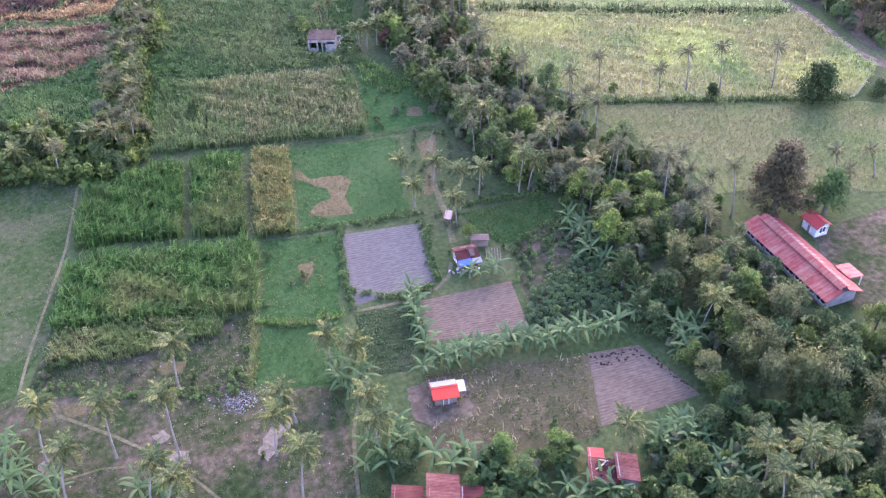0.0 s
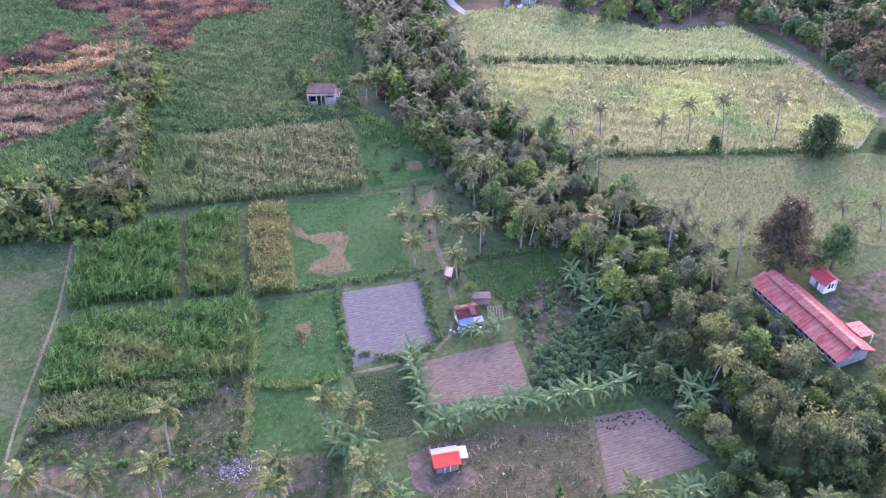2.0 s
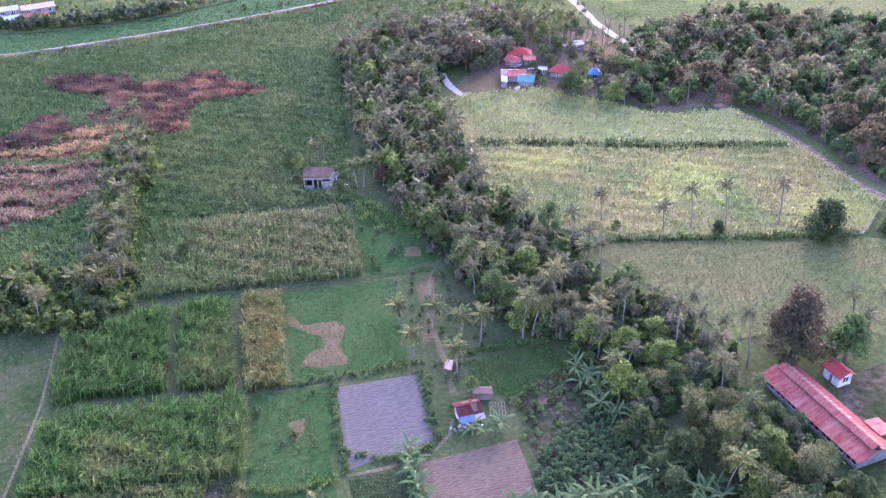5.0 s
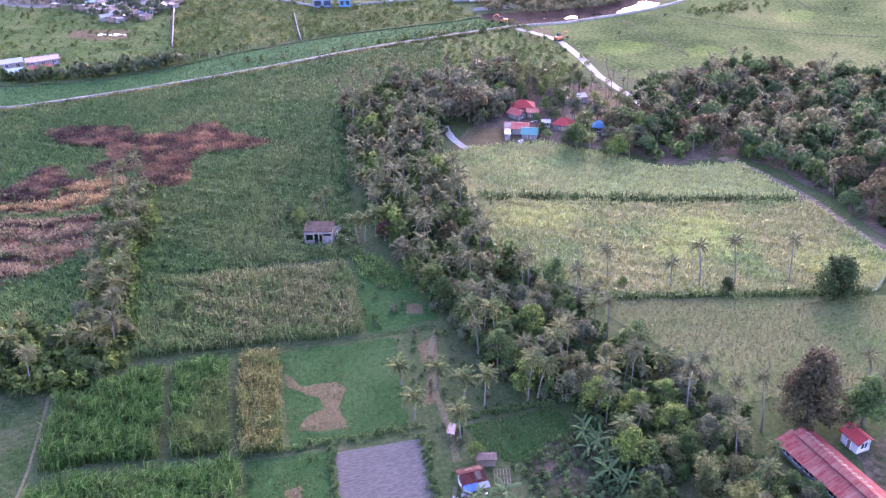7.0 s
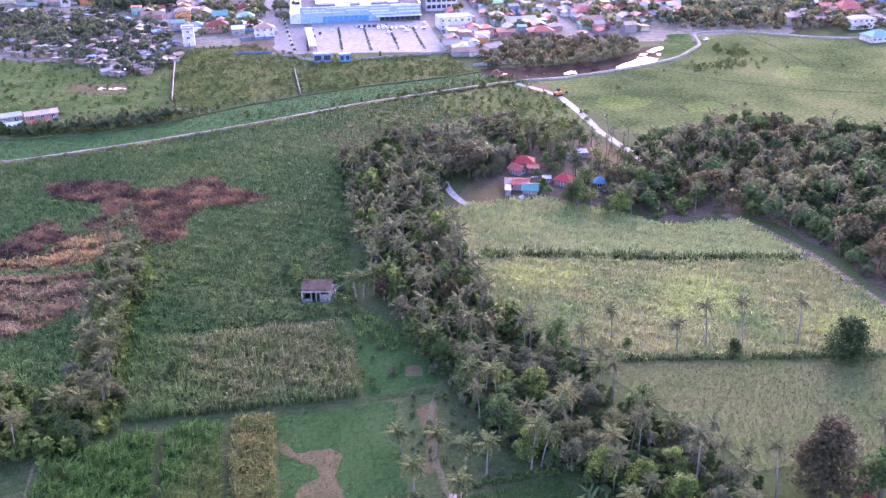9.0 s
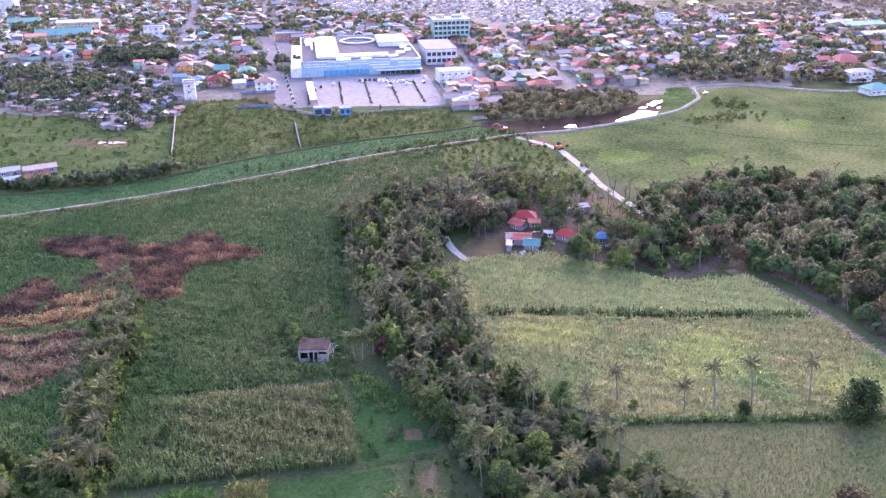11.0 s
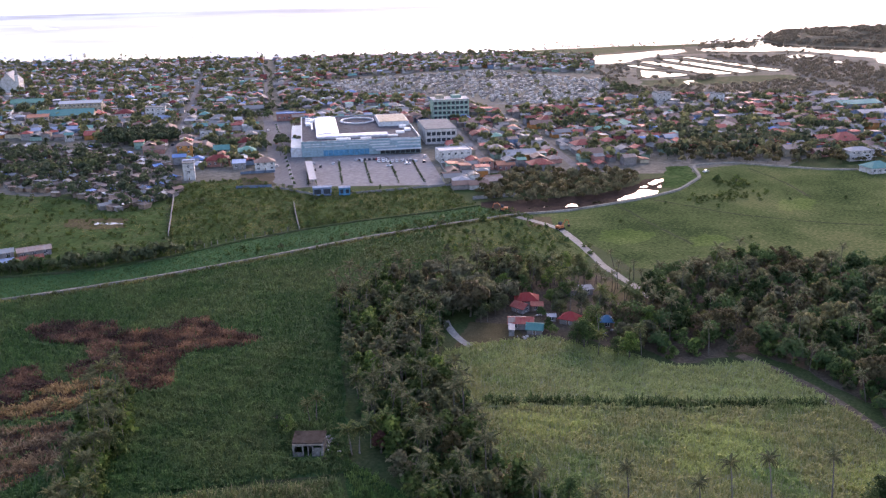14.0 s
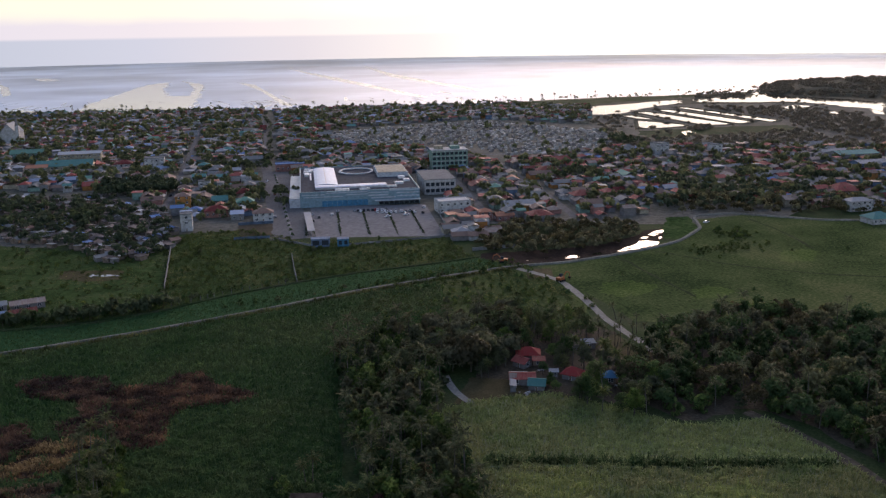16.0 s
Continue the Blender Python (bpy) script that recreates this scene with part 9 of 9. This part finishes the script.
# cemetery: countless pale tombs
M_TOMB = paint("limewashed_tomb", (0.36, 0.345, 0.315), 0.85, dirt=0.45, fine=0.02)
bm = bmesh.new()
for x, y in scatter(CEMETERY, 5.4, 1.0, keep=0.62):
    v = box(bm, -0.8, 0.8, -1.3, 1.3, -0.05, RNG.uniform(0.8, 2.4), int(RNG.random() < 0.4))
    bmesh.ops.transform(bm, matrix=pose(x, y, 0, 0, 0, -7.6 + 90 * int(RNG.integers(2))) @ Matrix.Diagonal((RNG.uniform(0.7, 1.8), RNG.uniform(0.7, 1.5), 1, 1)), verts=v)
solid("tombs", mesh_bm("tombs", bm, M_TOMB, M_PLASTER[7]), "crowded white and grey cemetery tombs", "cemetery", kind="stuff")

# ---- trees of the town and the shore ----
clump = np.concatenate([RNG.normal(size=(26, 2)) * (12, 13) + c for c in CLUMPS])
far_wood("town_trees", "dark trees scattered among the town houses", np.concatenate([scatter(WEST, 11.0, 1.0, KEEP_OUT, STREETS), scatter(EAST, 11.0, 1.0, KEEP_OUT, STREETS), scatter(BACK, 11, 1.0, KEEP_OUT, STREETS), scatter(CEMETERY, 26, 1.0, keep=0.6), scatter(BEHIND, 11, 1.0)]), FAR_TREE, 0.5, 1.15)
far_wood("town_trees", "trees lining the long town streets", np.concatenate([along([tw(-15, 240), tw(-7, 500), tw(-5, 700)], 14, 1.5), along([tw(-5, 240), tw(3, 500), tw(5, 700)], 16, 1.5), along([tw(-79, 120), tw(-77, 640)], 15, 1.2)]), FAR_TREE, 0.45, 0.8)
far_wood("town_woods", "clumps of deep green trees between town blocks", clump, FAR_DEEP + FAR_TREE[:1], 0.55, 1.1)
far_wood("shanty_trees", "dense dark trees among the shanties", np.concatenate([scatter(SHANTY, 9.0, 1.0), scatter(SHANTY_LOW, 10.0, 1.0), scatter(SHANTY, 22.0, 1.0)]), FAR_DEEP, 0.5, 0.9)
far_wood("town_woods", "dense dark grove between town houses", scatter(TOWN_WOOD, 5.0, 0.9), FAR_DEEP, 0.75, 1.15)
far_wood("canal_trees", "dark scrub trees along the canal's far bank", np.concatenate([scatter([(167.4, 418.6), (204.3, 452.2), (261.9, 425.4), (258.7, 404.2), (228.3, 381.9), (188.6, 380.7), (165.0, 398.4)], 5.2, 0.9),
                                                                                      scatter([(303.3, 457.8), (334.9, 483.3), (419.2, 402.6), (400.4, 384.9), (362.4, 397.8), (294.5, 436.6)], 8.0, 0.9)]), FAR_BROWN, 0.45, 0.85)
far_wood("canal_trees", "tall dark trees behind the canal's bend", scatter([(299.7, 445.2), (336.2, 432.0), (392.7, 397.0), (431.5, 434.4), (415.7, 465.3), (354.8, 475.4), (313.3, 470.3)], 7.0, 0.9), FAR_DEEP + FAR_BROWN, 0.7, 1.15)
far_wood("canal_trees", "dark leafy trees along the canal's bank", along([(-36.0, 369.0), (-10.5, 366.5), (3.5, 365.5), (26.5, 370.5)], 2.0, 1.4), FAR_DEEP, 0.4, 1.0)
far_wood("shore_trees", "thin line of palms and trees along the shore", np.concatenate([along([(x, y - 14) for x, y in COAST[1:7]], 6, 8)]), FAR_TREE + FAR_PALMS, 0.5, 0.95)
far_wood("lagoon_trees", "dark mangrove belt round the ponds", np.concatenate([scatter([(727.1, 1018.8), (726.6, 987.7), (774.5, 947.6), (815.0, 922.2), (826.5, 886.2), (821.2, 835.8), (782.3, 743.5), (628.4, 599.0), (657.8, 685.3), (682.8, 774.1), (710.9, 814.3), (716.8, 908.2), (725.7, 998.6)], 9.5, 1.0, avoid=FISH[8:]),
                                                                                         scatter([(814.4, 1116.7), (900.1, 1099.6), (948.6, 1169.1), (942.6, 1205.3), (857.6, 1171.3)], 12, 1.0), scatter([(496.0, 835.6), (481.1, 783.9), (470.1, 736.5), (523.3, 722.6), (586.4, 719.6), (647.7, 719.1), (622.6, 593.5), (597.6, 570.1), (491.9, 626.0), (399.8, 670.7)], 9.0, 1.0),
                                                                                         scatter([(566.3, 795.5), (595.5, 811.2), (596.7, 784.5), (561.4, 756.1), (549.5, 762.8)], 8, 1.0), scatter([(521.3, 926.4), (574.7, 934.5), (553.0, 870.4), (518.8, 822.6), (469.5, 807.8)], 10, 1.0, keep=0.6), scatter(SWAMP, 26, 1.0, avoid=FISH, keep=0.4)]), SWAMP_TREE, 0.5, 1.0)
# wooded headland beyond the lagoon
HEAD = [(960.0, 1130.0), (984.0, 1062.0), (1012.0, 995.0), (1075.0, 905.0), (1250.0, 800.0), (1480.0, 960.0), (1420.0, 1300.0), (1160.0, 1350.0), (1010.0, 1230.0)]
HEAD = wavy(HEAD, 30.0, 7.0)
HX, HY = 1240.0, 1080.0
RINGS = ((1.0, -0.6), (0.93, 2.5), (0.75, 7.0), (0.5, 12.0), (0.2, 16.0))
bm = bmesh.new()
loops = [[bm.verts.new((HX + (x - HX) * r, HY + (y - HY) * r, z + (RNG.normal() * 1.2 if z > 0 else 0))) for x, y in HEAD] for r, z in RINGS]
for a, b in zip(loops, loops[1:]):
    for k in range(len(HEAD)):
        bm.faces.new((a[k], a[(k + 1) % len(HEAD)], b[(k + 1) % len(HEAD)], b[k]))
bm.faces.new(loops[-1])
bmesh.ops.recalc_face_normals(bm, faces=bm.faces[:])
solid("headland", mesh_bm("headland", bm, M_SWAMP), "low wooded headland across the lagoon", "hill", kind="structure")


def head_height(x, y):
    edge = next((r for r, _ in reversed(RINGS) if inside(np.array([[x, y]]), [(HX + (u - HX) * r, HY + (v - HY) * r) for u, v in HEAD])[0]), 1.0)
    return max(0.0, dict(RINGS)[edge] - 0.5)


far_wood("headland_trees", "dark woods over the headland", np.array([p for p in scatter(HEAD, 13, 1.0) if p[0] < 1260]), SWAMP_TREE, 0.9, 1.4, head_height)

# ---- machines and small things by the canal ----
M_YELLOW = paint("machine_orange", (0.36, 0.12, 0.045), 0.6)


def digger(x, y, turn, label):
    t = thing("excavator", label, "excavator", pose(x, y, 0.06, 0, 0, turn))
    for s in (-1.0, 1.0):
        bm = bmesh.new()
        box(bm, -1.7, 1.7, s - 0.28, s + 0.28, 0, 0.75)
        bmesh.ops.bevel(bm, geom=bm.edges[:], offset=0.18, segments=1, affect="EDGES")
        part("track", mesh_bm("track", bm, M_TYRE), t)
    bm = bmesh.new()
    box(bm, -1.9, 1.2, -1.2, 1.2, 0.8, 1.8)
    bmesh.ops.bevel(bm, geom=bm.edges[:], offset=0.12, segments=1, affect="EDGES")
    base = part("body", mesh_bm("body", bm, M_YELLOW), t)
    bm = bmesh.new()
    box(bm, 0.0, 1.3, 0.2, 1.2, 1.81, 2.9)
    part("cab", mesh_bm("cab", bm, M_DECK), base, "dark glazed driver cab")
    bm = bmesh.new()
    tube(bm, [(1.0, -0.3, 1.6), (2.8, -0.3, 3.6), (4.6, -0.3, 3.0)], [0.28, 0.24, 0.18], 6)
    boom = part("boom", mesh_bm("boom", bm, M_YELLOW), t)
    bm = bmesh.new()
    tube(bm, [(4.6, -0.3, 3.0), (5.0, -0.3, 1.2)], [0.18, 0.14], 6)
    part("dipper_arm", mesh_bm("dipper_arm", bm, M_YELLOW), boom)
    bm = bmesh.new()
    box(bm, 4.6, 5.4, -0.7, 0.1, 0.3, 1.1)
    part("bucket", mesh_bm("bucket", bm, M_TYRE), boom)


digger(*(176.5, 340.1), 20, "orange excavator parked by the gravel road")
digger(*(167.5, 377.3), 150, "orange excavator at the canal's edge")
fence = thing("canal_fence", "line of pale fence posts on the canal bank", "fence", pose(0, 0, 0))
POST = mesh_bm("post", (lambda b: (tube(b, [(0, 0, -0.1), (0, 0, 1.9)], [0.12, 0.1], 6), b)[1])(bmesh.new()), M_CONCRETE)
for x, y in along([(22.8, 367.9), (47.6, 378.2), (77.4, 384.4)], 3.5, 0.1):
    part("post", POST, fence, at=pose(x, y, 0))
sheet("bare_ground", [(68.6, 508.5), (86.3, 505.2), (81.1, 473.2), (64.7, 478.2)], 0.075, M_WOODFLOOR, "bare brown plot behind a hoarding", "ground", 3.0, 0.5)
M_HOARD = paint("faded_blue_sheet", (0.085, 0.12, 0.165), 0.8, dirt=0.4)
hoarding = thing("hoarding", "long faded blue sheet hoarding round a bare plot", "fence", pose(0, 0, 0))
for a, b in (((68.5, 509.5), (87.0, 506.5)), ((61.5, 474.5), (79.0, 470.5))):
    d = (Vector(b) - Vector(a)).normalized()
    n = Vector((-d.y, d.x)) * 0.08
    bm = bmesh.new()
    slab(bm, [(a[0] + n.x, a[1] + n.y, 1.4), (a[0] - n.x, a[1] - n.y, 1.4), (b[0] - n.x, b[1] - n.y, 1.4), (b[0] + n.x, b[1] + n.y, 1.4)], 1.5)
    part("panel", mesh_bm("panel", bm, M_HOARD), hoarding)
wall2 = thing("boundary_wall", "low pale block wall across the waste ground", "wall", pose(0, 0, 0))
for a, b in (((82.1, 428.3), (78.1, 402.7)), ((78.1, 402.7), (75.3, 382.4)), ((30.6, 470.9), (23.0, 396.1)), ((162.9, 402.9), (185.4, 400.7))):
    d = (Vector(b) - Vector(a)).normalized()
    n = Vector((-d.y, d.x)) * 0.15
    bm = bmesh.new()
    slab(bm, [(a[0] + n.x, a[1] + n.y, 1.6), (a[0] - n.x, a[1] - n.y, 1.6), (b[0] - n.x, b[1] - n.y, 1.6), (b[0] + n.x, b[1] + n.y, 1.6)], 1.7)
    part("wall", mesh_bm("wall", bm, M_CONCRETE), wall2)

EAST_SIDE = (((538.9, 546.0), 34, 16, 6.0, 2.0, "gable", 2, R_TEAL, "long market hall with a dull teal roof", 1), ((521.2, 510.0), 30, 13, 5.0, 1.6, "gable", 6, R_ZINC, "long shed with a pale zinc roof", 1), ((537.7, 567.7), 26, 11, 5.0, 1.5, "gable", 2, R_DULL, "grey hall with a sheet roof", 1),
                                                  ((420.3, 436.6), 17, 13, 4.5, 4.0, "hip", 7, R_TOWNRED, "big house with a broad red hip roof", 1), ((395.3, 400.4), 14, 8, 6.0, 1.4, "hip", 0, R_ZINC, "white two-storey house below the red roof", 2), ((379.7, 371.3), 13, 10, 3.4, 2.6, "hip", 0, R_TEAL, "marsh-side house with a teal hip roof", 1),
                                                  ((424.4, 634.3), 12, 10, 10.5, 0.4, "flat", 0, M_CONCRETE, "white three-storey town block", 3), ((467.5, 619.4), 9, 8, 8.5, 0.4, "flat", 0, M_CONCRETE, "narrow white town block", 3), ((295.8, 582.9), 16, 11, 5.0, 2.6, "hip", 4, R_TOWNRED, "large house under a red roof paled for haze", 2),
                                                  ((270.1, 488.6), 13, 10, 5.0, 2.4, "hip", 0, R_TOWNRED, "white-walled house with a red roof paled for haze", 2), ((261.7, 463.9), 13, 9, 4.6, 2.0, "gable", 5, R_BROWN, "ochre house with a brown roof", 2), ((221.4, 448.6), 13, 10, 4.6, 2.2, "hip", 2, R_TOWNRED, "house with a maroon hip roof", 1))
WEST_SIDE = (((315.3, 487.5), 13, 10, 4.0, 2.0, "gable", 6, R_BLUE, "house with a dull blue sheet roof", 1), ((-33.5, 700.0), 34, 10, 4.5, 1.5, "gable", 6, R_SKYBLUE, "long low market roof in faded blue", 1), ((-72.0, 735.0), 26, 12, 4.5, 1.5, "gable", 6, R_DULL, "long low grey market roof", 1),
                                                  ((-47.5, 760.0), 15, 10, 6.5, 1.5, "gable", 1, R_ORANGE, "cream block with an orange-brown roof", 2), ((-62.0, 860.0), 26, 11, 6.5, 2.6, "gable", 3, R_GREEN, "school block with a green roof", 2), ((133.1, 694.6), 22, 9, 5.5, 0.4, "flat", 4, R_BLUE, "row of low shops in red and blue", 1))
for p, w, d, h, rise, shape, wall, roof, lab, st in EAST_SIDE + WEST_SIDE:
    house(p[0], p[1], -7.6, w, d, h, rise, shape, M_PLASTER[wall], roof, lab, 0.5, st, 1)
car(pose(*(299.3, 407.4), 0.04, 0, 0, 15), 0)
# scrub along the dirt road and round the house shell
far_wood("wood_edge", "low brown-green scrub beside the dirt road", along([(167.6, 209.5), (173.4, 193.4), (174.5, 173.4), (169.9, 148.9)], 2.6, 1.4), SHRUB, 0.5, 1.15)
far_wood("undergrowth", "weedy shrubs crowding the house shell", np.array([(35.3, 199.7), (36.5, 197.3), (44.6, 198.0), (46.3, 201.4), (42.5, 196.2), (35.8, 204.9)]), SHRUB, 0.4, 0.8)
